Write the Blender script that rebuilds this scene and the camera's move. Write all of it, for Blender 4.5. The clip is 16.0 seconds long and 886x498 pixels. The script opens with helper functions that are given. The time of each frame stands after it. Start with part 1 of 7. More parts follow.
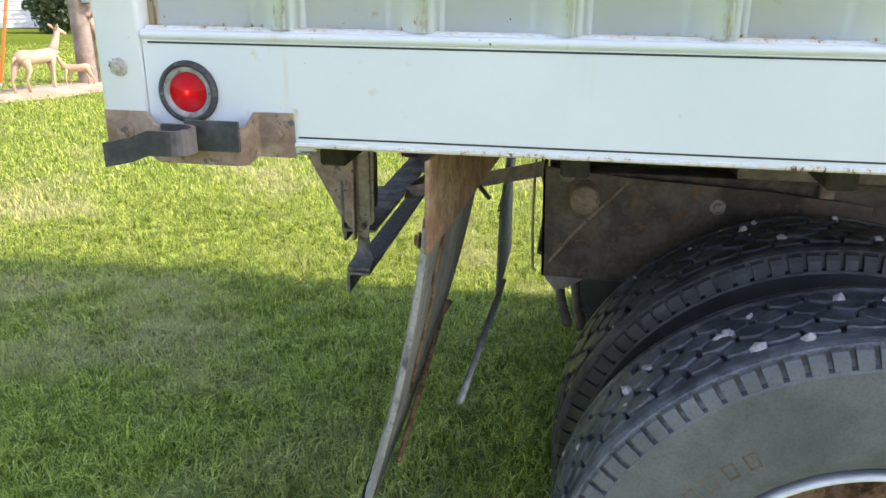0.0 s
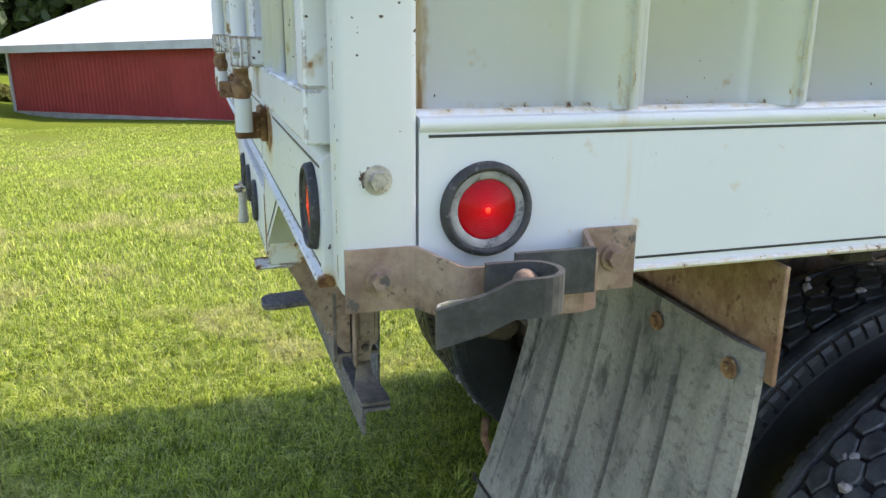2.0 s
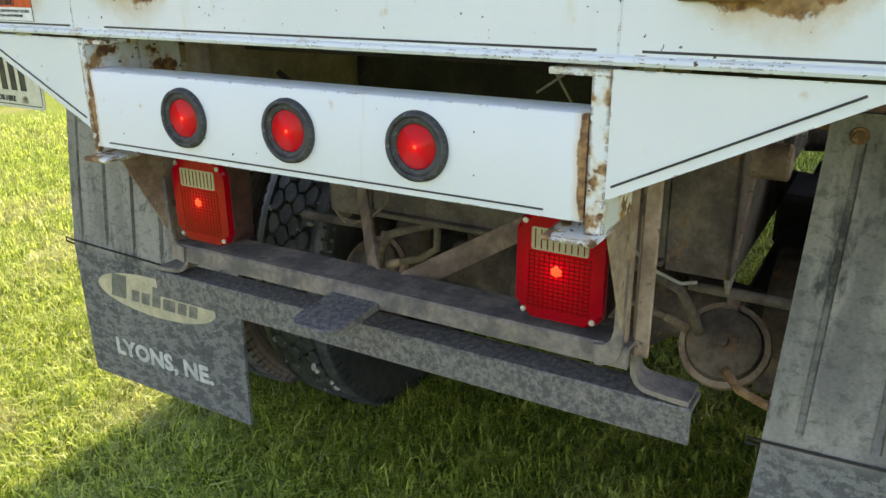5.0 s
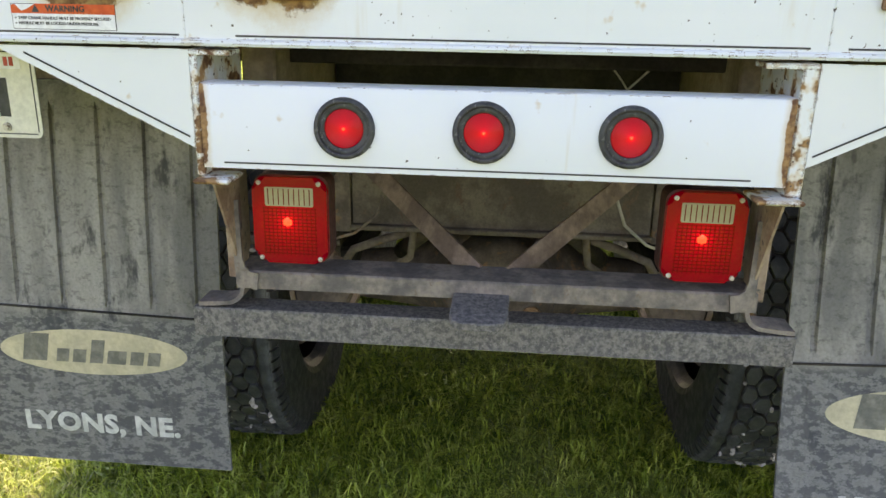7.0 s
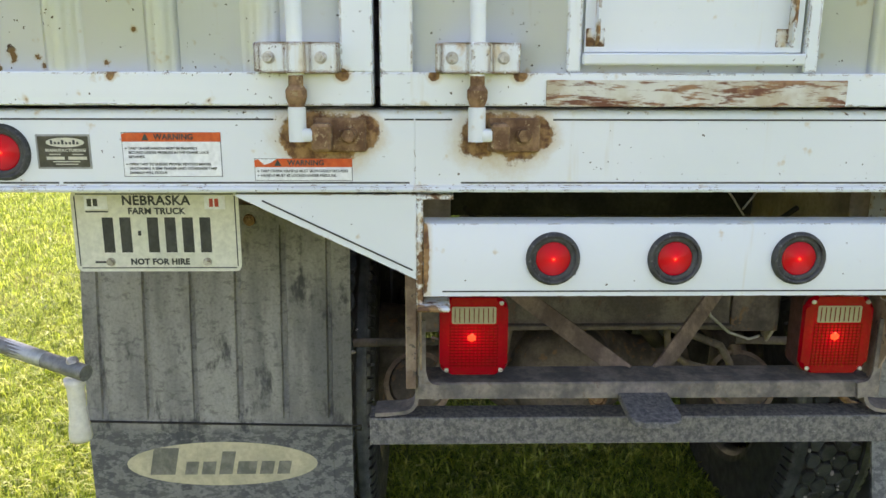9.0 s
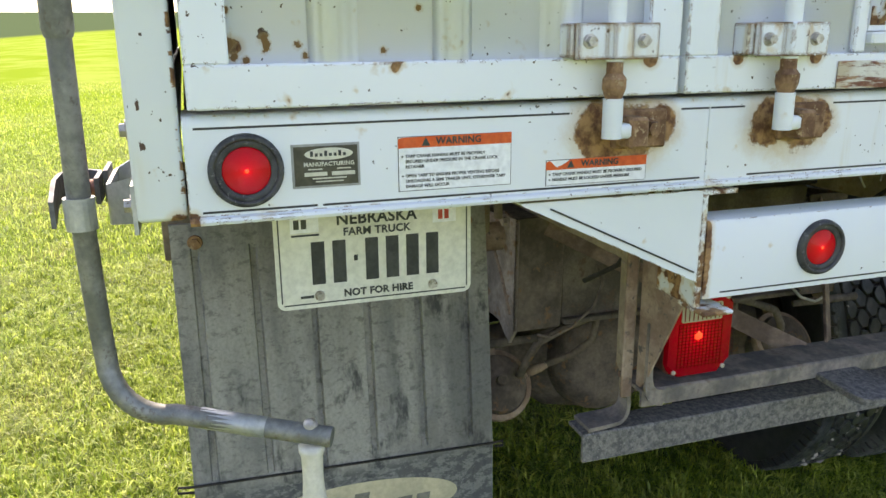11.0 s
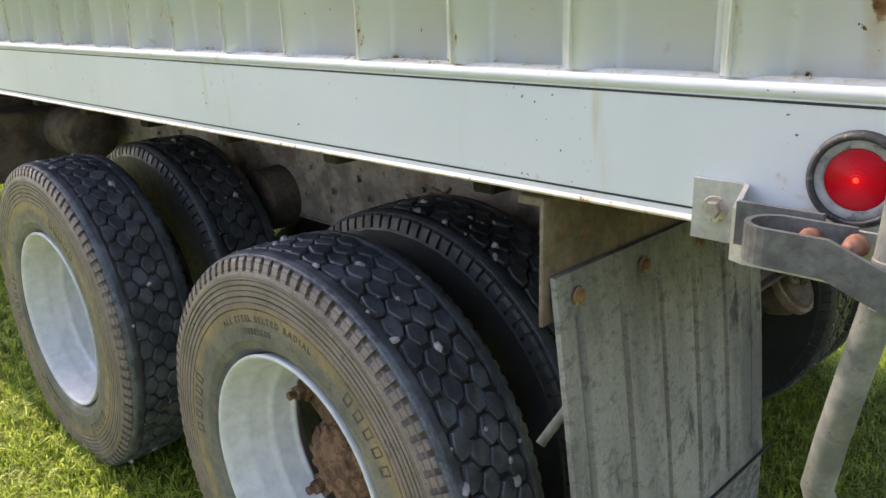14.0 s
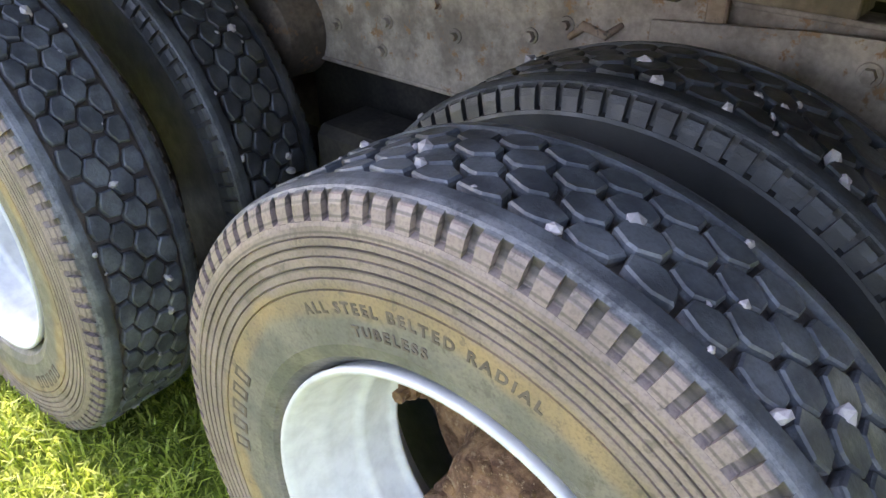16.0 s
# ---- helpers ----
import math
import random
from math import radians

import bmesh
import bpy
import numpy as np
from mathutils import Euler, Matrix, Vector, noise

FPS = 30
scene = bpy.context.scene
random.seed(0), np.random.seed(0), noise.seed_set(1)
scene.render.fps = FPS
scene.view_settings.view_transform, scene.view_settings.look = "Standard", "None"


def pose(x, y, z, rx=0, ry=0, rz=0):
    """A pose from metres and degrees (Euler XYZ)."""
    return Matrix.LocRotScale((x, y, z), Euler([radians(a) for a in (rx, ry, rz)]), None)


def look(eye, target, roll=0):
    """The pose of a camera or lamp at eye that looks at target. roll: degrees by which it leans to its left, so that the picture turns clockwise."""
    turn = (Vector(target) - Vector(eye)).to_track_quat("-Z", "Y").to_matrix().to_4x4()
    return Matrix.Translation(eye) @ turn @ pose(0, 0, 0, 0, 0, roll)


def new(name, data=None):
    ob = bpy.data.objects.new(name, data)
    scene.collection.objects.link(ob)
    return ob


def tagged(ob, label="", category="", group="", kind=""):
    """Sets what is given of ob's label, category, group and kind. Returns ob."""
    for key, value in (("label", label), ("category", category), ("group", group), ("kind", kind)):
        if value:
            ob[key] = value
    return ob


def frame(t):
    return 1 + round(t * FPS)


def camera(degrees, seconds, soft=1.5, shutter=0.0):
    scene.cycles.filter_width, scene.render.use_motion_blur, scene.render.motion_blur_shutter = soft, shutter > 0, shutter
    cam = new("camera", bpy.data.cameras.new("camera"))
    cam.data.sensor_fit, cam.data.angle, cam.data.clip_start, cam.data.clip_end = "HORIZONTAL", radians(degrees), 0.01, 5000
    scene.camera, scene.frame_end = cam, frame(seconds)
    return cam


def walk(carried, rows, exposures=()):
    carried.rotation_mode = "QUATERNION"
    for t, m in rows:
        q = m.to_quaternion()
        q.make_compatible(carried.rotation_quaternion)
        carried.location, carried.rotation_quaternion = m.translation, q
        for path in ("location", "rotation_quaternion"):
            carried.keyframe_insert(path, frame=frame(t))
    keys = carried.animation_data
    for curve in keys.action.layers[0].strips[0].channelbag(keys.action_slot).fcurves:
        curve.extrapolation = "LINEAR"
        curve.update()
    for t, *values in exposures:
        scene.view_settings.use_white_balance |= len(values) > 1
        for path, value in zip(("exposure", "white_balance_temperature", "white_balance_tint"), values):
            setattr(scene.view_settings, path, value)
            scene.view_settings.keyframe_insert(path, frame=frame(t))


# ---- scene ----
cam = camera(59.2, 16.0)
PATH = [
    (0, (0.706, -2.348, 1.474), (0.396, -0.494, 0.792), 0.5),
    (0.5, (0.471, -2.231, 1.448), (0.288, -0.337, 0.833), 0.4),
    (1, (0.25, -2.139, 1.456), (0.281, -0.223, 0.883), 0.3),
    (1.5, (0.022, -2.061, 1.484), (0.319, -0.161, 0.936), 0.5),
    (2, (-0.119, -1.943, 1.456), (0.453, -0.102, 0.925), 0.5),
    (2.5, (-0.267, -1.752, 1.446), (0.566, -0.012, 0.921), 0.6),
    (3, (-0.465, -1.578, 1.422), (0.564, 0.048, 0.879), 0.3),
    (3.5, (-0.672, -1.426, 1.435), (0.513, 0.081, 0.866), -0.1),
    (4, (-0.733, -1.184, 1.384), (0.59, 0.19, 0.782), -0.3),
    (4.5, (-0.787, -0.939, 1.339), (0.69, 0.248, 0.698), -0.5),
    (6.8, (-1.103, -0.083, 1.274), (0.779, 0.12, 0.628), 1.0),
    (7, (-1.155, -0.024, 1.285), (0.741, 0.142, 0.671), 1.0),
    (7.5, (-1.248, 0.082, 1.324), (0.677, 0.185, 0.792), 1.0),
    (8, (-1.303, 0.191, 1.411), (0.636, 0.285, 0.931), 0.6),
    (8.2, (-1.31, 0.234, 1.415), (0.633, 0.32, 0.949), 0.4),
    (10.3, (-1.191, 0.922, 1.413), (0.692, 0.508, 0.878), -0.0),
    (10.5, (-1.159, 1.01, 1.442), (0.705, 0.538, 0.892), -0.1),
    (11, (-0.998, 1.192, 1.436), (0.839, 0.604, 0.908), -0.5),
    (11.5, (-0.852, 1.34, 1.445), (0.931, 0.592, 0.932), -1.0),
    (12, (-0.748, 1.549, 1.45), (0.944, 0.61, 0.948), -1.3),
    (12.5, (-0.703, 1.703, 1.481), (0.889, 0.605, 0.971), -1.2),
    (13, (-0.552, 1.794, 1.458), (0.934, 0.564, 0.932), -1.4),
    (13.5, (-0.338, 1.875, 1.482), (1.063, 0.565, 0.917), -2.0),
    (14, (-0.087, 2.04, 1.459), (1.26, 0.694, 0.848), -1.7),
    (14.5, (0.136, 2.117, 1.445), (1.424, 0.751, 0.755), -1.6),
    (15, (0.371, 2.01, 1.391), (1.588, 0.643, 0.584), -1.8),
    (15.5, (0.618, 1.86, 1.364), (1.759, 0.504, 0.436), -1.3),
    (16, (0.848, 1.711, 1.311), (1.922, 0.387, 0.265), 0.1),
]
EXPOSURES = [(0, 1.58, 7000, 22), (0.5, 1.52, 6950, 22), (1.5, 1.42, 6850, 21), (2.5, 1.32, 7400, 20), (3.5, 1.28, 7700, 19), (4.5, 1.6, 7900, 19), (7, 1.95, 8200, 26), (8, 1.76, 8200, 25), (11, 1.64, 7600, 20.5), (12, 1.43, 7450, 22), (13, 1.44, 7400, 22.5), (13.5, 1.44, 7500, 22.5), (14, 1.31, 7600, 21.5), (14.5, 1.33, 7600, 22), (15, 1.56, 7550, 23.5), (15.5, 2.05, 7500, 25), (16, 2.45, 7400, 24.5)]
walk(cam, [(t, look(eye, target, roll)) for t, eye, target, roll in PATH], EXPOSURES)

# ---- world, sun, exposure ----
SUN_EL, SUN_OFF = 44.0, 1.2
world = bpy.data.worlds.new("sky")
scene.world = world
world.use_nodes = True
wn = world.node_tree
sky = wn.nodes.new("ShaderNodeTexSky")
sky.sky_type = "NISHITA"
sky.sun_disc = False
sky.sun_elevation = radians(SUN_EL)
sky.sun_rotation = radians(90 - SUN_OFF)
sky.dust_density = 1.2
sky.air_density = 1.0
wn.links.new(sky.outputs[0], wn.nodes["Background"].inputs[0])
wn.nodes["Background"].inputs[1].default_value = 0.15
sun = new("sun", bpy.data.lights.new("sun", "SUN"))
sun.data.energy = 2.3
sun.data.angle = radians(0.6)
sun.data.color = (1.0, 0.94, 0.84)
sun.matrix_world = look((30 * math.cos(radians(SUN_EL)) * math.cos(radians(SUN_OFF)), 30 * math.cos(radians(SUN_EL)) * math.sin(radians(SUN_OFF)), 30 * math.sin(radians(SUN_EL))), (0, 0, 0))


# ---- materials ----
class Nodes:
    """A small wrapper that builds one node material."""

    def __init__(self, name):
        self.mat = bpy.data.materials.new(name)
        self.mat.use_nodes = True
        self.t = self.mat.node_tree
        self.bsdf = self.t.nodes["Principled BSDF"]
        self.co = self.t.nodes.new("ShaderNodeTexCoord").outputs["Object"]

    def node(self, kind, **inputs):
        n = self.t.nodes.new(kind)
        for key, v in inputs.items():
            self.put(n.inputs[key], v)
        return n

    def put(self, socket, v):
        if isinstance(v, bpy.types.NodeSocket):
            self.t.links.new(v, socket)
        elif isinstance(v, tuple) and len(v) == 3 and socket.type == "RGBA":
            socket.default_value = (*v, 1)
        else:
            socket.default_value = v

    def math(self, op, a, b=0.0):
        n = self.t.nodes.new("ShaderNodeMath")
        n.operation = op
        self.put(n.inputs[0], a)
        self.put(n.inputs[1], b)
        return n.outputs[0]

    def stretch(self, s, vec=None):
        n = self.t.nodes.new("ShaderNodeVectorMath")
        n.operation = "MULTIPLY"
        self.put(n.inputs[0], vec or self.co)
        n.inputs[1].default_value = s
        return n.outputs[0]

    def noise(self, scale, detail=4.0, rough=0.6, vec=None):
        n = self.node("ShaderNodeTexNoise", Scale=scale, Detail=detail, Roughness=rough)
        self.put(n.inputs["Vector"], vec or self.co)
        return n.outputs[0]

    def ramp(self, v, lo, hi, a=0.0, b=1.0):
        n = self.t.nodes.new("ShaderNodeMapRange")
        n.interpolation_type = "SMOOTHSTEP"
        for i, x in enumerate((v, lo, hi, a, b)):
            self.put(n.inputs[i], x)
        return n.outputs[0]

    def mix(self, f, a, b):
        n = self.t.nodes.new("ShaderNodeMix")
        n.data_type = "RGBA"
        self.put(n.inputs[0], f)
        self.put(n.inputs[6], a)
        self.put(n.inputs[7], b)
        return n.outputs[2]

    def far(self, point, tall=1.0):
        n = self.t.nodes.new("ShaderNodeVectorMath")
        n.operation = "DISTANCE"
        self.put(n.inputs[0], self.stretch((1, 1, 1 / tall)) if tall != 1.0 else self.co)
        n.inputs[1].default_value = (point[0], point[1], point[2] / tall)
        return n.outputs["Value"]

    def island(self):
        return self.t.nodes.new("ShaderNodeNewGeometry").outputs["Random Per Island"]

    def object_random(self):
        return self.t.nodes.new("ShaderNodeObjectInfo").outputs["Random"]

    def done(self, color, rough=0.5, metal=0.0, bump=None, strength=0.3, distance=0.002, **more):
        self.put(self.bsdf.inputs["Base Color"], color)
        self.put(self.bsdf.inputs["Roughness"], rough)
        self.put(self.bsdf.inputs["Metallic"], metal)
        if bump is not None:
            b = self.node("ShaderNodeBump", Height=bump, Strength=strength, Distance=distance)
            self.put(self.bsdf.inputs["Normal"], b.outputs[0])
        for key, v in more.items():
            self.put(self.bsdf.inputs[key.replace("_", " ")], v)
        return self.mat


RUST_DARK, RUST_LIGHT = (0.125, 0.055, 0.026), (0.40, 0.225, 0.095)


def white_paint(name, chips=0.755, stain=0.60, rust=0.80, halos=(), tint=(0.755, 0.785, 0.81), wear=0.0, ribs=False, pitch=(0.278, 0.203)):
    """Old white enamel: chalky tint, tan runs, chips and rust; halos are (point, radius) of rust round welds."""
    n = Nodes(name)
    big = n.noise(1.7, 3.0)
    col = n.mix(n.ramp(big, 0.35, 0.7), tint, (tint[0] * 0.9, tint[1] * 0.93, tint[2] * 0.92))
    runs = n.noise(1.0, 4.0, 0.65, n.stretch((16.0, 16.0, 1.3)))
    patch = n.noise(2.3, 3.0)
    col = n.mix(n.math("MULTIPLY", n.ramp(runs, stain, stain + 0.16), n.ramp(patch, 0.42, 0.62)), col, (0.62, 0.53, 0.37))
    spots = n.noise(24.0, 3.0, 0.55)
    where = n.noise(4.0, 3.0, 0.6)
    f = n.ramp(n.math("ADD", spots, n.math("MULTIPLY", where, 0.35)), rust + 0.13, rust + 0.17)
    halo_f = n.ramp(n.math("ADD", spots, n.math("MULTIPLY", where, 0.35)), rust + 0.05, rust + 0.15, 0.0, 0.55)
    col = n.mix(halo_f, col, (0.55, 0.38, 0.16))
    rust_col = n.mix(n.ramp(n.noise(55.0, 4.0), 0.35, 0.65), RUST_DARK, RUST_LIGHT)
    col = n.mix(f, col, rust_col)
    chip = n.ramp(n.math("ADD", n.noise(110.0, 2.0, 0.5), n.math("MULTIPLY", n.noise(9.0, 3.0), 0.3)), chips + 0.16, chips + 0.18)
    col = n.mix(chip, col, (0.10, 0.075, 0.06))
    rough_f = n.math("MAXIMUM", f, chip)
    if ribs == "post":
        sep = n.node("ShaderNodeSeparateXYZ", Vector=n.co)
        side = n.math("ABSOLUTE", sep.outputs[1])
        wander = n.math("MULTIPLY", n.math("SUBTRACT", n.noise(60.0, 3.0), 0.5), 0.006)
        fold = n.ramp(n.math("ABSOLUTE", n.math("SUBTRACT", n.math("ADD", side, wander), 1.2375)), 0.0014, 0.0024, 1.0, 0.0)
        fold = n.math("MULTIPLY", fold, n.math("MULTIPLY", n.ramp(sep.outputs[0], 0.004, 0.008, 1.0, 0.0), n.ramp(sep.outputs[1], 0.0, 0.1, 1.0, 0.0)))
        lip = n.ramp(n.math("ADD", side, wander), 1.2085, 1.2105, 1.0, 0.0)
        foot = n.ramp(n.math("ADD", sep.outputs[2], wander), 1.2190, 1.2225, 1.0, 0.0)
        flaked = n.noise(1.0, 4.0, 0.75, n.stretch((9.0, 9.0, 34.0)))
        g = n.math("MULTIPLY", n.math("MAXIMUM", fold, n.math("MAXIMUM", lip, foot)), n.ramp(flaked, 0.525, 0.565))
        col = n.mix(g, col, rust_col)
        rough_f = n.math("MAXIMUM", rough_f, g)
    elif ribs:
        sep = n.node("ShaderNodeSeparateXYZ", Vector=n.co)
        along = n.math("FRACT", n.math("DIVIDE", n.math("SUBTRACT", sep.outputs[0], pitch[0] - pitch[1] / 2 - 0.006), pitch[1]))
        crest = 0.0 if ribs != "side" else n.ramp(n.math("ABSOLUTE", n.math("SUBTRACT", along, 0.56)), 0.025, 0.055, 1.0, 0.0)
        high = n.math("ADD", sep.outputs[2], n.ramp(sep.outputs[1], 0.0, 0.1, 0.0, 0.0115))
        if ribs == "ledge":
            ledge = n.ramp(sep.outputs[2], 1.337, 1.341)
        elif ribs == "rail":
            ledge = n.math("MAXIMUM", n.ramp(high, 1.3825, 1.3855), n.ramp(sep.outputs[2], 1.2235, 1.2265, 1.0, 0.0))
        else:
            ledge = n.ramp(high, 1.3895, 1.394, 1.0, 0.0)
        edge = n.noise(1.0, 4.0, 0.7, n.stretch((70.0, 70.0, 38.0)))
        if ribs == "side":
            bleed = n.noise(1.0, 5.0, 0.7, n.stretch((95.0, 95.0, 7.0)))
            reach = n.ramp(n.math("ADD", sep.outputs[0], n.math("MULTIPLY", n.math("SUBTRACT", n.noise(13.0, 4.0), 0.5), 0.030)), 0.077, 0.089, 1.0, 0.0)
            col = n.mix(n.math("MULTIPLY", reach, n.ramp(bleed, 0.30, 0.55, 0.25, 0.8)), col, (0.56, 0.40, 0.17))
            col = n.mix(n.math("MULTIPLY", reach, n.ramp(bleed, 0.53, 0.60, 0.0, 0.85)), col, (0.36, 0.18, 0.06))
        worn = n.math("ADD", edge, n.math("MULTIPLY", n.noise(3.3, 3.0), 0.35))
        g = n.math("MULTIPLY", n.math("MAXIMUM", crest, ledge), n.ramp(worn, 0.76 if ribs == "rail" else 0.815, 0.85))
        soft = n.math("MULTIPLY", n.math("MAXIMUM", crest, ledge), n.ramp(worn, 0.45 if ribs == "rail" else 0.70, 0.80, 0.0, 0.7 if ribs == "rail" else 0.45))
        col = n.mix(soft, col, (0.62, 0.52, 0.33))
        col = n.mix(g, col, rust_col)
        rough_f = n.math("MAXIMUM", rough_f, g)
    for point, radius, *tall in halos:
        d = n.math("ADD", n.far(point, tall[0] if tall else 1.0), n.math("ADD", n.math("MULTIPLY", n.noise(16.0 if radius > 0.0095 else 75.0, 5.0, 0.75), radius * (1.5 if radius > 0.0095 else 4.0)), radius * (-0.35 if radius > 0.0095 else -1.6)))
        m = n.ramp(d, radius * 1.25, radius * 1.42, 1.0, 0.0)
        s = n.ramp(d, radius * 1.2, radius * 2.2, 0.5, 0.0)
        col = n.mix(s if radius > 0.0095 or len(tall) > 1 else 0.0, col, (0.56, 0.40, 0.19))
        col = n.mix(m, col, rust_col if radius > 0.0095 else (0.27, 0.15, 0.06) if len(tall) > 1 else (0.10, 0.06, 0.045))
        rough_f = n.math("MAXIMUM", rough_f, m)
    if wear:
        bevel = n.node("ShaderNodeBevel", Radius=wear)
        bevel.samples = 4
        turn = n.t.nodes.new("ShaderNodeVectorMath")
        turn.operation = "DOT_PRODUCT"
        n.put(turn.inputs[0], bevel.outputs[0])
        n.put(turn.inputs[1], n.t.nodes.new("ShaderNodeNewGeometry").outputs["Normal"])
        flake = n.math("ADD", n.noise(60.0, 4.0, 0.7), n.math("MULTIPLY", n.noise(6.0, 3.0), 0.5))
        limit = 0.79 - 34.0 * max(0.0, wear - 0.003)
        g = n.math("MULTIPLY", n.ramp(turn.outputs["Value"], 0.93, 0.990, 1.0, 0.0), n.ramp(flake, limit, limit + 0.04))
        col = n.mix(g, col, n.mix(0.5, rust_col, (0.09, 0.05, 0.035)))
        rough_f = n.math("MAXIMUM", rough_f, g)
    rough = n.ramp(rough_f, 0.0, 1.0, 0.36, 0.9)
    return n.done(col, rough, 0.0, n.math("SUBTRACT", n.noise(26.0, 3.0), n.math("MULTIPLY", rough_f, 0.6)), 0.22, 0.0012)


def two_tone(name, a, b, scale, rough=0.8, metal=0.0, fine=90.0, lo=0.38, hi=0.62, strength=0.4, dist=0.002, third=None):
    n = Nodes(name)
    col = n.mix(n.ramp(n.noise(scale, 5.0, 0.65), lo, hi), a, b)
    if third:
        col = n.mix(n.ramp(n.noise(scale * 3.1, 4.0, 0.7), 0.58, 0.66), col, third)
    g = n.noise(fine, 4.0)
    col = n.mix(n.ramp(g, 0.3, 0.75, 0.0, 0.35), col, (a[0] * 0.5, a[1] * 0.5, a[2] * 0.5))
    return n.done(col, n.ramp(g, 0.2, 0.8, rough - 0.08, min(1.0, rough + 0.08)), metal, g, strength, dist)


KEEPERS = [(-0.004, 0.585, 1.300), (-0.004, 0.300, 1.300), (-0.004, -0.612, 1.300)]
M_WHITE = white_paint("white_enamel")
M_SIDE = {
    -1: white_paint("white_enamel_side", stain=0.66, tint=(0.81, 0.865, 0.92), ribs="side", halos=[((0.074, -1.232, 1.46), 0.006, 9.0)]),
    1: white_paint("white_enamel_side", stain=0.66, tint=(0.81, 0.865, 0.92), ribs="side", pitch=(0.266, 0.1962), halos=[((0.074, 1.239, 1.44), 0.008, 4.0), ((0.15, 1.236, 1.5), 0.012, 7.0)]),
}
M_RAIL = white_paint("white_enamel_rail", ribs="rail")
M_SILL = white_paint("white_enamel_sill", ribs="ledge", halos=[(KEEPERS[0], 0.045), ((0, 0.635, 1.305), 0.045), ((0, 0.548, 1.308), 0.03), (KEEPERS[1], 0.045), ((0, 0.350, 1.305), 0.04), ((0, 0.262, 1.308), 0.028), (KEEPERS[2], 0.045), ((0, -0.565, 1.305), 0.036), ((0, -0.648, 1.305), 0.030), ((0, 1.2, 1.216), 0.011), ((0, -1.2, 1.216), 0.013), ((0, 0.45, 1.2), 0.015)], chips=0.715, wear=0.003)
M_GATE = white_paint("white_enamel_gate", chips=0.722, rust=0.775, stain=0.62, tint=(0.80, 0.83, 0.855), wear=0.0040, halos=[((-0.014, 0.575, 1.402), 0.011), ((-0.014, 0.292, 1.402), 0.011), ((-0.014, -0.545, 1.402), 0.011), ((-0.014, 0.430, 1.400), 0.010)])
M_SHEET = white_paint("white_enamel_gate_sheet", chips=0.722, rust=0.775, stain=0.62, tint=(0.86, 0.88, 0.90), halos=[((-0.014, 0.575, 1.402), 0.011), ((-0.014, 0.292, 1.402), 0.011), ((-0.014, -0.545, 1.402), 0.011), ((-0.014, 0.430, 1.400), 0.010), ((0.004, 1.135, 1.425), 0.010), ((0.004, 1.10, 1.44), 0.007)] + [((0.005, y, z), r, k, True) for y, z, r, k in ((1.141, 1.428, 0.0062, 1.7), (1.136, 1.413, 0.0045, 1.0), (1.122, 1.409, 0.004, 1.0), (1.098, 1.430, 0.0055, 1.6), (1.059, 1.426, 0.0048, 1.0), (1.050, 1.414, 0.0045, 1.3), (0.951, 1.419, 0.0045, 1.0), (0.905, 1.471, 0.0042, 1.0), (1.141, 1.467, 0.0038, 1.2), (1.163, 1.478, 0.003, 1.0), (-0.372, 1.486, 0.006, 1.5), (-0.359, 1.452, 0.005, 1.2), (-0.326, 1.425, 0.004, 1.0), (-0.42, 1.452, 0.005, 2.0), (-0.86, 1.43, 0.0045, 1.2), (-1.00, 1.378, 0.005, 1.8))])
M_CLAMP = white_paint("chipped_white_clamp", chips=0.69, rust=0.70, stain=0.5, wear=0.0080)
M_RUSTY = white_paint("rusted_white_enamel", chips=0.66, rust=0.60, stain=0.48, wear=0.006)
M_POST = white_paint("white_enamel_post", halos=[((0.03, 1.262, 1.327), 0.017), ((0, 1.215, 1.215), 0.012), ((0.0, -1.215, 1.215), 0.013), ((0.046, 1.262, 1.360), 0.006), ((0.048, 1.262, 1.340), 0.0085), ((0.055, 1.262, 1.316), 0.0055), ((0.010, 1.262, 1.336), 0.007, 1.8), ((0.009, 1.262, 1.312), 0.005), ((0.021, -1.262, 1.332), 0.007), ((-0.004, 1.250, 1.358), 0.0026, 2.4), ((-0.004, 1.248, 1.312), 0.0038, 1.8)], stain=0.55, chips=0.72, ribs="post", wear=0.004)
M_FENDER = white_paint("rust_streaked_fender", stain=0.42, rust=0.82, chips=0.80)
M_BOX = white_paint("white_enamel_light_box", halos=[((0.0, 0.4465, 1.10), 0.0100, 7.0), ((0.0, -0.4195, 1.10), 0.0105, 7.0)], wear=0.003)


def rust_streaked():
    n = Nodes("rust_streaked_strip")
    long = n.noise(1.0, 5.0, 0.7, n.stretch((30.0, 9.0, 60.0)))
    col = n.mix(n.ramp(n.noise(14.0, 4.0), 0.4, 0.65), (0.66, 0.64, 0.57), (0.50, 0.42, 0.30))
    f = n.ramp(long, 0.47, 0.55)
    col = n.mix(f, col, n.mix(n.ramp(n.noise(40.0), 0.4, 0.6), (0.19, 0.075, 0.045), (0.36, 0.20, 0.11)))
    return n.done(col, n.ramp(f, 0.0, 1.0, 0.5, 0.9), 0.0, n.noise(60.0), 0.3, 0.001)


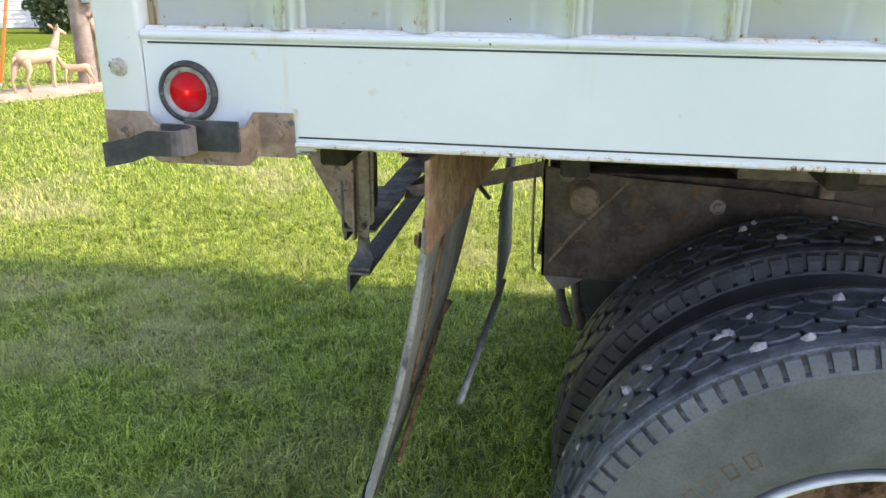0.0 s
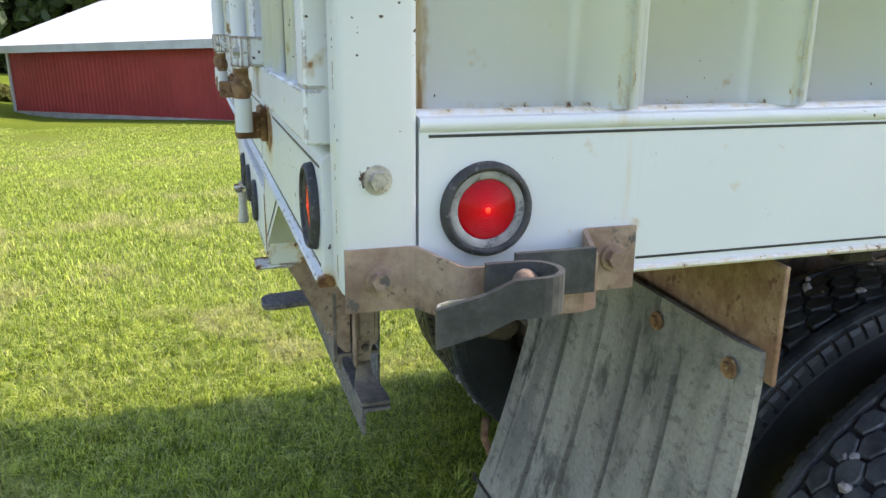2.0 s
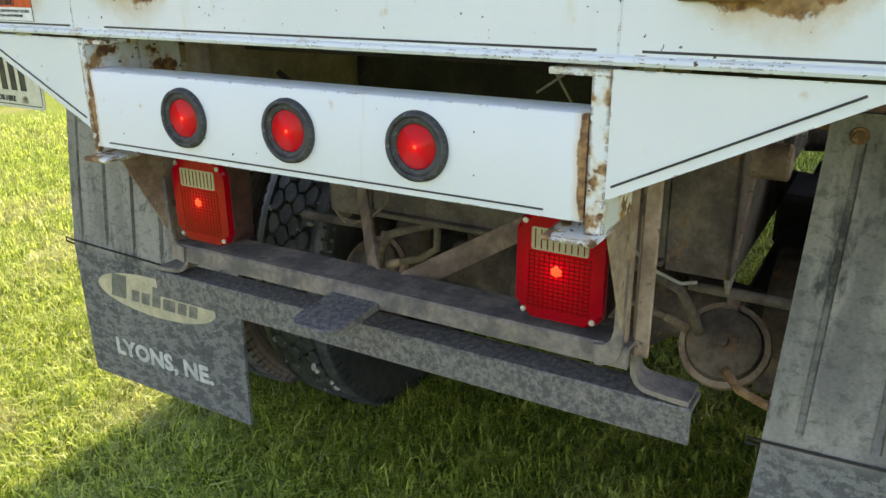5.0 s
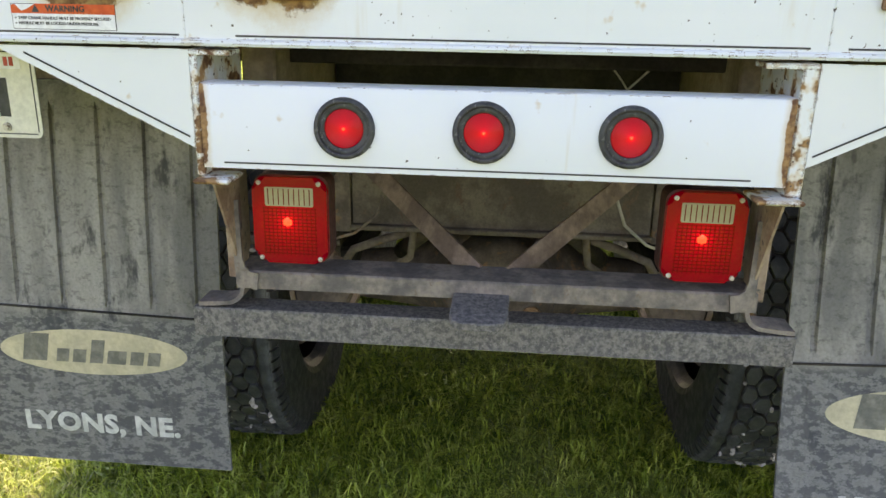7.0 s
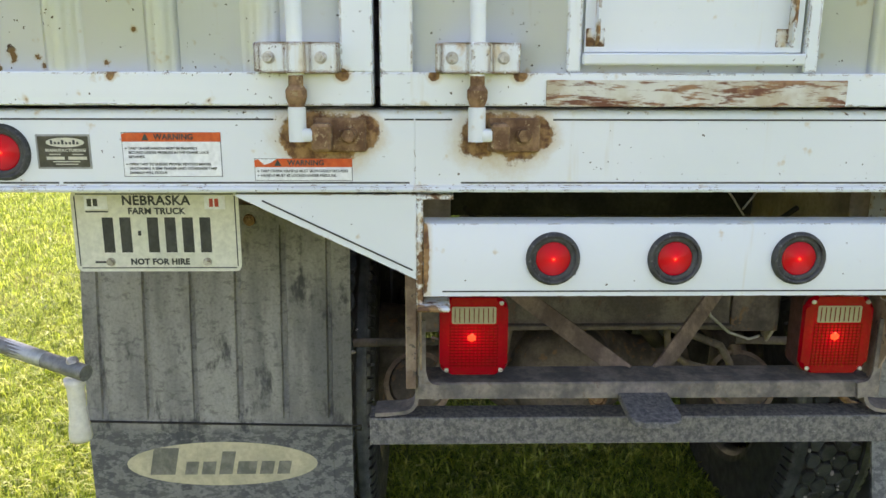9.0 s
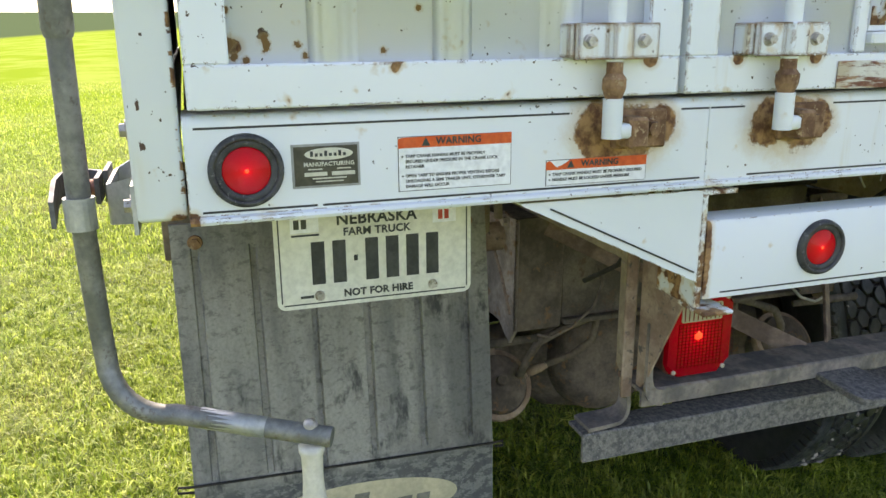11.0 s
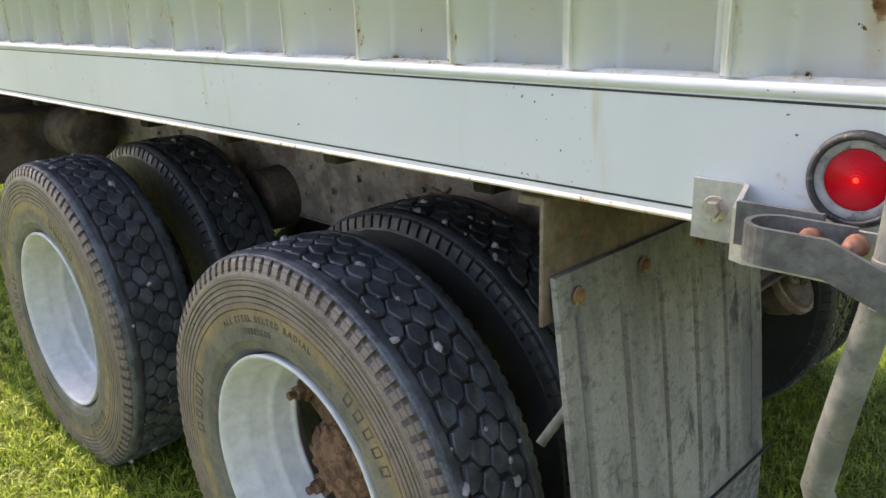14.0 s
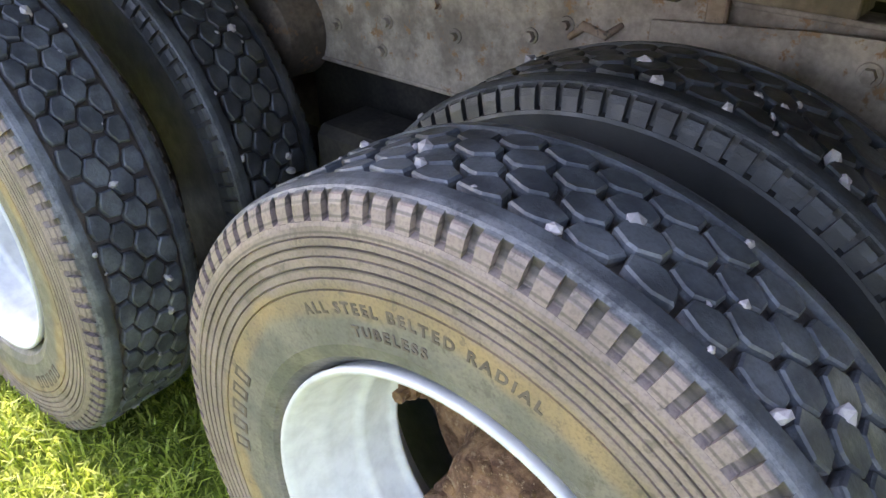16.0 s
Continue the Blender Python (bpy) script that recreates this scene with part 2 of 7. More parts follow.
M_STRIP = rust_streaked()
M_STRIPE = two_tone("pin_stripe", (0.02, 0.022, 0.026), (0.04, 0.04, 0.045), 20.0, 0.5)
M_RUST = two_tone("brown_rust", (0.16, 0.08, 0.04), (0.36, 0.21, 0.11), 26.0, 0.9, third=(0.46, 0.32, 0.18))
M_RUSTY_STEEL = two_tone("rust_dusted_steel", (0.25, 0.165, 0.12), (0.42, 0.315, 0.235), 14.0, 0.85, third=(0.11, 0.10, 0.09))
# Dusty steel, lightened as the brighter-lit counterpart of dusty_chassis.
M_FRAME = two_tone("lit_dusty_frame", (0.265, 0.22, 0.19), (0.50, 0.42, 0.36), 9.0, 0.95, third=(0.36, 0.21, 0.12))
M_BEAM = two_tone("grimy_beam", (0.10, 0.082, 0.066), (0.20, 0.165, 0.128), 8.0, 0.95, fine=160.0, third=(0.14, 0.095, 0.07))
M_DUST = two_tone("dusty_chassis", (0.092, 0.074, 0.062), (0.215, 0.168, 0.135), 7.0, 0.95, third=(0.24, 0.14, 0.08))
M_SILLBEAM = two_tone("tan_dusty_sill", (0.22, 0.175, 0.125), (0.40, 0.325, 0.235), 6.0, 0.95, third=(0.30, 0.20, 0.13))
# Near-black so that the deep shade under the box is in the colour.
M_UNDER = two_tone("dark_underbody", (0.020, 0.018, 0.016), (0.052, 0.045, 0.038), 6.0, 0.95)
M_UPRIGHT = two_tone("tan_dusty_strap", (0.30, 0.235, 0.165), (0.46, 0.375, 0.275), 12.0, 0.9, third=(0.13, 0.11, 0.095))
M_BUMPER = two_tone("mottled_grey_steel", (0.105, 0.102, 0.102), (0.27, 0.25, 0.23), 95.0, 0.75, 0.15, fine=230.0, lo=0.36, hi=0.66, strength=0.6, third=(0.33, 0.32, 0.315))
M_TRAY = two_tone("dusty_grey_steel", (0.14, 0.125, 0.118), (0.30, 0.255, 0.22), 16.0, 0.75, 0.15, third=(0.22, 0.17, 0.14))
M_GALV = two_tone("galvanised_steel", (0.42, 0.43, 0.42), (0.55, 0.56, 0.55), 18.0, 0.5, 0.55, strength=0.15)
M_PIPE = two_tone("weathered_pipe", (0.185, 0.19, 0.18), (0.30, 0.30, 0.28), 22.0, 0.55, 0.4, strength=0.2, third=(0.18, 0.16, 0.14))
M_BLACKBAR = two_tone("black_rubber_coated_bar", (0.035, 0.038, 0.042), (0.075, 0.078, 0.08), 24.0, 0.6)
M_GREYBAR = two_tone("grey_worn_bar", (0.085, 0.088, 0.092), (0.155, 0.16, 0.165), 30.0, 0.55, 0.15)
M_BOLT = two_tone("dull_bolt_steel", (0.40, 0.37, 0.33), (0.62, 0.59, 0.55), 60.0, 0.45, 0.45, third=(0.2, 0.13, 0.08))
M_BROWN = two_tone("brown_dusty_bar", (0.145, 0.10, 0.075), (0.28, 0.20, 0.15), 14.0, 0.9)
M_PALEHOSE = two_tone("pale_dusty_hose", (0.34, 0.32, 0.27), (0.46, 0.43, 0.37), 30.0, 0.7)
M_TARP = two_tone("faded_tarp", (0.10, 0.14, 0.22), (0.14, 0.18, 0.27), 1.5, 0.7)
M_TANRUST = two_tone("tan_rust", (0.27, 0.15, 0.09), (0.42, 0.28, 0.18), 16.0, 0.9, third=(0.20, 0.10, 0.06))
M_HANGER = two_tone("brown_flap_hanger", (0.15, 0.115, 0.082), (0.27, 0.21, 0.15), 9.0, 0.9, third=(0.25, 0.13, 0.07))
M_COPPER = two_tone("rusted_bolt", (0.22, 0.10, 0.07), (0.38, 0.20, 0.14), 60.0, 0.6, 0.4)
M_GROMMET = two_tone("black_lamp_grommet", (0.022, 0.023, 0.026), (0.075, 0.077, 0.078), 45.0, 0.6, third=(0.17, 0.17, 0.165))
M_GROMMET_GREY = two_tone("chalky_lamp_grommet", (0.44, 0.44, 0.41), (0.30, 0.30, 0.285), 30.0, 0.75, third=(0.13, 0.13, 0.125))
M_WHITEPLASTIC = two_tone("aged_white_plastic", (0.68, 0.65, 0.55), (0.76, 0.73, 0.64), 12.0, 0.45, strength=0.1)
M_RIM = two_tone("white_wheel_enamel", (0.74, 0.76, 0.76), (0.80, 0.82, 0.82), 5.0, 0.38, strength=0.1, fine=30.0)
M_HUB = two_tone("flaking_rusted_hub", (0.12, 0.06, 0.035), (0.30, 0.17, 0.10), 30.0, 0.95, strength=0.9, dist=0.006, third=(0.38, 0.26, 0.17))
M_PLATE = two_tone("plate_white", (0.68, 0.68, 0.58), (0.75, 0.745, 0.65), 9.0, 0.45, strength=0.08)
M_INK = two_tone("dark_ink", (0.025, 0.03, 0.03), (0.05, 0.055, 0.055), 30.0, 0.5)
M_OLIVE = two_tone("dark_olive_plate", (0.050, 0.046, 0.030), (0.085, 0.078, 0.052), 30.0, 0.5)
M_RED_INK = two_tone("red_ink", (0.5, 0.05, 0.03), (0.55, 0.08, 0.05), 30.0, 0.5)
M_GREY_INK = two_tone("grey_ink", (0.30, 0.31, 0.30), (0.38, 0.38, 0.37), 30.0, 0.6)
M_ORANGE = two_tone("orange_label", (0.72, 0.085, 0.008), (0.76, 0.12, 0.02), 22.0, 0.5)
M_LABEL = two_tone("white_label", (0.84, 0.86, 0.88), (0.89, 0.90, 0.91), 12.0, 0.45)
M_CREAM = two_tone("faded_cream_print", (0.60, 0.54, 0.37), (0.46, 0.42, 0.29), 14.0, 0.8)
M_CREAM_PALE = two_tone("pale_cream_print", (0.62, 0.60, 0.48), (0.70, 0.68, 0.56), 14.0, 0.6)
M_SCRIPT = two_tone("grey_green_print", (0.15, 0.15, 0.125), (0.24, 0.235, 0.19), 30.0, 0.8)
M_PRINT = two_tone("chalky_white_print", (0.64, 0.65, 0.61), (0.44, 0.45, 0.42), 22.0, 0.8)
M_PEBBLE = two_tone("pale_gravel", (0.42, 0.385, 0.395), (0.62, 0.585, 0.60), 90.0, 0.9)
M_PAD = two_tone("dark_lamp_housing", (0.05, 0.02, 0.018), (0.11, 0.04, 0.03), 12.0, 0.6)


def rubber_flap():
    n = Nodes("dusty_flap_rubber")
    long = n.noise(1.0, 4.0, 0.6, n.stretch((10.0, 10.0, 1.6)))
    col = n.mix(n.ramp(long, 0.36, 0.66), (0.168, 0.166, 0.158), (0.345, 0.333, 0.305))
    col = n.mix(n.ramp(n.noise(1.0, 5.0, 0.68, n.stretch((11.0, 11.0, 5.0))), 0.54, 0.66), col, (0.058, 0.060, 0.060))
    col = n.mix(n.ramp(n.noise(2.4, 4.0, 0.6), 0.45, 0.7, 0.0, 0.5), col, (0.315, 0.30, 0.27))
    low = n.ramp(n.node("ShaderNodeSeparateXYZ", Vector=n.co).outputs[2], 0.555, 0.585, 1.0, 0.0)
    scuff = n.noise(1.0, 5.0, 0.72, n.stretch((34.0, 34.0, 60.0)))
    field = n.mix(n.ramp(scuff, 0.44, 0.62), (0.060, 0.066, 0.072), (0.30, 0.30, 0.285))
    col = n.mix(n.math("MULTIPLY", low, 0.8), col, field)
    fine = n.noise(150.0, 4.0)
    col = n.mix(n.ramp(scuff, 0.52, 0.64, 0.0, 0.5), col, (0.075, 0.075, 0.072))
    col = n.mix(n.ramp(fine, 0.35, 0.75, 0.0, 0.3), col, (0.06, 0.06, 0.055))
    return n.done(col, 0.85, 0.0, fine, 0.35, 0.0015)


M_FLAP = rubber_flap()


def tyre_rubber(name, dusty, tone=1.0):
    """Rubber whose wall is dusted brown in rings round the wheel; the tread stays black-grey. tone below 1 darkens it
    for shade.
    """
    n = Nodes(name)
    sep = n.node("ShaderNodeSeparateXYZ", Vector=n.co)
    r = n.math("SQRT", n.math("ADD", n.math("MULTIPLY", sep.outputs[0], sep.outputs[0]), n.math("MULTIPLY", sep.outputs[2], sep.outputs[2])))
    wob = n.math("ADD", r, n.math("MULTIPLY", n.math("SUBTRACT", n.noise(5.0, 4.0, 0.6), 0.5), 0.06))
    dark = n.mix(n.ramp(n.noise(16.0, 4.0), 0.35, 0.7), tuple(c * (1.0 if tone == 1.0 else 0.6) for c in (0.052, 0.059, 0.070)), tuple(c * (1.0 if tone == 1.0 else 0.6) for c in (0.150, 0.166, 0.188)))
    worn = n.noise(38.0, 4.0, 0.7)
    # Worn block flanks made paler, with sky reflection painted into the colour.
    flank = n.math("MULTIPLY", n.ramp(r, 0.5370, 0.5400), n.ramp(r, 0.5455, 0.5480, 1.0, 0.0))
    dark = n.mix(n.math("MULTIPLY", flank, n.ramp(worn, 0.42, 0.60, 0.0, 1.0 if tone == 1.0 else 0.35)), dark, (0.17, 0.178, 0.195))
    dark = n.mix(n.ramp(worn, 0.62, 0.72, 0.0, 0.3), dark, (0.15, 0.155, 0.165))
    # Groove floors go near-black by radius: their shade is in the colour.
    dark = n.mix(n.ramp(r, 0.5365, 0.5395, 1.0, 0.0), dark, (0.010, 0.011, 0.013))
    grey = n.mix(n.ramp(n.noise(9.0, 4.0), 0.35, 0.65), (0.215, 0.170, 0.153), (0.305, 0.240, 0.216))
    ochre = n.mix(n.ramp(n.noise(6.0, 4.0), 0.35, 0.65), (0.23, 0.18, 0.125), (0.36, 0.255, 0.145))
    inner = n.mix(n.ramp(n.noise(8.0, 4.0), 0.35, 0.65), (0.14, 0.14, 0.132), (0.24, 0.22, 0.185))
    wall = n.mix(n.ramp(wob, 0.384, 0.406), inner, ochre)
    wall = n.mix(n.ramp(wob, 0.420, 0.440), wall, grey)
    for ring in (0.452, 0.478, 0.497, 0.515, 0.531):
        line = n.ramp(n.math("ABSOLUTE", n.math("SUBTRACT", r, ring)), 0.0008, 0.0022, 0.65, 0.0)
        wall = n.mix(line, wall, (0.075, 0.064, 0.056))
    scuff = n.noise(1.0, 4.0, 0.7, n.stretch((40.0, 9.0, 40.0)))
    wall = n.mix(n.ramp(scuff, 0.56, 0.66, 0.0, 0.6), wall, (0.10, 0.085, 0.072))
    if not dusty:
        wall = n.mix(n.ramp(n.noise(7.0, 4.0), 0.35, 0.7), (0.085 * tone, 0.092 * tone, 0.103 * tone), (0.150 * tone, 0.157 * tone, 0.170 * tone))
    # Shade of the recessed shoulder pockets is put into the wall colour.
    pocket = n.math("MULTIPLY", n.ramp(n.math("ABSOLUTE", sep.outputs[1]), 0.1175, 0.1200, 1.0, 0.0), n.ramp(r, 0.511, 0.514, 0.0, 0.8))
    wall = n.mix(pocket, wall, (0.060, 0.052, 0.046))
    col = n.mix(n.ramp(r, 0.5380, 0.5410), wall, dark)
    fine = n.noise(220.0, 3.0)
    col = n.mix(n.ramp(fine, 0.4, 0.75, 0.0, 0.35), col, (0.03, 0.03, 0.03))
    lump = n.math("ADD", n.math("MULTIPLY", fine, 0.3), n.noise(55.0, 4.0, 0.7))
    return n.done(col, n.ramp(n.noise(30.0), 0.3, 0.7, 0.34, 0.60), 0.0, lump, 0.5, 0.0022, Specular_IOR_Level=0.6)


# M_TYRE_INNER: clean rubber darkened to carry the shade between the duals.
M_TYRE, M_TYRE_CLEAN, M_TYRE_INNER = tyre_rubber("tyre_rubber", True), tyre_rubber("clean_tyre_rubber", False), tyre_rubber("shaded_tyre_rubber", False, 0.28)
M_TYRE_TEXT = two_tone("dusty_raised_rubber", (0.11, 0.092, 0.074), (0.17, 0.142, 0.115), 30.0, 0.8)


def lens(name, col, glow, strength, reach=0.0, rings=0.0):
    """Moulded lamp lens; its glow falls off over reach metres from the bulb behind its middle."""
    n = Nodes(name)
    fine = n.noise(120.0, 2.0)
    power, base, bump = strength, col, fine
    if reach:
        d = n.far((0, 0, 0))
        power = n.math("ADD", n.ramp(d, 0.0, reach, strength, strength * 0.12), n.ramp(d, 0.0, reach * 0.33, strength * 2.2, 0.0))
        if rings:
            wave = n.math("SINE", n.math("MULTIPLY", d, rings))
            bump = n.math("ADD", n.math("MULTIPLY", wave, 0.6), fine)
            power = n.math("MULTIPLY", power, n.ramp(wave, -1.0, 1.0, 0.92, 1.05))
    return n.done(n.mix(n.ramp(fine, 0.3, 0.7, 0.0, 0.25), base, (col[0] * 0.6, col[1] * 0.6, col[2] * 0.6)), 0.16, 0.0, bump, 0.3, 0.001, Emission_Color=(*glow, 1), Emission_Strength=power, Specular_IOR_Level=0.3)


M_LENS = lens("red_lens", (0.34, 0.0, 0.010), (1.0, 0.004, 0.012), 0.13, 0.036, 4200.0)
M_TAIL = lens("red_tail_lens", (0.24, 0.0, 0.008), (1.0, 0.0, 0.012), 0.105, 0.075)
M_RIB = lens("dark_lens_rib", (0.15, 0.0, 0.002), (1.0, 0.0, 0.004), 0.008)
M_CLEAR = lens("clear_reverse_lens", (0.40, 0.38, 0.25), (1, 0.9, 0.7), 0.0)
M_BULB = lens("lit_bulb", (1.0, 0.07, 0.03), (1.0, 0.07, 0.025), 0.5)


def grass_material():
    n = Nodes("grass_blade")
    r = n.island()
    spread = n.noise(0.8, 4.0, 0.65)
    tuft = n.ramp(n.noise(17.0, 4.0, 0.7), 0.40, 0.60)
    pale = n.math("POWER", r, 1.7)
    col = n.mix(tuft, n.mix(pale, (0.095, 0.160, 0.021), (0.64, 0.79, 0.098)), n.mix(pale, (0.30, 0.425, 0.050), (0.93, 1.0, 0.24)))
    parched = n.ramp(n.far((-1.8, 3.2, 0.0)), 2.6, 4.6, 1.0, 0.25)
    dry = n.math("MULTIPLY", parched, n.math("ADD", n.ramp(spread, 0.50, 0.62, 0.0, 0.45), n.ramp(n.math("FRACT", n.math("MULTIPLY", r, 37.7)), 0.80, 0.9, 0.0, 0.45)))
    col = n.mix(dry, col, (0.74, 0.67, 0.38))
    n.done(col, 0.40, Specular_IOR_Level=0.45)
    out = n.t.nodes["Material Output"]
    tr = n.node("ShaderNodeBsdfTranslucent", Color=col)
    mx = n.t.nodes.new("ShaderNodeMixShader")
    mx.inputs[0].default_value = 0.5
    n.t.links.new(n.bsdf.outputs[0], mx.inputs[1])
    n.t.links.new(tr.outputs[0], mx.inputs[2])
    n.t.links.new(mx.outputs[0], out.inputs[0])
    return n.mat


def lawn_material():
    n = Nodes("lawn")
    fine = n.noise(42.0, 5.0, 0.75)
    near = n.mix(n.ramp(fine, 0.3, 0.72), (0.122, 0.175, 0.040), (0.32, 0.395, 0.092))
    near = n.mix(n.ramp(n.noise(0.8, 4.0, 0.65), 0.48, 0.60, 0.0, 0.5), near, (0.34, 0.30, 0.14))
    far = n.mix(n.ramp(n.noise(0.09, 5.0, 0.6), 0.35, 0.65), (0.115, 0.170, 0.020), (0.18, 0.235, 0.034))
    far = n.mix(n.ramp(n.noise(7.0, 5.0, 0.75), 0.4, 0.7, 0.0, 0.5), far, (0.22, 0.25, 0.06))
    sep = n.node("ShaderNodeSeparateXYZ", Vector=n.co)
    far = n.mix(n.ramp(sep.outputs[0], 6.0, 13.0), far, n.mix(n.ramp(n.noise(0.35, 5.0, 0.65), 0.40, 0.62), (0.24, 0.34, 0.030), (0.33, 0.40, 0.075)))
    far = n.mix(n.ramp(sep.outputs[0], 105.0, 130.0), far, (0.090, 0.125, 0.060))
    col = n.mix(n.ramp(n.far((0.5, 3.0, 0.0)), 6.0, 14.0), near, far)
    return n.done(col, 0.9, 0.0, fine, 0.8, 0.03, Specular_IOR_Level=0.0)


M_BLADE, M_LAWN = grass_material(), lawn_material()


# ---- mesh helpers ----
def part(name, bm, material, parent=None, label="", smooth=False):
    """Link a bmesh as one mesh object, under parent if given."""
    me = bpy.data.meshes.new(name)
    bmesh.ops.recalc_face_normals(bm, faces=bm.faces)
    bm.to_mesh(me)
    bm.free()
    me.materials.append(material)
    if smooth:
        for p in me.polygons:
            p.use_smooth = True
    ob = new(name, me)
    if parent:
        ob.parent = parent
    if label:
        ob["label"] = label
    return ob


def auto_smooth(ob, angle=35):
    me = ob.data
    for p in me.polygons:
        p.use_smooth = True
    bm = bmesh.new()
    bm.from_mesh(me)
    lim = radians(angle)
    for e in bm.edges:
        if len(e.link_faces) == 2 and e.calc_face_angle(0) > lim:
            e.smooth = False
    bm.to_mesh(me)
    bm.free()
    return ob


def thing(name, label, category, at=(0, 0, 0), group="", kind=""):
    ob = new(name)
    ob.empty_display_size = 0.1
    ob.location = at
    return tagged(ob, label, category, group, kind)


def box(bm, x0, x1, y0, y1, z0, z1, bevel=0.0, seg=1, m=None):
    """A box, its edges rounded by bevel."""
    vs = [bm.verts.new((x, y, z)) for x in (x0, x1) for y in (y0, y1) for z in (z0, z1)]
    fs = [bm.faces.new([vs[i] for i in q]) for q in ((0, 1, 3, 2), (4, 6, 7, 5), (0, 4, 5, 1), (2, 3, 7, 6), (0, 2, 6, 4), (1, 5, 7, 3))]
    if bevel:
        es = list({e for f in fs for e in f.edges})
        r = bmesh.ops.bevel(bm, geom=es, offset=bevel, segments=seg, affect="EDGES", profile=0.5)
        vs = list({v for f in r["faces"] for v in f.verts} | {v for v in vs if v.is_valid})
    if m is not None:
        bmesh.ops.transform(bm, matrix=m, verts=vs)
    return vs


def prism(bm, pts, d, bevel=0.0):
    """A flat polygon of 3D points, thickened along the vector d."""
    d = Vector(d)
    a = [bm.verts.new(p) for p in pts]
    b = [bm.verts.new(Vector(p) + d) for p in pts]
    fs = [bm.faces.new(a), bm.faces.new(b[::-1])]
    k = len(pts)
    for i in range(k):
        fs.append(bm.faces.new((a[i], a[(i + 1) % k], b[(i + 1) % k], b[i])))
    if bevel:
        bmesh.ops.bevel(bm, geom=list({e for f in fs for e in f.edges}), offset=bevel, segments=1, affect="EDGES")


def lathe(bm, profile, centre, axis="y", seg=48, close=False):
    """Turn (radius, along) pairs about an axis through centre."""
    rings = []
    for r, h in profile:
        ring = []
        for i in range(seg):
            a = 2 * math.pi * i / seg
            c, s = r * math.cos(a), r * math.sin(a)
            p = {"y": (c, h, s), "x": (h, c, s), "z": (c, s, h)}[axis]
            ring.append(bm.verts.new(Vector(centre) + Vector(p)))
        rings.append(ring)
    for a, b in zip(rings, rings[1:]):
        for i in range(seg):
            bm.faces.new((a[i], a[(i + 1) % seg], b[(i + 1) % seg], b[i]))
    if close:
        bm.faces.new(rings[0])
        bm.faces.new(rings[-1][::-1])
    return rings


def sweep(bm, pts, r, seg=12, cap=True):
    """A round bar along points; r may be a list."""
    pts = [Vector(p) for p in pts]
    rs = r if isinstance(r, (list, tuple)) else [r] * len(pts)
    rings, up = [], None
    for i, p in enumerate(pts):
        d = (pts[min(i + 1, len(pts) - 1)] - pts[max(i - 1, 0)]).normalized()
        if up is None:
            up = d.orthogonal().normalized()
        up = (up - d * up.dot(d)).normalized()
        side = d.cross(up)
        rings.append([bm.verts.new(p + rs[i] * (up * math.cos(2 * math.pi * k / seg) + side * math.sin(2 * math.pi * k / seg))) for k in range(seg)])
    for a, b in zip(rings, rings[1:]):
        for k in range(seg):
            bm.faces.new((a[k], a[(k + 1) % seg], b[(k + 1) % seg], b[k]))
    if cap:
        bm.faces.new(rings[0][::-1])
        bm.faces.new(rings[-1])


def strap(bm, path, z0, z1, t):
    """A flat bar standing on edge, following a plan path of (x, y), t thick; z0, z1 may be lists."""
    pts = [Vector((x, y, 0)) for x, y in path]
    n = len(pts)
    lo = z0 if isinstance(z0, list) else [z0] * n
    hi = z1 if isinstance(z1, list) else [z1] * n
    rows = []
    for i, p in enumerate(pts):
        d = (pts[min(i + 1, n - 1)] - pts[max(i - 1, 0)]).normalized()
        s = Vector((-d.y, d.x, 0)) * t / 2
        rows.append([bm.verts.new((q.x, q.y, z)) for q, z in ((p - s, lo[i]), (p + s, lo[i]), (p + s, hi[i]), (p - s, hi[i]))])
    for a, b in zip(rows, rows[1:]):
        for k in range(4):
            bm.faces.new((a[k], a[(k + 1) % 4], b[(k + 1) % 4], b[k]))
    bm.faces.new(rows[0][::-1])
    bm.faces.new(rows[-1])


def hexbolt(bm, at, axis, r=0.009, h=0.008, washer=0.014):
    """A bolt head with its washer, standing out from at along axis."""
    q = Vector(axis).to_track_quat("Z", "Y").to_matrix().to_4x4()
    m = Matrix.Translation(at) @ q
    for rad, z0, z1, seg in ((washer, 0.0, 0.003, 18), (r, 0.003, 0.003 + h, 6)):
        a = [bm.verts.new(m @ Vector((rad * math.cos(2 * math.pi * i / seg), rad * math.sin(2 * math.pi * i / seg), z0))) for i in range(seg)]
        b = [bm.verts.new(m @ Vector((rad * 0.94 * math.cos(2 * math.pi * i / seg), rad * 0.94 * math.sin(2 * math.pi * i / seg), z1))) for i in range(seg)]
        for i in range(seg):
            bm.faces.new((a[i], a[(i + 1) % seg], b[(i + 1) % seg], b[i]))
        bm.faces.new(b)
        bm.faces.new(a[::-1])


def bolt(at, axis, material, parent, r=0.009, h=0.008, washer=0.014, name="bolt"):
    bm = bmesh.new()
    hexbolt(bm, at, axis, r, h, washer)
    return part(name, bm, material, parent)


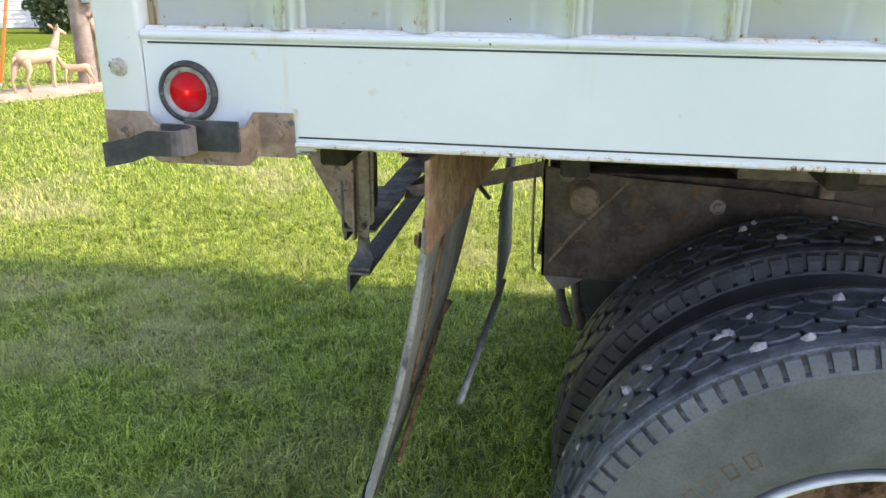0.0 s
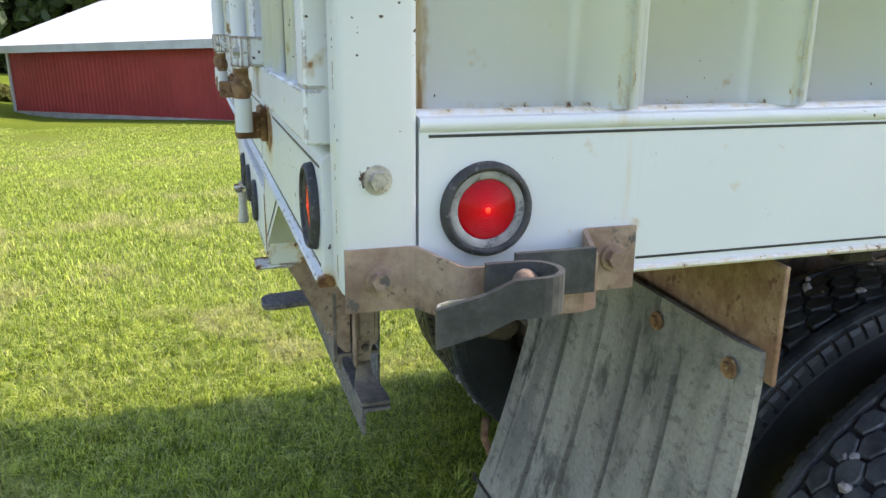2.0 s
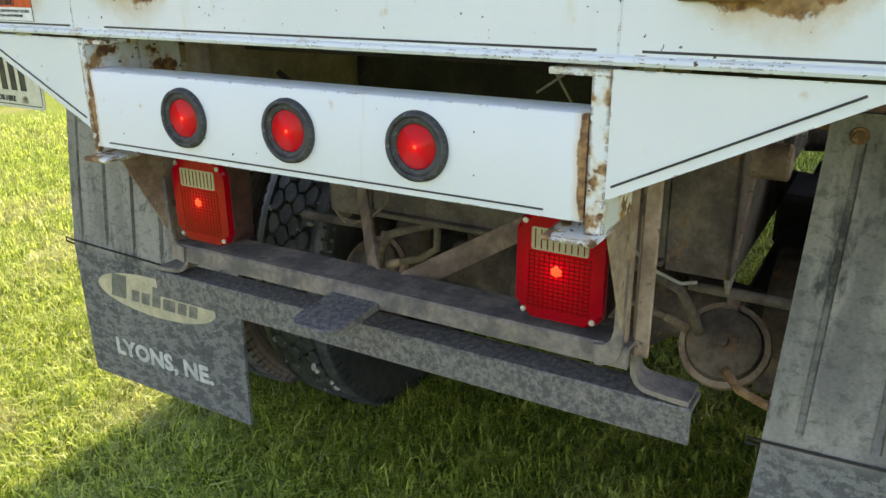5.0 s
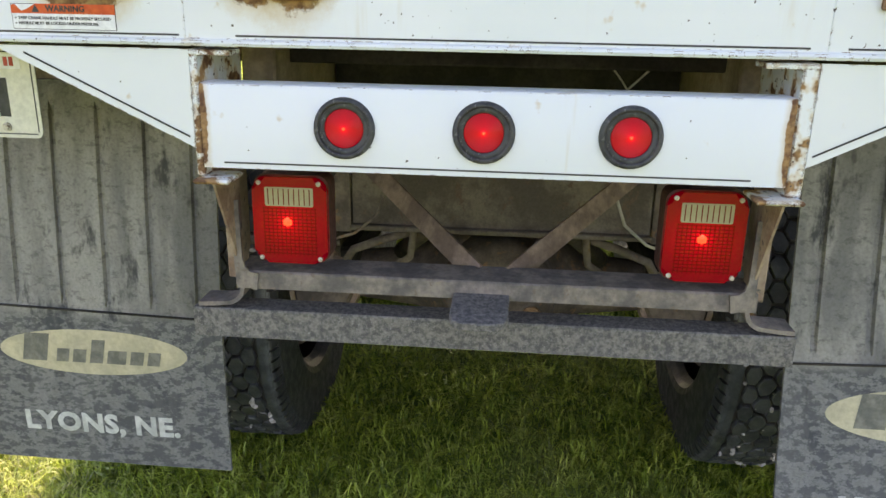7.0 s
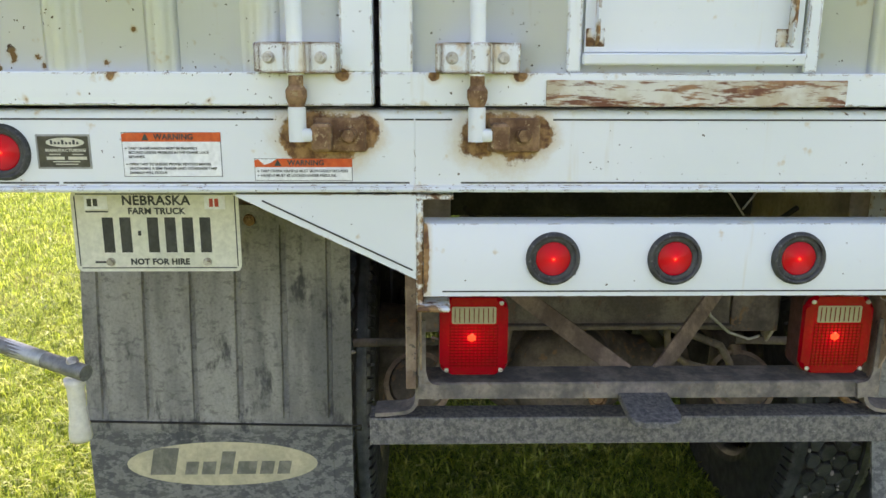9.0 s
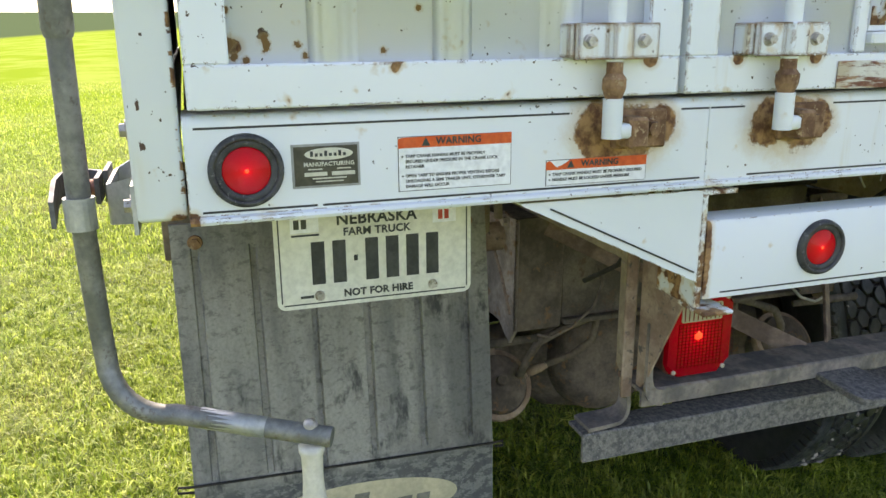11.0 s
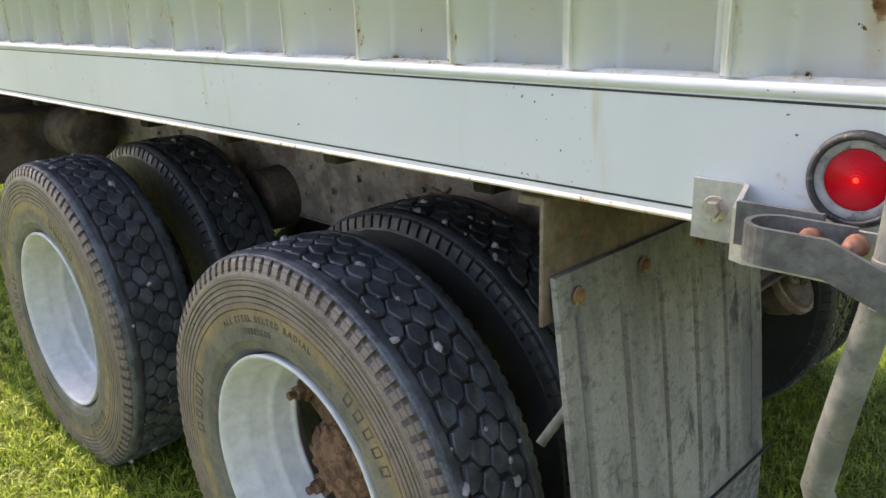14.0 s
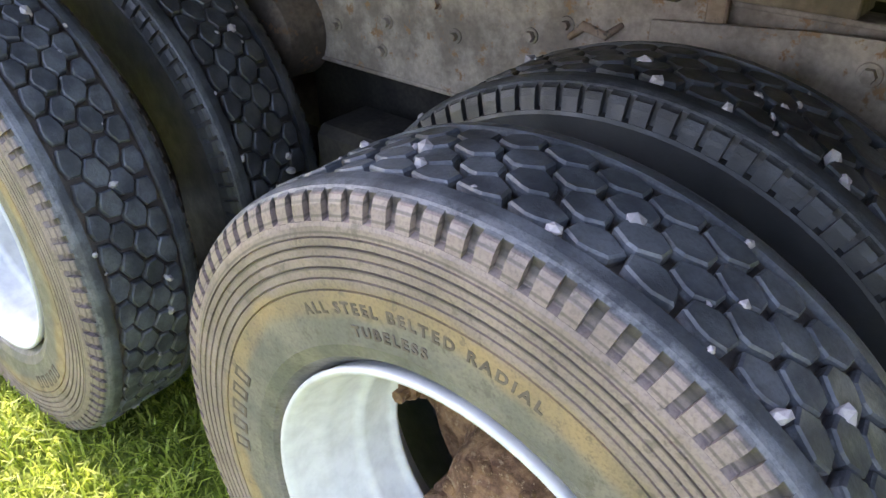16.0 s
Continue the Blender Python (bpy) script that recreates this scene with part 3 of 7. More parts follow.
def text_mesh(words, size, depth=0.0004, align="CENTER", spacing=1.0, bold=0.0):
    cu = bpy.data.curves.new("lettering", "FONT")
    cu.body, cu.size, cu.align_x, cu.align_y = words, size, align, "CENTER"
    cu.extrude, cu.space_character, cu.offset = depth, spacing, bold
    cu.resolution_u = 3
    ob = bpy.data.objects.new("lettering", cu)
    scene.collection.objects.link(ob)
    me = bpy.data.meshes.new_from_object(ob.evaluated_get(bpy.context.evaluated_depsgraph_get()))
    bpy.data.objects.remove(ob)
    bpy.data.curves.remove(cu)
    return me


REAR = Matrix(((0, 0, -1, 0), (-1, 0, 0, 0), (0, 1, 0, 0), (0, 0, 0, 1)))


def lettering(words, size, m, material, parent, label="", align="CENTER", spacing=1.0, bold=0.0, squeeze=1.0, name="lettering"):
    me = text_mesh(words, size, 0.0004, align, spacing, bold)
    me.transform(m @ Matrix.Diagonal((squeeze, 1, 1, 1)))
    me.materials.clear()
    me.materials.append(material)
    ob = new(name, me)
    ob.parent = parent
    if label:
        ob["label"] = label
    return ob


def ground_z(x, y):
    """The lawn: level round the truck, falling gently towards the shed."""
    w = min(1.0, max(0.0, (x / max(y, 1.0) + 0.30) / 0.10))
    w = w * w * (3 - 2 * w)
    d = max(0.0, min(y, 28.0) - 6.0)
    e = max(0.0, x - 15.0)
    return -0.085 - (0.052 + 0.026 * w) * d * d / (d + 5.0) + 0.030 * e * e / (e + 12.0)


# ---- ground ----
def stretch_axis(near, step, far):
    a = list(np.arange(0, near, step)) + list(near * np.power(far / near, np.linspace(0, 1, 24)))
    return sorted({round(float(v), 3) for v in a} | {round(-float(v), 3) for v in a})


def build_ground():
    xs, ys = stretch_axis(36.0, 1.2, 3000.0), stretch_axis(48.0, 1.2, 3000.0)
    co = [(x, y, ground_z(x, y)) for y in ys for x in xs]
    k = len(xs)
    fs = [(j * k + i, j * k + i + 1, (j + 1) * k + i + 1, (j + 1) * k + i) for j in range(len(ys) - 1) for i in range(k - 1)]
    me = bpy.data.meshes.new("ground")
    me.from_pydata(co, [], fs)
    me.materials.append(M_LAWN)
    for p in me.polygons:
        p.use_smooth = True
    tagged(new("ground", me), "mown green lawn with dry straw patches", "lawn", kind="structure")


build_ground()

# ---- the truck ----
truck = thing("farm_truck", "white tandem-axle grain truck with rusted edges, parked on grass", "truck")
YL, YR = 1.262, -1.255
BODY_LEN, BODY_TOP = 5.25, 2.75


def side_y(s):
    return YL if s > 0 else -YR


RIBS = {1: (0.266, 0.1962), -1: (0.278, 0.2030)}


def build_side(s):
    """One side of the grain box: sheet with its ribs, long rail with beads, pin stripes."""
    w = side_y(s)
    bm = bmesh.new()
    prof = []
    x = 0.069
    rib0, pitch = RIBS[s]
    while x < BODY_LEN - 0.1:
        k = round((x - rib0) / pitch)
        x = rib0 + max(k, 0) * pitch if not prof else rib0 + (len(prof) // 4) * pitch
        if x > BODY_LEN - 0.1:
            break
        prof += [(x - 0.042, 0.032), (x + 0.004, 0.004), (x + 0.018, 0.003), (x + 0.030, 0.032)]
    prof = [(0.069, 0.032)] + prof + [(BODY_LEN, 0.032)]
    lo = [bm.verts.new((px, s * (w - d), 1.386 - (0.0115 if s > 0 else 0.0))) for px, d in prof]
    hi = [bm.verts.new((px, s * (w - d), BODY_TOP)) for px, d in prof]
    for i in range(len(prof) - 1):
        bm.faces.new((lo[i], lo[i + 1], hi[i + 1], hi[i]))
    es = [e for e in bm.edges if abs(e.verts[0].co.z - e.verts[1].co.z) > 0.5 and len(e.link_faces) == 2]
    bmesh.ops.bevel(bm, geom=es, offset=0.008, segments=2, affect="EDGES")
    sheet = auto_smooth(part("side_wall", bm, M_SIDE[s], truck, "ribbed white sheet-steel box side"), 50)
    m = sheet.modifiers.new("thickness", "SOLIDIFY")
    m.thickness, m.offset = 0.004, 0.0
    bm = bmesh.new()
    sec = [(0.0, 1.2255), (0.0, 1.369), (-0.004, 1.373), (-0.0045, 1.378), (-0.002, 1.382), (0.004, 1.3835), (0.009, 1.383), (0.011, 1.386), (0.015, 1.388), (0.036, 1.388), (0.046, 1.387), (0.046, 1.219), (-0.004, 1.2185), (-0.006, 1.2215), (-0.004, 1.2245)]
    drop = 0.0115 if s > 0 else 0.0  # this rail is a little shallower
    sec = [(d, z - drop if z > 1.36 else z) for d, z in sec]
    a = [bm.verts.new((0.071, s * (w - d), z)) for d, z in sec]
    b = [bm.verts.new((BODY_LEN, s * (w - d), z)) for d, z in sec]
    for i in range(len(sec)):
        j = (i + 1) % len(sec)
        bm.faces.new((a[i], a[j], b[j], b[i]))
    bm.faces.new(a)
    bm.faces.new(b[::-1])
    rail = auto_smooth(part("side_rail", bm, M_RAIL, truck, "long white rail with thin dark pin stripes"), 40)
    for z, h in ((1.3655 - drop, 0.0028), (1.2330, 0.0026)):
        bm = bmesh.new()
        box(bm, 0.080 if z > 1.3 else (0.305 if s < 0 else 0.29), BODY_LEN - 0.02, s * w, s * (w + 0.0006), z - h / 2, z + h / 2)
        part("pin_stripe", bm, M_STRIPE, rail)
    bm = bmesh.new()
    box(bm, 0.02, BODY_LEN, s * (w - 0.06), s * (w + 0.012), BODY_TOP - 0.02, BODY_TOP + 0.08, 0.012, 2)
    part("top_rail", bm, M_WHITE, truck)
    # corner post
    bm = bmesh.new()
    box(bm, -0.004, 0.069, s * 1.205, s * (w + 0.003), 1.217, BODY_TOP + 0.06, 0.007, 3)
    post = auto_smooth(part("corner_post", bm, M_POST, truck, "white corner post with chipped rusty edges"), 45)
    bolt((0.031, s * (w + 0.003), 1.328), (0, s, 0), M_BOLT, post, 0.0092, 0.007, 0.0138)
    bm = bmesh.new()
    box(bm, -0.045, 0.067, s * 1.214, s * (w + 0.02), 1.512, 1.60, 0.008, 2)
    part("post_collar", bm, M_RUSTY, post, "white block with a rusty underside")
    return rail


rails = {s: build_side(s) for s in (1, -1)}

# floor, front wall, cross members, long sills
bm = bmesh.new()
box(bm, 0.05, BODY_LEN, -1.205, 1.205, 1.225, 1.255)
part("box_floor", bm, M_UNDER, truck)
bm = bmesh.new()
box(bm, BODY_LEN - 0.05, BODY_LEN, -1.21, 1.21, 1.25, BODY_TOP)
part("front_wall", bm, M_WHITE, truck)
# Out of view: closes the box to daylight so the gate gaps stay dark.
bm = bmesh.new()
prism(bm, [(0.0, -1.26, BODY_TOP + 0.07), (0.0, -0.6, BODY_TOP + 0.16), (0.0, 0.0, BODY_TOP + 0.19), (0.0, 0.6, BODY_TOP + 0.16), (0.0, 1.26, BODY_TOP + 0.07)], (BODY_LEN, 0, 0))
part("roll_tarp", bm, M_TARP, truck, "unseen tarpaulin over the box that keeps its inside dark")
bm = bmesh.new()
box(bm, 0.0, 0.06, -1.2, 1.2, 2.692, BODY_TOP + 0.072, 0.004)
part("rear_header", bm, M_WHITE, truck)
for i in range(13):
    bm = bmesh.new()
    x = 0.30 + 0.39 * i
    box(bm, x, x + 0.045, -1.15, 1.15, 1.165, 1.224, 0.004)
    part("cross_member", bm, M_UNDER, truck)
for s in (1, -1):
    bm = bmesh.new()
    box(bm, 0.205, BODY_LEN, s * 0.395, s * 0.455, 1.034, 1.2072, 0.004)
    part("long_sill", bm, M_SILLBEAM, truck, "tan dusty long sill under the grain box")
    bm = bmesh.new()
    box(bm, 1.098, BODY_LEN, s * 0.36, s * 0.449, 1.002, 1.0335, 0.003)
    part("sill_packer", bm, M_SILLBEAM, truck, "packing strip between sill and frame")


# ---- tail: sill, gates, hinges ----
bm = bmesh.new()
sec = [(0.000, 1.222), (0.0, 1.332), (0.001, 1.338), (0.005, 1.343), (0.012, 1.345), (0.10, 1.345), (0.10, 1.212), (-0.006, 1.2115), (-0.008, 1.2155), (-0.006, 1.2195)]
a = [bm.verts.new((x, -1.2025, z)) for x, z in sec]
b = [bm.verts.new((x, 1.2025, z)) for x, z in sec]
for i in range(len(sec)):
    bm.faces.new((a[i], a[(i + 1) % len(sec)], b[(i + 1) % len(sec)], b[i]))
bm.faces.new(a)
bm.faces.new(b[::-1])
sill = auto_smooth(part("rear_sill", bm, M_SILL, truck, "white rear sill with rust round the gate keepers"), 40)
for y0, y1, z in ((1.190, 0.690, 1.3300), (0.510, 0.400, 1.3300), (0.235, -0.445, 1.3300), (-0.455, -0.545, 1.3300), (-0.70, -1.185, 1.3300), (1.187, 1.045, 1.2265), (1.038, 0.470, 1.2265), (0.385, -0.425, 1.2265), (-0.475, -1.175, 1.2265)):
    bm = bmesh.new()
    box(bm, -0.0006, 0.0, y1, y0, z - 0.0014, z + 0.0014)
    part("pin_stripe", bm, M_STRIPE, sill)
for y in (0.461, -0.449):
    bm = bmesh.new()
    box(bm, -0.0016, 0.0, y - 0.0012, y + 0.0012, 1.222, 1.336, 0.0005)
    part("weld_seam", bm, M_SILL, sill)


def gate(name, y0, y1, label, ribs):
    """A tail gate of box tube with a ribbed sheet set back in it (y0 > y1)."""
    g = new(name)
    g.parent = truck
    g["label"] = label
    tubes = [("bottom_tube", y1, y0, 1.3525, 1.405), ("side_tube", y0 - 0.052, y0, 1.405, 2.62), ("side_tube", y1, y1 + 0.052, 1.405, 2.62), ("top_tube", y1, y0, 2.62, 2.69)]
    for nm, a0, a1, z0, z1 in tubes:
        bm = bmesh.new()
        box(bm, -0.014 if nm == "bottom_tube" else -0.013, 0.035, a0, a1, z0, z1, 0.0022, 1)
        part(nm, bm, M_GATE, g)
    bm = bmesh.new()
    prof = [(y1 + 0.045, 0.006)]
    for y in ribs:
        prof += [(y - 0.030, 0.006), (y - 0.012, -0.008), (y + 0.012, -0.008), (y + 0.030, 0.006)]
    prof.append((y0 - 0.045, 0.006))
    lo = [bm.verts.new((x, y, 1.40)) for y, x in prof]
    hi = [bm.verts.new((x, y, 2.63)) for y, x in prof]
    for i in range(len(prof) - 1):
        bm.faces.new((lo[i], lo[i + 1], hi[i + 1], hi[i]))
    es = [e for e in bm.edges if abs(e.verts[0].co.z - e.verts[1].co.z) > 0.5 and len(e.link_faces) == 2]
    bmesh.ops.bevel(bm, geom=es, offset=0.006, segments=2, affect="EDGES")
    sheet = auto_smooth(part("sheet", bm, M_SHEET, g), 50)
    m = sheet.modifiers.new("thickness", "SOLIDIFY")
    m.thickness, m.offset = 0.003, 0.0
    return g


gate_left = gate("tail_gate", 1.1945, 0.5265, "white ribbed tail gate speckled with rust", [1.02, 0.86, 0.70])
gate_mid = gate("tail_gate", 0.5155, -0.511, "white centre tail gate with a grain door", [-0.30, -0.41])
gate_right = gate("tail_gate", -0.522, -1.1945, "white ribbed tail gate speckled with rust", [-0.70, -0.86, -1.02])

# grain door in the middle gate
door = gate_mid
bm = bmesh.new()
box(bm, -0.010, 0.002, 0.195, 0.218, 1.406, 1.80, 0.003)
part("guide", bm, M_GATE, door)
bm = bmesh.new()
box(bm, -0.010, 0.002, -0.187, -0.164, 1.406, 1.80, 0.003)
part("guide", bm, M_GATE, door)
bm = bmesh.new()
box(bm, -0.020, 0.0, -0.163, 0.194, 1.417, 1.436, 0.003)
part("door_ledge", bm, M_WHITE, door)
bm = bmesh.new()
box(bm, -0.004, 0.0, -0.160, 0.190, 1.437, 1.80, 0.001)
part("slide_plate", bm, M_WHITE, door)
for y in (0.170, -0.135):
    bm = bmesh.new()
    t = 0.010 if y > 0 else -0.010
    prism(bm, [(-0.006, y, 1.446), (-0.006, y, 1.53), (-0.028, y, 1.53), (-0.028, y, 1.458)], (0, t * 0.4, 0))
    box(bm, -0.006, -0.004, y - 0.002 - abs(t), y + abs(t) + 0.008, 1.446, 1.474, 0.001)
    part("guide_clip", bm, M_RUSTY, door)
bm = bmesh.new()
box(bm, -0.0175, -0.0142, -0.236, 0.250, 1.352, 1.394, 0.0012)
for y in (0.225, -0.19):
    lathe(bm, [(0.0001, -0.0181), (0.0035, -0.0181), (0.0035, -0.0176)], (0, y, 1.372), "x", 12)
part("rub_strip", bm, M_STRIP, door, "heavily rusted strip with two holes")


def lock_rod(y, flip, g):
    """A vertical lock rod in its clamp, with collar, foot and rusty keeper."""
    x = -0.039
    bm = bmesh.new()
    sweep(bm, [(x, y, 2.55), (x, y, 1.40)], 0.0125, 14)
    auto_smooth(part("lock_rod", bm, M_GATE, g), 50)
    bm = bmesh.new()
    sweep(bm, [(x, y, 1.402), (x, y, 1.385), (x - 0.001, y, 1.378), (x, y, 1.366), (x, y, 1.352)], [0.0115, 0.0115, 0.0165, 0.0165, 0.0115], 12)
    part("collar", bm, M_RUST, g, "rusted collar")
    bm = bmesh.new()
    sweep(bm, [(x, y, 1.352), (x, y, 1.298)], 0.0140, 14)
    box(bm, x - 0.011, x + 0.011, y - 0.028 if flip > 0 else y + 0.0, y - 0.0 if flip > 0 else y + 0.028, 1.298, 1.318, 0.003)
    auto_smooth(part("rod_foot", bm, M_WHITE, g, "white rod foot"), 50)
    bm = bmesh.new()
    sec = [(-0.062, 0.0), (-0.062, 0.012), (-0.019, 0.014), (-0.014, 0.026), (0.014, 0.026), (0.019, 0.014), (0.060, 0.012), (0.060, 0.0)]
    prism(bm, [(-0.0290 - d, y - 0.004 + o, 1.4035) for o, d in sec], (0, 0, 0.047), 0.0015)
    box(bm, -0.030, 0.005, y - 0.068, y + 0.066, 1.4055, 1.450, 0.002)
    clamp = part("rod_clamp", bm, M_CLAMP, g, "white bolted rod clamp with rusty edges")
    for o in (0.040, -0.040):
        bolt((-0.041, y + o, 1.427), (-1, 0, 0), M_BOLT, clamp, 0.0075, 0.008, 0.010)
    k = -flip
    bm = bmesh.new()
    box(bm, -0.012, 0.001, min(y + k * 0.020, y + k * 0.105), max(y + k * 0.020, y + k * 0.105), 1.278, 1.333, 0.003)
    box(bm, -0.052, -0.010, min(y + k * 0.022, y + k * 0.052), max(y + k * 0.022, y + k * 0.052), 1.283, 1.326, 0.004)
    hexbolt(bm, (-0.012, y + k * 0.078, 1.306), (-1, 0, 0), 0.011, 0.010, 0.014)
    part("keeper", bm, M_RUST, sill, "rusted welded gate keeper")


lock_rod(0.645, 1, gate_left)
lock_rod(0.362, 1, gate_mid)
lock_rod(-0.612, -1, gate_right)


# ---- lamps ----
def round_lamp(at, axis, grommet, label, lens_r=0.0300, outer=0.0465):
    """A round marker lamp: rubber grommet, domed lens, bulb seen through it."""
    lamp = new("marker_lamp")
    lamp.parent = truck
    lamp["label"] = label
    q = Vector(axis).to_track_quat("Z", "Y").to_matrix().to_4x4()
    m = Matrix.Translation(at) @ q
    for name, prof, mat in (
        ("grommet", [(lens_r + 0.0075, 0.004), (lens_r + 0.0085, 0.0085), (outer - 0.005, 0.0095), (outer - 0.0015, 0.007), (outer, 0.0)], M_GROMMET),
        ("inner_ring", [(lens_r - 0.001, -0.004), (lens_r - 0.0003, 0.0035), (lens_r + 0.0012, 0.0045), (lens_r + 0.0065, 0.0062), (lens_r + 0.0085, 0.0050)], grommet),
        ("lens", [(lens_r, 0.001), (lens_r - 0.001, 0.003)] + [(lens_r * (0.93 - 0.062 * k), 0.0036 + 0.0002 * k - (0.0004 if k % 2 else 0.0)) for k in range(13)] + [(0.0004, 0.006)], M_LENS),
        ("bulb", [(0.0030, 0.0058), (0.0022, 0.0064), (0.0003, 0.0067)], M_BULB),
    ):
        bm = bmesh.new()
        lathe(bm, prof, (0, 0, 0), "z", 40)
        part(name, bm, mat, lamp, smooth=True).matrix_world = m
    return lamp


TAIL = -0.011  # sill, gates and light bar stand a little behind the corner posts
for y in (0.227, 0.019, -0.194):
    round_lamp((TAIL - 0.0005, y, 1.0965), (-1, 0, 0), M_GROMMET, "small lit red lamp in a black rubber ring")
for y, z in ((1.131, 1.2765), (-1.134, 1.2805)):
    round_lamp((TAIL - 0.0005, y, z), (-1, 0, 0), M_GROMMET, "round lit red lamp in a black rubber ring", 0.0303)
for s in (1, -1):
    round_lamp((0.140 if s > 0 else 0.1375, s * (side_y(s) + 0.0005), 1.2870 if s > 0 else 1.2945), (0, s, 0), M_GROMMET_GREY, "round lit red side lamp in a chalky ring", 0.0300)

# ---- white light box and gussets below the sill ----
bm = bmesh.new()
sec = [(0.0, 1.030), (0.0, 1.150), (0.003, 1.156), (0.008, 1.158), (0.055, 1.158), (0.055, 1.155), (0.012, 1.154), (0.005, 1.148), (0.005, 1.036), (0.05, 1.033), (0.05, 1.030)]
a = [bm.verts.new((x, -0.420, z)) for x, z in sec]
b = [bm.verts.new((x, 0.447, z)) for x, z in sec]
for i in range(len(sec)):
    bm.faces.new((a[i], a[(i + 1) % len(sec)], b[(i + 1) % len(sec)], b[i]))
bm.faces.new(a)
bm.faces.new(b[::-1])
light_bar = auto_smooth(part("light_bar", bm, M_BOX, truck, "white steel channel holding three red lamps"), 40)
for y0, y1 in ((-0.37, 0.415),):
    bm = bmesh.new()
    box(bm, -0.0006, 0.0, y0, y1, 1.0375, 1.040)
    part("pin_stripe", bm, M_STRIPE, light_bar)
for s, yi, yo in ((1, 0.4595, 0.760), (-1, -0.4445, -0.735)):
    bm = bmesh.new()
    prism(bm, [(0.001, yo, 1.2065), (0.001, yi, 1.2065), (0.001, yi, 1.062)], (0.004, 0, 0))
    prism(bm, [(0.001, yo, 1.2065), (0.001, yi, 1.062), (0.075, yi, 1.062), (0.075, yo, 1.2065)], (0, -s * 0.0015, -0.003))
    g = part("gusset", bm, M_BOX, truck, "white triangular gusset with a dark stripe")
    bm = bmesh.new()
    d = Vector((0, yi - yo, 1.062 - 1.2065)).normalized()
    up = Vector((0, -d.z, d.y)) * (1 if d.y * s < 0 else -1)
    up = Vector((0, 0, 1)) - d * d.z
    up.normalize()
    p0 = Vector((0.0002, yo, 1.2065)) + d * 0.045 + up * 0.009
    p1 = Vector((0.0002, yi, 1.062)) - d * 0.012 + up * 0.009
    prism(bm, [p0, p1, p1 + up * 0.0028, p0 + up * 0.0028], (-0.0006, 0, 0))
    part("pin_stripe", bm, M_STRIPE, g)
    bm = bmesh.new()
    ye = 0.447 if s > 0 else -0.420
    box(bm, 0.001, 0.11, min(yi, ye + s * 0.001), max(yi, ye + s * 0.001), 1.016, 1.2065, 0.002)
    box(bm, 0.108, 0.204, min(yi, ye + s * 0.004), max(yi, ye + s * 0.004), 1.07, 1.2060, 0.002)
    box(bm, 0.0, 0.055, min(ye - s * 0.05, yi), max(ye - s * 0.05, yi), 1.198, 1.206, 0.001)
    box(bm, -0.024, 0.05, min(ye - s * 0.045, yi), max(ye - s * 0.045, yi), 1.008, 1.0155, 0.003)
    part("end_plate", bm, M_RUSTY, truck, "rust-edged end plate of the light bar")
    # side plate behind the tail lamp, upright and lower tray end
    bm = bmesh.new()
    prism(bm, [(0.02, yi - s * 0.004, 1.02), (0.10, yi - s * 0.004, 1.065), (0.148, yi - s * 0.004, 1.065), (0.148, yi - s * 0.004, 0.800), (0.118, yi - s * 0.004, 0.835)], (0, -s * 0.004, 0))
    part("side_plate", bm, M_RUSTY_STEEL, truck, "rust-brown plate beside the tail lamp")
    bm = bmesh.new()
    yb = yi - s * 0.002
    prism(bm, [(0.155, yb, 1.060), (0.160, yb, 1.066), (0.199, yb, 1.066), (0.205, yb, 1.058), (0.205, yb, 0.840), (0.200, yb, 0.832), (0.190, yb, 0.829), (0.188, yb, 0.790), (0.159, yb, 0.790), (0.158, yb, 0.840)], (0, s * 0.008, 0), 0.001)
    upright = part("upright", bm, M_UPRIGHT, truck, "tan dusty upright strap carrying the bumper")
    bm = bmesh.new()
    box(bm, 0.150, 0.157, min(yb + s * 0.004, yb + s * 0.026), max(yb + s * 0.004, yb + s * 0.026), 0.790, 1.075, 0.002)
    part("flange", bm, M_RUSTY_STEEL, upright)
    bm = bmesh.new()
    box(bm, 0.164, 0.197, min(yb + s * 0.008, yb + s * 0.013), max(yb + s * 0.008, yb + s * 0.013), 0.850, 1.040, 0.0025)
    part("backing_strip", bm, M_UPRIGHT, upright)
    bolt((0.176, yb + s * 0.008, 0.826), (0, s, 0), M_DUST, upright, 0.006, 0.006, 0.008)
    bm = bmesh.new()
    rows = []
    for o, z, x0, x1, ny, nz in ((0.0, 0.795, 0.159, 0.188, 1, 0), (0.0, 0.768, 0.157, 0.190, 1, 0), (0.003, 0.754, 0.155, 0.194, 0.92, 0.38), (0.011, 0.743, 0.152, 0.200, 0.7, 0.7), (0.024, 0.736, 0.150, 0.206, 0.38, 0.92), (0.060, 0.732, 0.150, 0.210, 0.1, 1), (0.088, 0.730, 0.151, 0.211, 0.05, 1)):
        rows.append([bm.verts.new(p) for p in ((x0, yb + s * o, z), (x1, yb + s * o, z), (x1, yb + s * (o + 0.008 * ny), z + 0.008 * nz), (x0, yb + s * (o + 0.008 * ny), z + 0.008 * nz))])
    for a, b in zip(rows, rows[1:]):
        for k in range(4):
            bm.faces.new((a[k], a[(k + 1) % 4], b[(k + 1) % 4], b[k]))
    bm.faces.new(rows[0])
    bm.faces.new(rows[-1][::-1])
    auto_smooth(part("foot", bm, M_TRAY, upright, "worn grey bent foot"), 40)
    # rounded corner where the lamp tray turns up
    bm = bmesh.new()
    yo2 = yi - s * 0.002
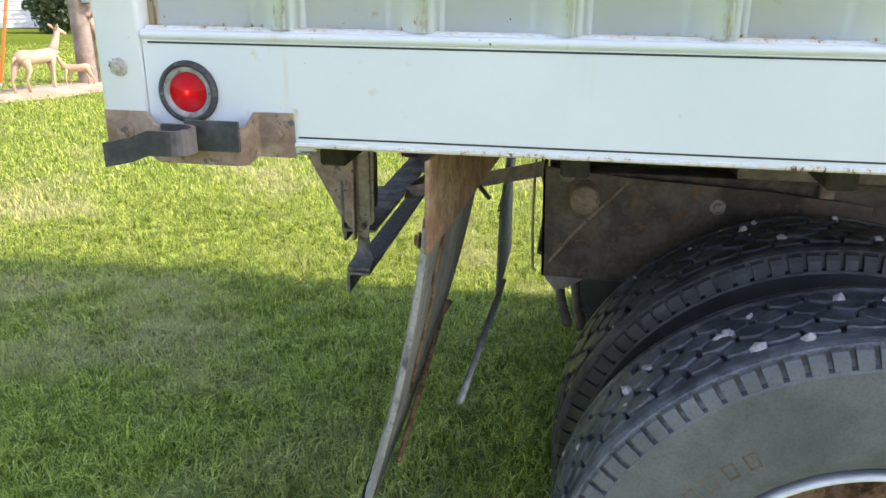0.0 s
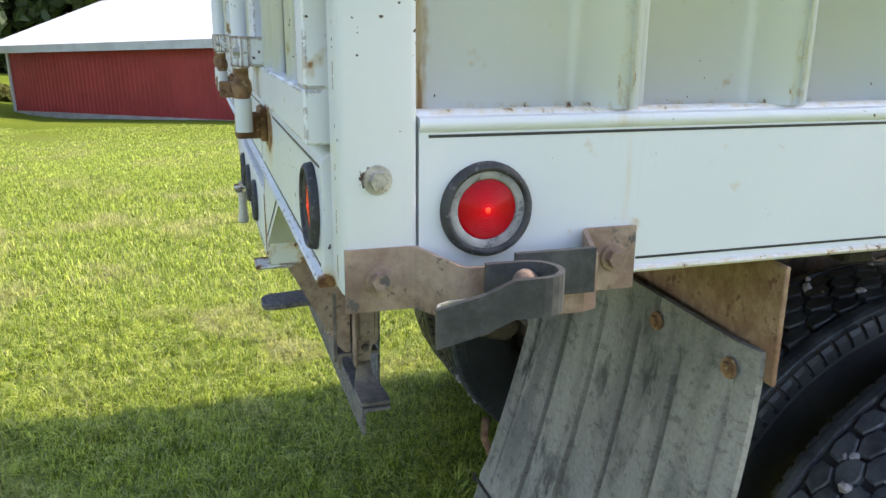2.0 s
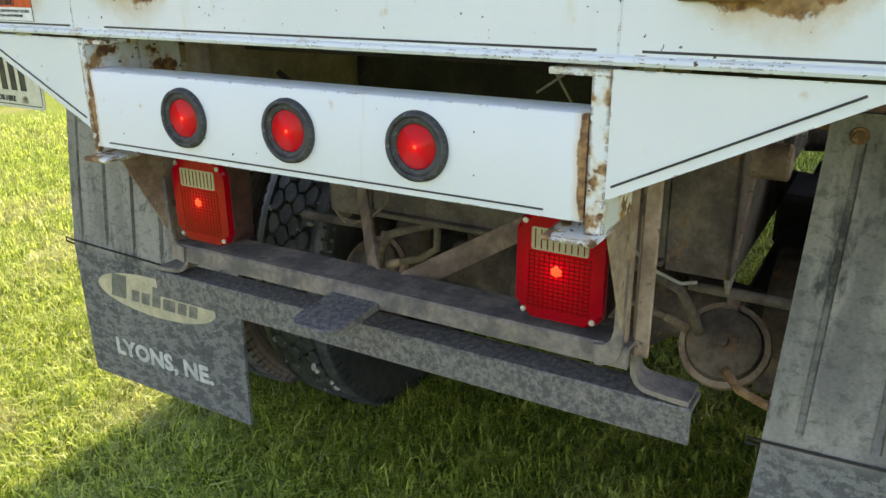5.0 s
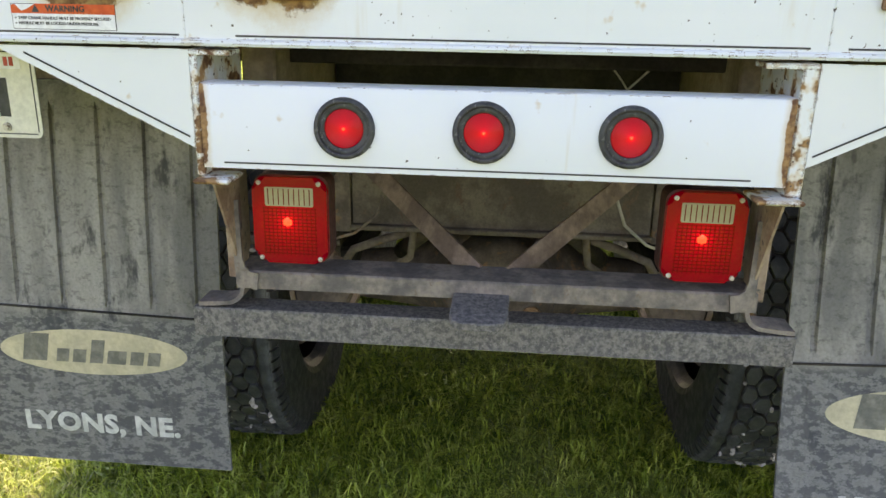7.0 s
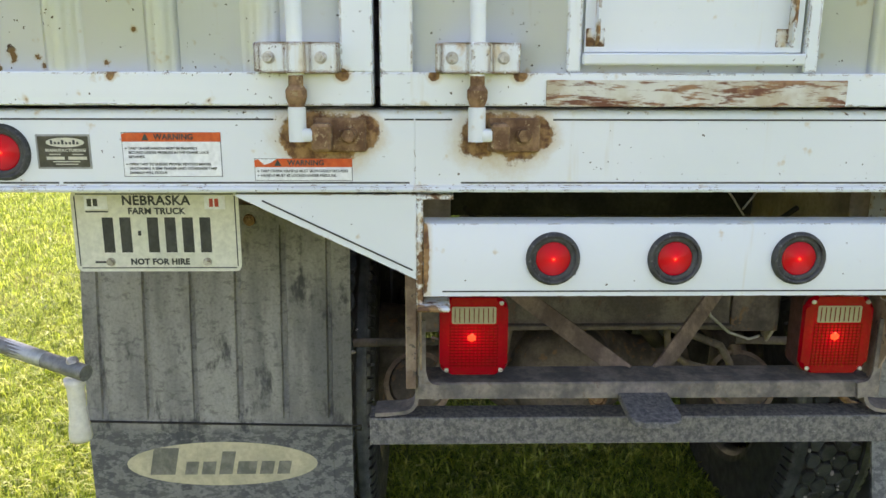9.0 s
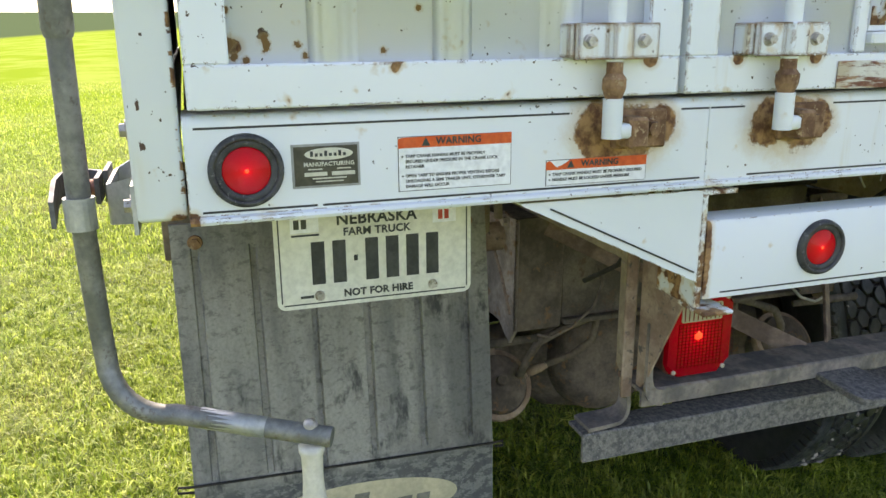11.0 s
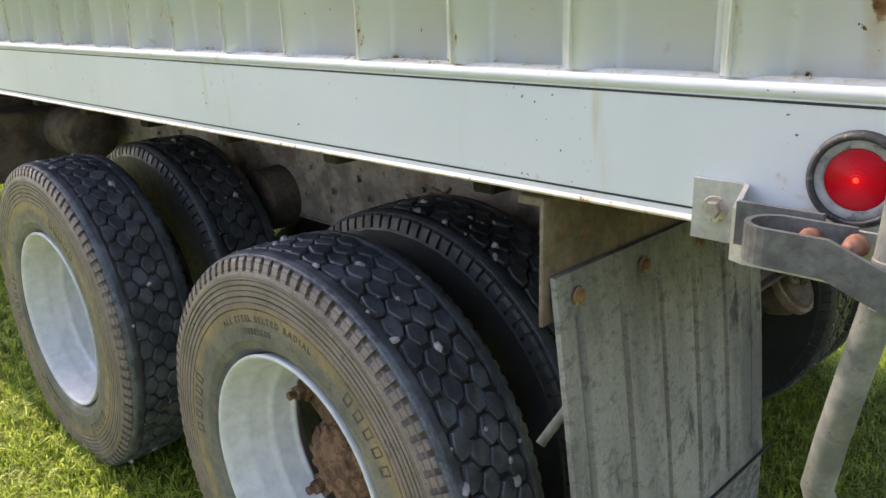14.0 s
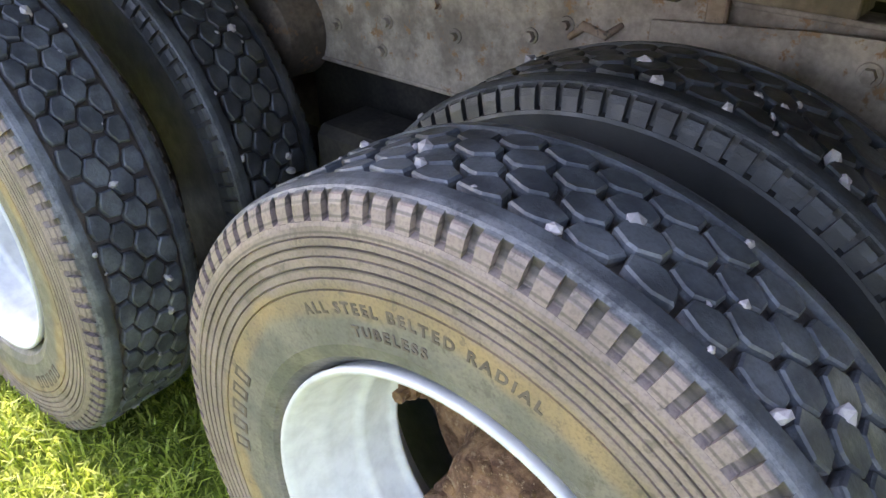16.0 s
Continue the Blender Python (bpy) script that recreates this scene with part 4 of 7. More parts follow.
    outer = [(0.0, 0.945), (0.0, 0.822)] + [(0.038 * (1 - math.cos(radians(a))), 0.820 - 0.038 * math.sin(radians(a))) for a in (20, 40, 60, 80, 90)]
    inner = [(0.042, 0.813), (0.026, 0.816), (0.018, 0.824), (0.014, 0.84), (0.013, 0.945)]
    prism(bm, [(0.113, yo2 - s * a, z) for a, z in outer + inner], (0.0065, 0, 0))
    part("tray_corner", bm, M_TRAY, truck, "rounded upturned corner of the lamp tray")

for path in (((0.40, -0.175, 1.196), (0.385, -0.205, 1.165), (0.375, -0.225, 1.140), (0.372, -0.255, 1.095)), ((0.36, -0.32, 1.198), (0.34, -0.27, 1.165), (0.30, -0.22, 1.125)), ((0.30, 0.48, 1.19), (0.29, 0.475, 1.15), (0.28, 0.46, 1.11))):
    bm = bmesh.new()
    sweep(bm, path, 0.0022, 6)
    part("loose_wire", bm, M_PALEHOSE, truck, "thin loose wire behind the light bar", smooth=True)

# ---- tail lamps ----
for yc in (0.3525, -0.346):
    tl = new("tail_lamp")
    tl.parent = truck
    tl["label"] = "rounded red tail lamp with a clear reversing window"
    w, h, xf = 0.0660, 0.0780, 0.122
    zc = 0.9135

    def rounded(bm, hw, hh, r, x0, x1, cy=yc, cz=zc, bev=0.0):
        pts = []
        for cx, cz2, a0 in ((hw - r, hh - r, 0), (-hw + r, hh - r, 90), (-hw + r, -hh + r, 180), (hw - r, -hh + r, 270)):
            for i in range(6):
                a = radians(a0 + 18 * i)
                pts.append((x0, cy + cx + r * math.cos(a), cz + cz2 + r * math.sin(a)))
        prism(bm, pts, (x1 - x0, 0, 0), bev)

    bm = bmesh.new()
    rounded(bm, w, h, 0.020, xf + 0.002, xf + 0.05)
    part("housing", bm, M_PAD, tl)
    bm = bmesh.new()
    rounded(bm, w - 0.001, h - 0.001, 0.024, xf - 0.012, xf + 0.004, bev=0.0065)
    bulb_at = Vector((xf - 0.012, yc + 0.004, zc - 0.002))
    bmesh.ops.translate(bm, vec=-bulb_at, verts=bm.verts)
    part("lens", bm, M_TAIL, tl).location = bulb_at
    bm = bmesh.new()
    rounded(bm, 0.042, 0.0165, 0.003, xf - 0.0135, xf - 0.010, cz=zc + 0.043)
    part("reverse_window", bm, M_CLEAR, tl, "clear ribbed window")
    bm = bmesh.new()
    for i in range(14):
        z = zc + 0.022 - 0.0062 * i
        box(bm, xf - 0.0128, xf - 0.0115, yc - 0.047, yc + 0.047, z - 0.0009, z + 0.0009)
    for i in range(13):
        y = yc - 0.045 + 0.0075 * i
        box(bm, xf - 0.0130, xf - 0.0115, y - 0.0007, y + 0.0007, zc - 0.062, zc + 0.024)
    for i in range(9):
        y = yc - 0.036 + 0.009 * i
        box(bm, xf - 0.0142, xf - 0.0130, y - 0.0008, y + 0.0008, zc + 0.029, zc + 0.057)
    tagged(part("lens_grid", bm, M_RIB, tl), kind="stuff")
    bm = bmesh.new()
    lathe(bm, [(0.0085, -0.0124), (0.006, -0.0132), (0.0004, -0.0137)], (xf, yc + 0.004, zc - 0.002), "x", 20)
    part("bulb", bm, M_BULB, tl, smooth=True)
    for sy in (1, -1):
        for sz in (1, -1):
            bm = bmesh.new()
            lathe(bm, [(0.0042, -0.0118), (0.0042, -0.0145), (0.0005, -0.0152)], (xf, yc + sy * 0.052, zc + sz * 0.067), "x", 12)
            part("screw", bm, M_BOLT, tl)

# ---- tray, bumper, hitch tongue, braces ----
bm = bmesh.new()
sec = [(0.120, 0.782), (0.120, 0.812), (0.123, 0.815), (0.205, 0.815), (0.205, 0.808), (0.128, 0.808), (0.127, 0.782)]
a = [bm.verts.new((x, -0.449, z)) for x, z in sec]
b = [bm.verts.new((x, 0.459, z)) for x, z in sec]
for i in range(len(sec)):
    bm.faces.new((a[i], a[(i + 1) % len(sec)], b[(i + 1) % len(sec)], b[i]))
bm.faces.new(a)
bm.faces.new(b[::-1])
part("lamp_tray", bm, M_TRAY, truck, "dusty grey angle-iron tray under the tail lamps")
bm = bmesh.new()
sec = [(0.151, 0.670), (0.151, 0.724), (0.153, 0.727), (0.210, 0.727), (0.210, 0.720), (0.159, 0.719), (0.158, 0.670)]
a = [bm.verts.new((x, -0.535, z)) for x, z in sec]
b = [bm.verts.new((x, 0.557, z)) for x, z in sec]
for i in range(len(sec)):
    bm.faces.new((a[i], a[(i + 1) % len(sec)], b[(i + 1) % len(sec)], b[i]))
bm.faces.new(a)
bm.faces.new(b[::-1])
part("bumper", bm, M_BUMPER, truck, "mottled grey angle-iron rear bumper")
bm = bmesh.new()
pts = [(0.16, -0.030), (0.03, -0.030), (0.010, -0.024), (0.0, -0.008), (0.0, 0.046), (0.010, 0.062), (0.03, 0.068), (0.16, 0.068)]
prism(bm, [(x, y, 0.781 - 0.05 * (0.16 - x)) for x, y in pts], (0, 0, 0.014), 0.002)
lathe(bm, [(0.0005, 0.7895), (0.012, 0.7895), (0.0135, 0.7885)], (0.045, 0.019, 0.0), "z", 16)
part("hitch_tongue", bm, M_BUMPER, truck, "worn steel hitch tongue with a hole")
for k in (1, -1):
    bm = bmesh.new()
    p0, p1 = Vector((0.200, k * 0.030, 0.800)), Vector((0.648, k * 0.405, 0.995))
    d = (p1 - p0).normalized()
    sd = d.cross(Vector((1, 0, 0))).normalized() * 0.020
    prism(bm, [p0 - sd, p0 + sd, p1 + sd, p1 - sd], d.cross(sd).normalized() * 0.006, 0.001)
    part("brace", bm, M_BROWN, truck, "flat rusty brace bar")


# ---- chassis ----
AXLE_X = (1.256, 2.66)
for s in (1, -1):
    bm = bmesh.new()
    prism(bm, [(0.655, s * 0.440, 1.000), (0.655, s * 0.440, 0.745), (1.12, s * 0.440, 0.715), (2.30, s * 0.440, 0.710), (4.9, s * 0.440, 0.715), (6.9, s * 0.440, 0.72), (6.9, s * 0.440, 0.98), (5.2, s * 0.440, 0.998)], (0, -s * 0.012, 0))
    box(bm, 0.70, 6.0, s * 0.375, s * 0.446, 0.992, 1.0015, 0.002)
    box(bm, 1.10, 6.0, s * 0.375, s * 0.444, 0.7065, 0.7165, 0.002)
    # Left rail gets the lighter copy: its brighter light is in the colour.
    rail = part("frame_rail", bm, M_FRAME if s > 0 else M_DUST, truck, "dusty brown steel frame rail with bolts")
    random.seed(4)
    for x, z in ((1.583, 0.91), (1.66, 0.875), (1.846, 0.84), (1.898, 0.900), (2.038, 0.836), (2.058, 0.767), (2.156, 0.907), (2.20, 0.80), (2.50, 0.93), (2.62, 0.86), (2.74, 0.93), (2.9, 0.86), (3.1, 0.94), (3.16, 0.86), (3.3, 0.92), (3.42, 0.84), (3.6, 0.90)):
        bolt((x, s * 0.440, z), (0, s, 0), M_FRAME, rail, random.choice((0.009, 0.011, 0.013)), 0.012, 0.016)
    bm = bmesh.new()
    box(bm, 1.285, 1.320, s * 0.447, s * 0.462, 0.932, 1.075, 0.003)
    part("bracket", bm, M_RUSTY_STEEL, rail)
    bm = bmesh.new()
    box(bm, 2.395, 2.420, s * 0.447, s * 0.458, 0.985, 1.070, 0.003)
    part("bracket", bm, M_RUSTY_STEEL, rail)
    # weld-on patch above the near tyre
    bm = bmesh.new()
    sweep(bm, [(1.575, s * 0.443, 0.888), (1.545, s * 0.446, 0.915), (1.50, s * 0.446, 0.905), (1.47, s * 0.444, 0.930)], [0.006, 0.010, 0.008, 0.005], 8)
    part("weld_bead", bm, M_RUSTY_STEEL, rail, smooth=True)
    # hanger plate at the frame's end: outer side, folded rear face, seam, pin and foot
    y = s * 0.486
    bm = bmesh.new()
    prism(bm, [(0.640, y, 1.020), (0.648, y, 0.735), (0.84, y, 0.732), (1.40, y, 0.722), (1.40, y, 0.96), (1.15, y, 0.985), (0.85, y, 1.000)], (0, -s * 0.010, 0), 0.0015)
    # Same split by side: lit copy on the left, darker on the right.
    hanger = part("hanger_plate", bm, M_FRAME if s > 0 else M_DUST, truck, "dusty folded steel hanger plate with a pin")
    bm = bmesh.new()
    prism(bm, [(0.640, y, 1.020), (0.648, y, 0.735), (0.648, s * 0.36, 0.735), (0.640, s * 0.36, 1.020)], (0.008, 0, 0), 0.0015)
    part("rear_face", bm, M_DUST, hanger)
    bm = bmesh.new()
    sweep(bm, [(0.668, y + s * 0.0015, 0.775), (0.72, y + s * 0.0015, 0.850), (0.785, y + s * 0.0015, 0.925), (0.844, y + s * 0.0015, 0.992)], 0.0045, 6)
    part("weld_seam", bm, M_RUSTY_STEEL, hanger)
    bm = bmesh.new()
    prism(bm, [(0.652, y - s * 0.004, 0.736), (0.760, y - s * 0.004, 0.734), (0.690, y - s * 0.004, 0.690)], (0, -s * 0.008, 0))
    part("toe", bm, M_FRAME, hanger)
    bm = bmesh.new()
    lathe(bm, [(0.0005, s * 0.556), (0.031, s * 0.556), (0.0355, s * 0.551), (0.0355, s * 0.48)], (0.742, 0, 0.957), "y", 24)
    auto_smooth(part("hanger_pin", bm, M_RUSTY_STEEL, hanger, "stub pin"), 40)
    for x, z in ((0.700, 1.002), (1.056, 0.940)):
        bolt((x, y, z), (0, s, 0), M_FRAME, hanger, 0.012, 0.010, 0.019)
    bm = bmesh.new()
    sweep(bm, [(0.705, y + s * 0.02, 1.01), (0.708, y + s * 0.022, 1.10), (0.72, y + s * 0.01, 1.20)], 0.011, 8)
    part("spring_rod", bm, M_SILLBEAM, hanger, smooth=True)
    # brake chamber with its clamp ring and hoses
    tilt = Matrix.Translation((0.775, s * 0.468, 0.545)) @ Euler((0, radians(-52), 0)).to_matrix().to_4x4() @ Matrix.Scale(1.07, 4)
    bm = bmesh.new()
    lathe(bm, [(0.0005, 0.020), (0.012, 0.020), (0.013, 0.006), (0.050, 0.004), (0.072, -0.008), (0.078, -0.030), (0.078, -0.080), (0.055, -0.130), (0.0005, -0.14)], (0, 0, 0), "z", 28)
    bmesh.ops.transform(bm, matrix=tilt, verts=bm.verts)
    ch = auto_smooth(part("brake_chamber", bm, M_DUST, truck, "dusty round brake chamber with a clamp ring"), 40)
    bm = bmesh.new()
    lathe(bm, [(0.078, -0.020), (0.090, -0.022), (0.092, -0.034), (0.090, -0.046), (0.078, -0.048)], (0, 0, 0), "z", 28)
    box(bm, 0.070, 0.105, -0.014, 0.014, -0.050, -0.018, 0.003)
    bmesh.ops.transform(bm, matrix=tilt, verts=bm.verts)
    part("clamp_ring", bm, M_RUSTY_STEEL, ch)
    bm = bmesh.new()
    sweep(bm, [(0.765, s * 0.395, 0.565), (0.755, s * 0.365, 0.580), (0.750, s * 0.345, 0.588)], [0.013, 0.013, 0.009], 10)
    part("fitting", bm, M_RUSTY_STEEL, ch, smooth=True)
    bm = bmesh.new()
    sweep(bm, [(0.752, s * 0.348, 0.587), (0.74, s * 0.28, 0.61), (0.73, s * 0.225, 0.65), (0.72, s * 0.215, 0.72), (0.72, s * 0.23, 0.80)], 0.0095, 10)
    part("air_hose", bm, M_DUST, truck, "dusty rubber air hose", smooth=True)
    bm = bmesh.new()
    sweep(bm, [(0.615, s * 0.335, 1.00), (0.612, s * 0.295, 0.93), (0.610, s * 0.268, 0.85), (0.612, s * 0.290, 0.79), (0.618, s * 0.345, 0.742), (0.622, s * 0.40, 0.722), (0.63, s * 0.43, 0.728)], 0.0038, 8)
    part("air_line", bm, M_PALEHOSE if s < 0 else M_DUST, truck, "thin air line", smooth=True)
    bm = bmesh.new()
    sweep(bm, [(0.74, s * 0.22, 0.715), (0.74, s * 0.30, 0.690), (0.74, s * 0.375, 0.660), (0.745, s * 0.405, 0.61), (0.76, s * 0.42, 0.56)], 0.011, 10)
    part("brake_pipe", bm, M_DUST, truck, smooth=True)
    bm = bmesh.new()
    sweep(bm, [(0.70, s * 0.40, 0.690), (0.70, s * 0.50, 0.690), (0.72, s * 0.64, 0.680)], [0.010, 0.012, 0.012], 8)
    part("cam_rod", bm, M_DUST, truck, smooth=True)
for x in AXLE_X:
    bm = bmesh.new()
    lathe(bm, [(0.06, -0.98), (0.065, -0.6), (0.085, -0.4), (0.10, -0.26), (0.19, -0.14), (0.215, 0.0), (0.19, 0.14), (0.10, 0.26), (0.085, 0.4), (0.065, 0.6), (0.06, 0.98)], (x, 0, 0.41), "y", 32)
    auto_smooth(part("drive_axle", bm, M_DUST, truck, "dusty drive axle with round differential"), 50)
    bm = bmesh.new()
    lathe(bm, [(0.0005, -0.262), (0.10, -0.255), (0.150, -0.236), (0.170, -0.205), (0.178, -0.17), (0.178, -0.06)], (x, 0, 0.43), "x", 36)
    cover = auto_smooth(part("differential_cover", bm, M_DUST, truck, "dusty round differential cover"), 40)
    bm = bmesh.new()
    lathe(bm, [(0.030, -0.245), (0.030, -0.262), (0.022, -0.266), (0.020, -0.256), (0.0005, -0.254)], (x, -0.10, 0.39), "x", 18)
    part("drain_plug", bm, M_RUST, cover, "rusty plug")
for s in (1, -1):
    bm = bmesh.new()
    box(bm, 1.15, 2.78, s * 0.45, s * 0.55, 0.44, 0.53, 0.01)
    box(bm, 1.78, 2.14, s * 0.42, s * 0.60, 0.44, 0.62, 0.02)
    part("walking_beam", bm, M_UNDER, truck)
    bm = bmesh.new()
    lathe(bm, [(0.08, s * 0.50), (0.20, s * 0.505), (0.21, s * 0.60), (0.14, s * 0.605)], (1.263, 0, 0.41), "y", 24)
    part("brake_drum", bm, M_DUST, truck)
    bm = bmesh.new()
    lathe(bm, [(0.0005, s * 0.56), (0.08, s * 0.56), (0.112, s * 0.545), (0.120, s * 0.43)], (2.36, 0, 0.77), "y", 28)
    auto_smooth(part("spring_seat", bm, M_DUST, truck, "dusty round spring seat"), 40)

bm = bmesh.new()
box(bm, 0.652, 0.668, -0.359, 0.359, 0.745, 1.045, 0.004)
box(bm, 0.630, 0.668, -0.359, 0.359, 0.7445, 0.757, 0.003)
rear_cross = part("rear_crossmember", bm, M_BEAM, truck, "grimy brown rear crossmember of the frame")
# Added dark sheet: the opening above the crossmember holds only shade.
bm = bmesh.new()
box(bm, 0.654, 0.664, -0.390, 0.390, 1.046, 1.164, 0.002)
part("shade_web", bm, M_UNDER, rear_cross, "added near-black sheet in place of the shade above the crossmember")
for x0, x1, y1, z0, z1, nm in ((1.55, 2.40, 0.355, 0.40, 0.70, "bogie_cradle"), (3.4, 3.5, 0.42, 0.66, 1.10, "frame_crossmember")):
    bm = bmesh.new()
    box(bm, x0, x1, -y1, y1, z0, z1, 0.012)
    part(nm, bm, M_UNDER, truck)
bm = bmesh.new()
sweep(bm, [(1.45, 0, 0.43), (2.6, 0, 0.45), (4.6, 0, 0.62)], 0.05, 14)
part("drive_shaft", bm, M_DUST, truck, smooth=True)
for s in (1, -1):
    bm = bmesh.new()
    sweep(bm, [(1.08, s * 0.30, 0.55), (0.70, s * 0.10, 0.80)], 0.024, 10)
    part("torque_rod", bm, M_DUST, truck, smooth=True)
    bm = bmesh.new()
    sweep(bm, [(0.35, s * 0.36, 1.12), (0.40, s * 0.30, 1.05), (0.44, s * 0.33, 0.95), (0.50, s * 0.38, 0.90)], 0.006, 8)
    part("wiring_loom", bm, M_UNDER, truck, smooth=True)


# ---- wheels ----
TYRE_R, TYRE_W = 0.550, 0.270


def tyre_mesh(plain=False):
    """A worn drive tyre: carcass, ridged wall, shoulder lugs and staggered tread blocks, about the y axis; outer side +y."""
    bm = bmesh.new()
    R, h = TYRE_R, TYRE_W / 2
    prof = [(0.306, h - 0.045), (0.318, h - 0.024), (0.332, h - 0.008), (0.352, h - 0.001), (0.385, h), (0.415, h + 0.001)]
    r = 0.424
    while r < 0.494 and not plain:
        prof += [(r, h + 0.0008), (r + 0.0006, h - 0.0032), (r + 0.0026, h - 0.0032), (r + 0.0032, h + 0.0008)]
        r += 0.0108 + 0.004 * (0.494 - r) / 0.07
    prof += [(0.504, h - 0.001), (0.509, h - 0.003), (0.512, h - 0.012), (0.531, h - 0.0195), (0.5405, h - 0.0205), (0.5445, h - 0.024), (R - 0.0015, h - 0.034), (R, h - 0.050), (R - 0.016, h - 0.0515)]
    prof = prof + [(R - 0.015, 0.0)]
    full = prof + [(a, -b) for a, b in prof[-2::-1]]
    lathe(bm, full, (0, 0, 0), "y", 96)
    bmesh.ops.recalc_face_normals(bm, faces=bm.faces)
    carcass = bpy.data.meshes.new("tyre")
    bm.to_mesh(carcass)
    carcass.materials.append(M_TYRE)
    bm.free()
    bm = bmesh.new()
    n_lug = 98
    for side in (1, -1):
        for i in range(n_lug):
            a = 2 * math.pi * i / n_lug
            da = 2 * math.pi / n_lug * (0.36 if plain else 0.30)
            q = [(0.5095, h - 0.0030), (0.528, h - 0.0080), (0.5375, h - 0.0130), (0.5420, h - 0.0215), (0.530, h - 0.025), (0.510, h - 0.016)]
            ring = [[bm.verts.new((p * math.cos(t), side * b, p * math.sin(t))) for p, b in q] for t in (a - da, a + da)]
            k = len(q)
            for j in range(k):
                bm.faces.new((ring[0][j], ring[0][(j + 1) % k], ring[1][(j + 1) % k], ring[1][j]))
            bm.faces.new(ring[0])
            bm.faces.new(ring[1][::-1])
    rows = [(-0.0585, 0.0195), (-0.0195, 0.0195), (0.0195, 0.0195), (0.0585, 0.0195)]
    n = 54
    rnd = random.Random(7)
    for ri, (yc, hw) in enumerate(rows):
        for i in range(n):
            a = 2 * math.pi * (i + 0.5 * (ri % 2)) / n
            da = 2 * math.pi / n * 0.5
            top = R + 0.002 * math.cos(yc * 14) + rnd.uniform(-0.0026, 0.0014)
            tw = rnd.uniform(-0.10, 0.10)
            tilt = rnd.uniform(-0.0022, 0.0022)
            e0, e1 = (0.98 if ri == 0 else 1.25), (0.98 if ri == 3 else 1.25)
            j0, j1, j2, j3 = (rnd.uniform(-0.10, 0.08) for _ in range(4))
            outline = [(-0.86 + j0, 0.52), (-0.20, e1 - 0.12 + j1), (0.18, e1 - 0.10), (0.86 + j2, 0.54 + j3), (0.85 + j1, -0.52), (0.20, 0.12 - e0 + j0), (-0.18, 0.10 - e0), (-0.86 + j3, -0.54)]
            lo, mid, hi = [], [], []
            for u, v in outline:
                t = a + da * (u + tw * v)
                lo.append(bm.verts.new(((R - 0.0165) * math.cos(t), yc + hw * 1.04 * v, (R - 0.0165) * math.sin(t))))
                rt = top + tilt * u
                mid.append(bm.verts.new(((rt - 0.0030) * math.cos(t), yc + hw * v, (rt - 0.0030) * math.sin(t))))
                t2 = a + da * 0.90 * (u + tw * v)
                hi.append(bm.verts.new((rt * math.cos(t2), yc + hw * 0.89 * v, rt * math.sin(t2))))
            k = len(outline)
            for j in range(k):
                bm.faces.new((lo[j], lo[(j + 1) % k], mid[(j + 1) % k], mid[j]))
                bm.faces.new((mid[j], mid[(j + 1) % k], hi[(j + 1) % k], hi[j]))
            bm.faces.new(hi)
    bmesh.ops.recalc_face_normals(bm, faces=bm.faces)
    me = bpy.data.meshes.new("tread")
    bm.to_mesh(me)
    bm.free()
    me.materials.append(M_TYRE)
    return carcass, me


def arc_words(words, radius, a_mid, size, depth, y, flip=1.0):
    """Raised words bent round the wheel on its +y face, read from outside; a_mid in degrees, 90 is the top."""
    me = text_mesh(words, size, depth, spacing=1.42, bold=0.0007)
    for v in me.vertices:
        t = radians(a_mid) + v.co.x / radius
        rr = radius + v.co.y
        z = v.co.z
        v.co = (rr * math.cos(t), y + z, rr * math.sin(t))
    me.materials.clear()
    me.materials.append(M_TYRE_TEXT)
    return me


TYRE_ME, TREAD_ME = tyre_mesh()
WORDS = [arc_words("ALL STEEL BELTED RADIAL", 0.402, 84, 0.0215, 0.0007, TYRE_W / 2 + 0.0006), arc_words("TUBELESS", 0.372, 79, 0.0200, 0.0007, TYRE_W / 2 + 0.0002)]


def wheel_name_bars():
    """The maker's name on the wall, drawn as plain outlined blocks."""
    made = []
    for a_mid in (12, 140, 262):
        bm = bmesh.new()
        for i in range(5):
            a = radians(a_mid - 12 + 5.6 * i)
            for (r0, r1), (t0, t1) in (((0.382, 0.3865), (-0.028, 0.028)), ((0.4095, 0.414), (-0.028, 0.028)), ((0.382, 0.414), (-0.028, -0.018)), ((0.382, 0.414), (0.018, 0.028))):
                vs = [[bm.verts.new((r * math.cos(a + t), y, r * math.sin(a + t))) for r, t in ((r0, t0), (r1, t0), (r1, t1), (r0, t1))] for y in (TYRE_W / 2 - 0.004, TYRE_W / 2 + 0.0012)]
                for j in range(4):
                    bm.faces.new((vs[0][j], vs[0][(j + 1) % 4], vs[1][(j + 1) % 4], vs[1][j]))
                bm.faces.new(vs[1])
        me = bpy.data.meshes.new("raised_marking")
        bmesh.ops.recalc_face_normals(bm, faces=bm.faces)
        bm.to_mesh(me)
        bm.free()
        me.materials.append(M_TYRE_TEXT)
        made.append(me)
    return made


BARS = wheel_name_bars()


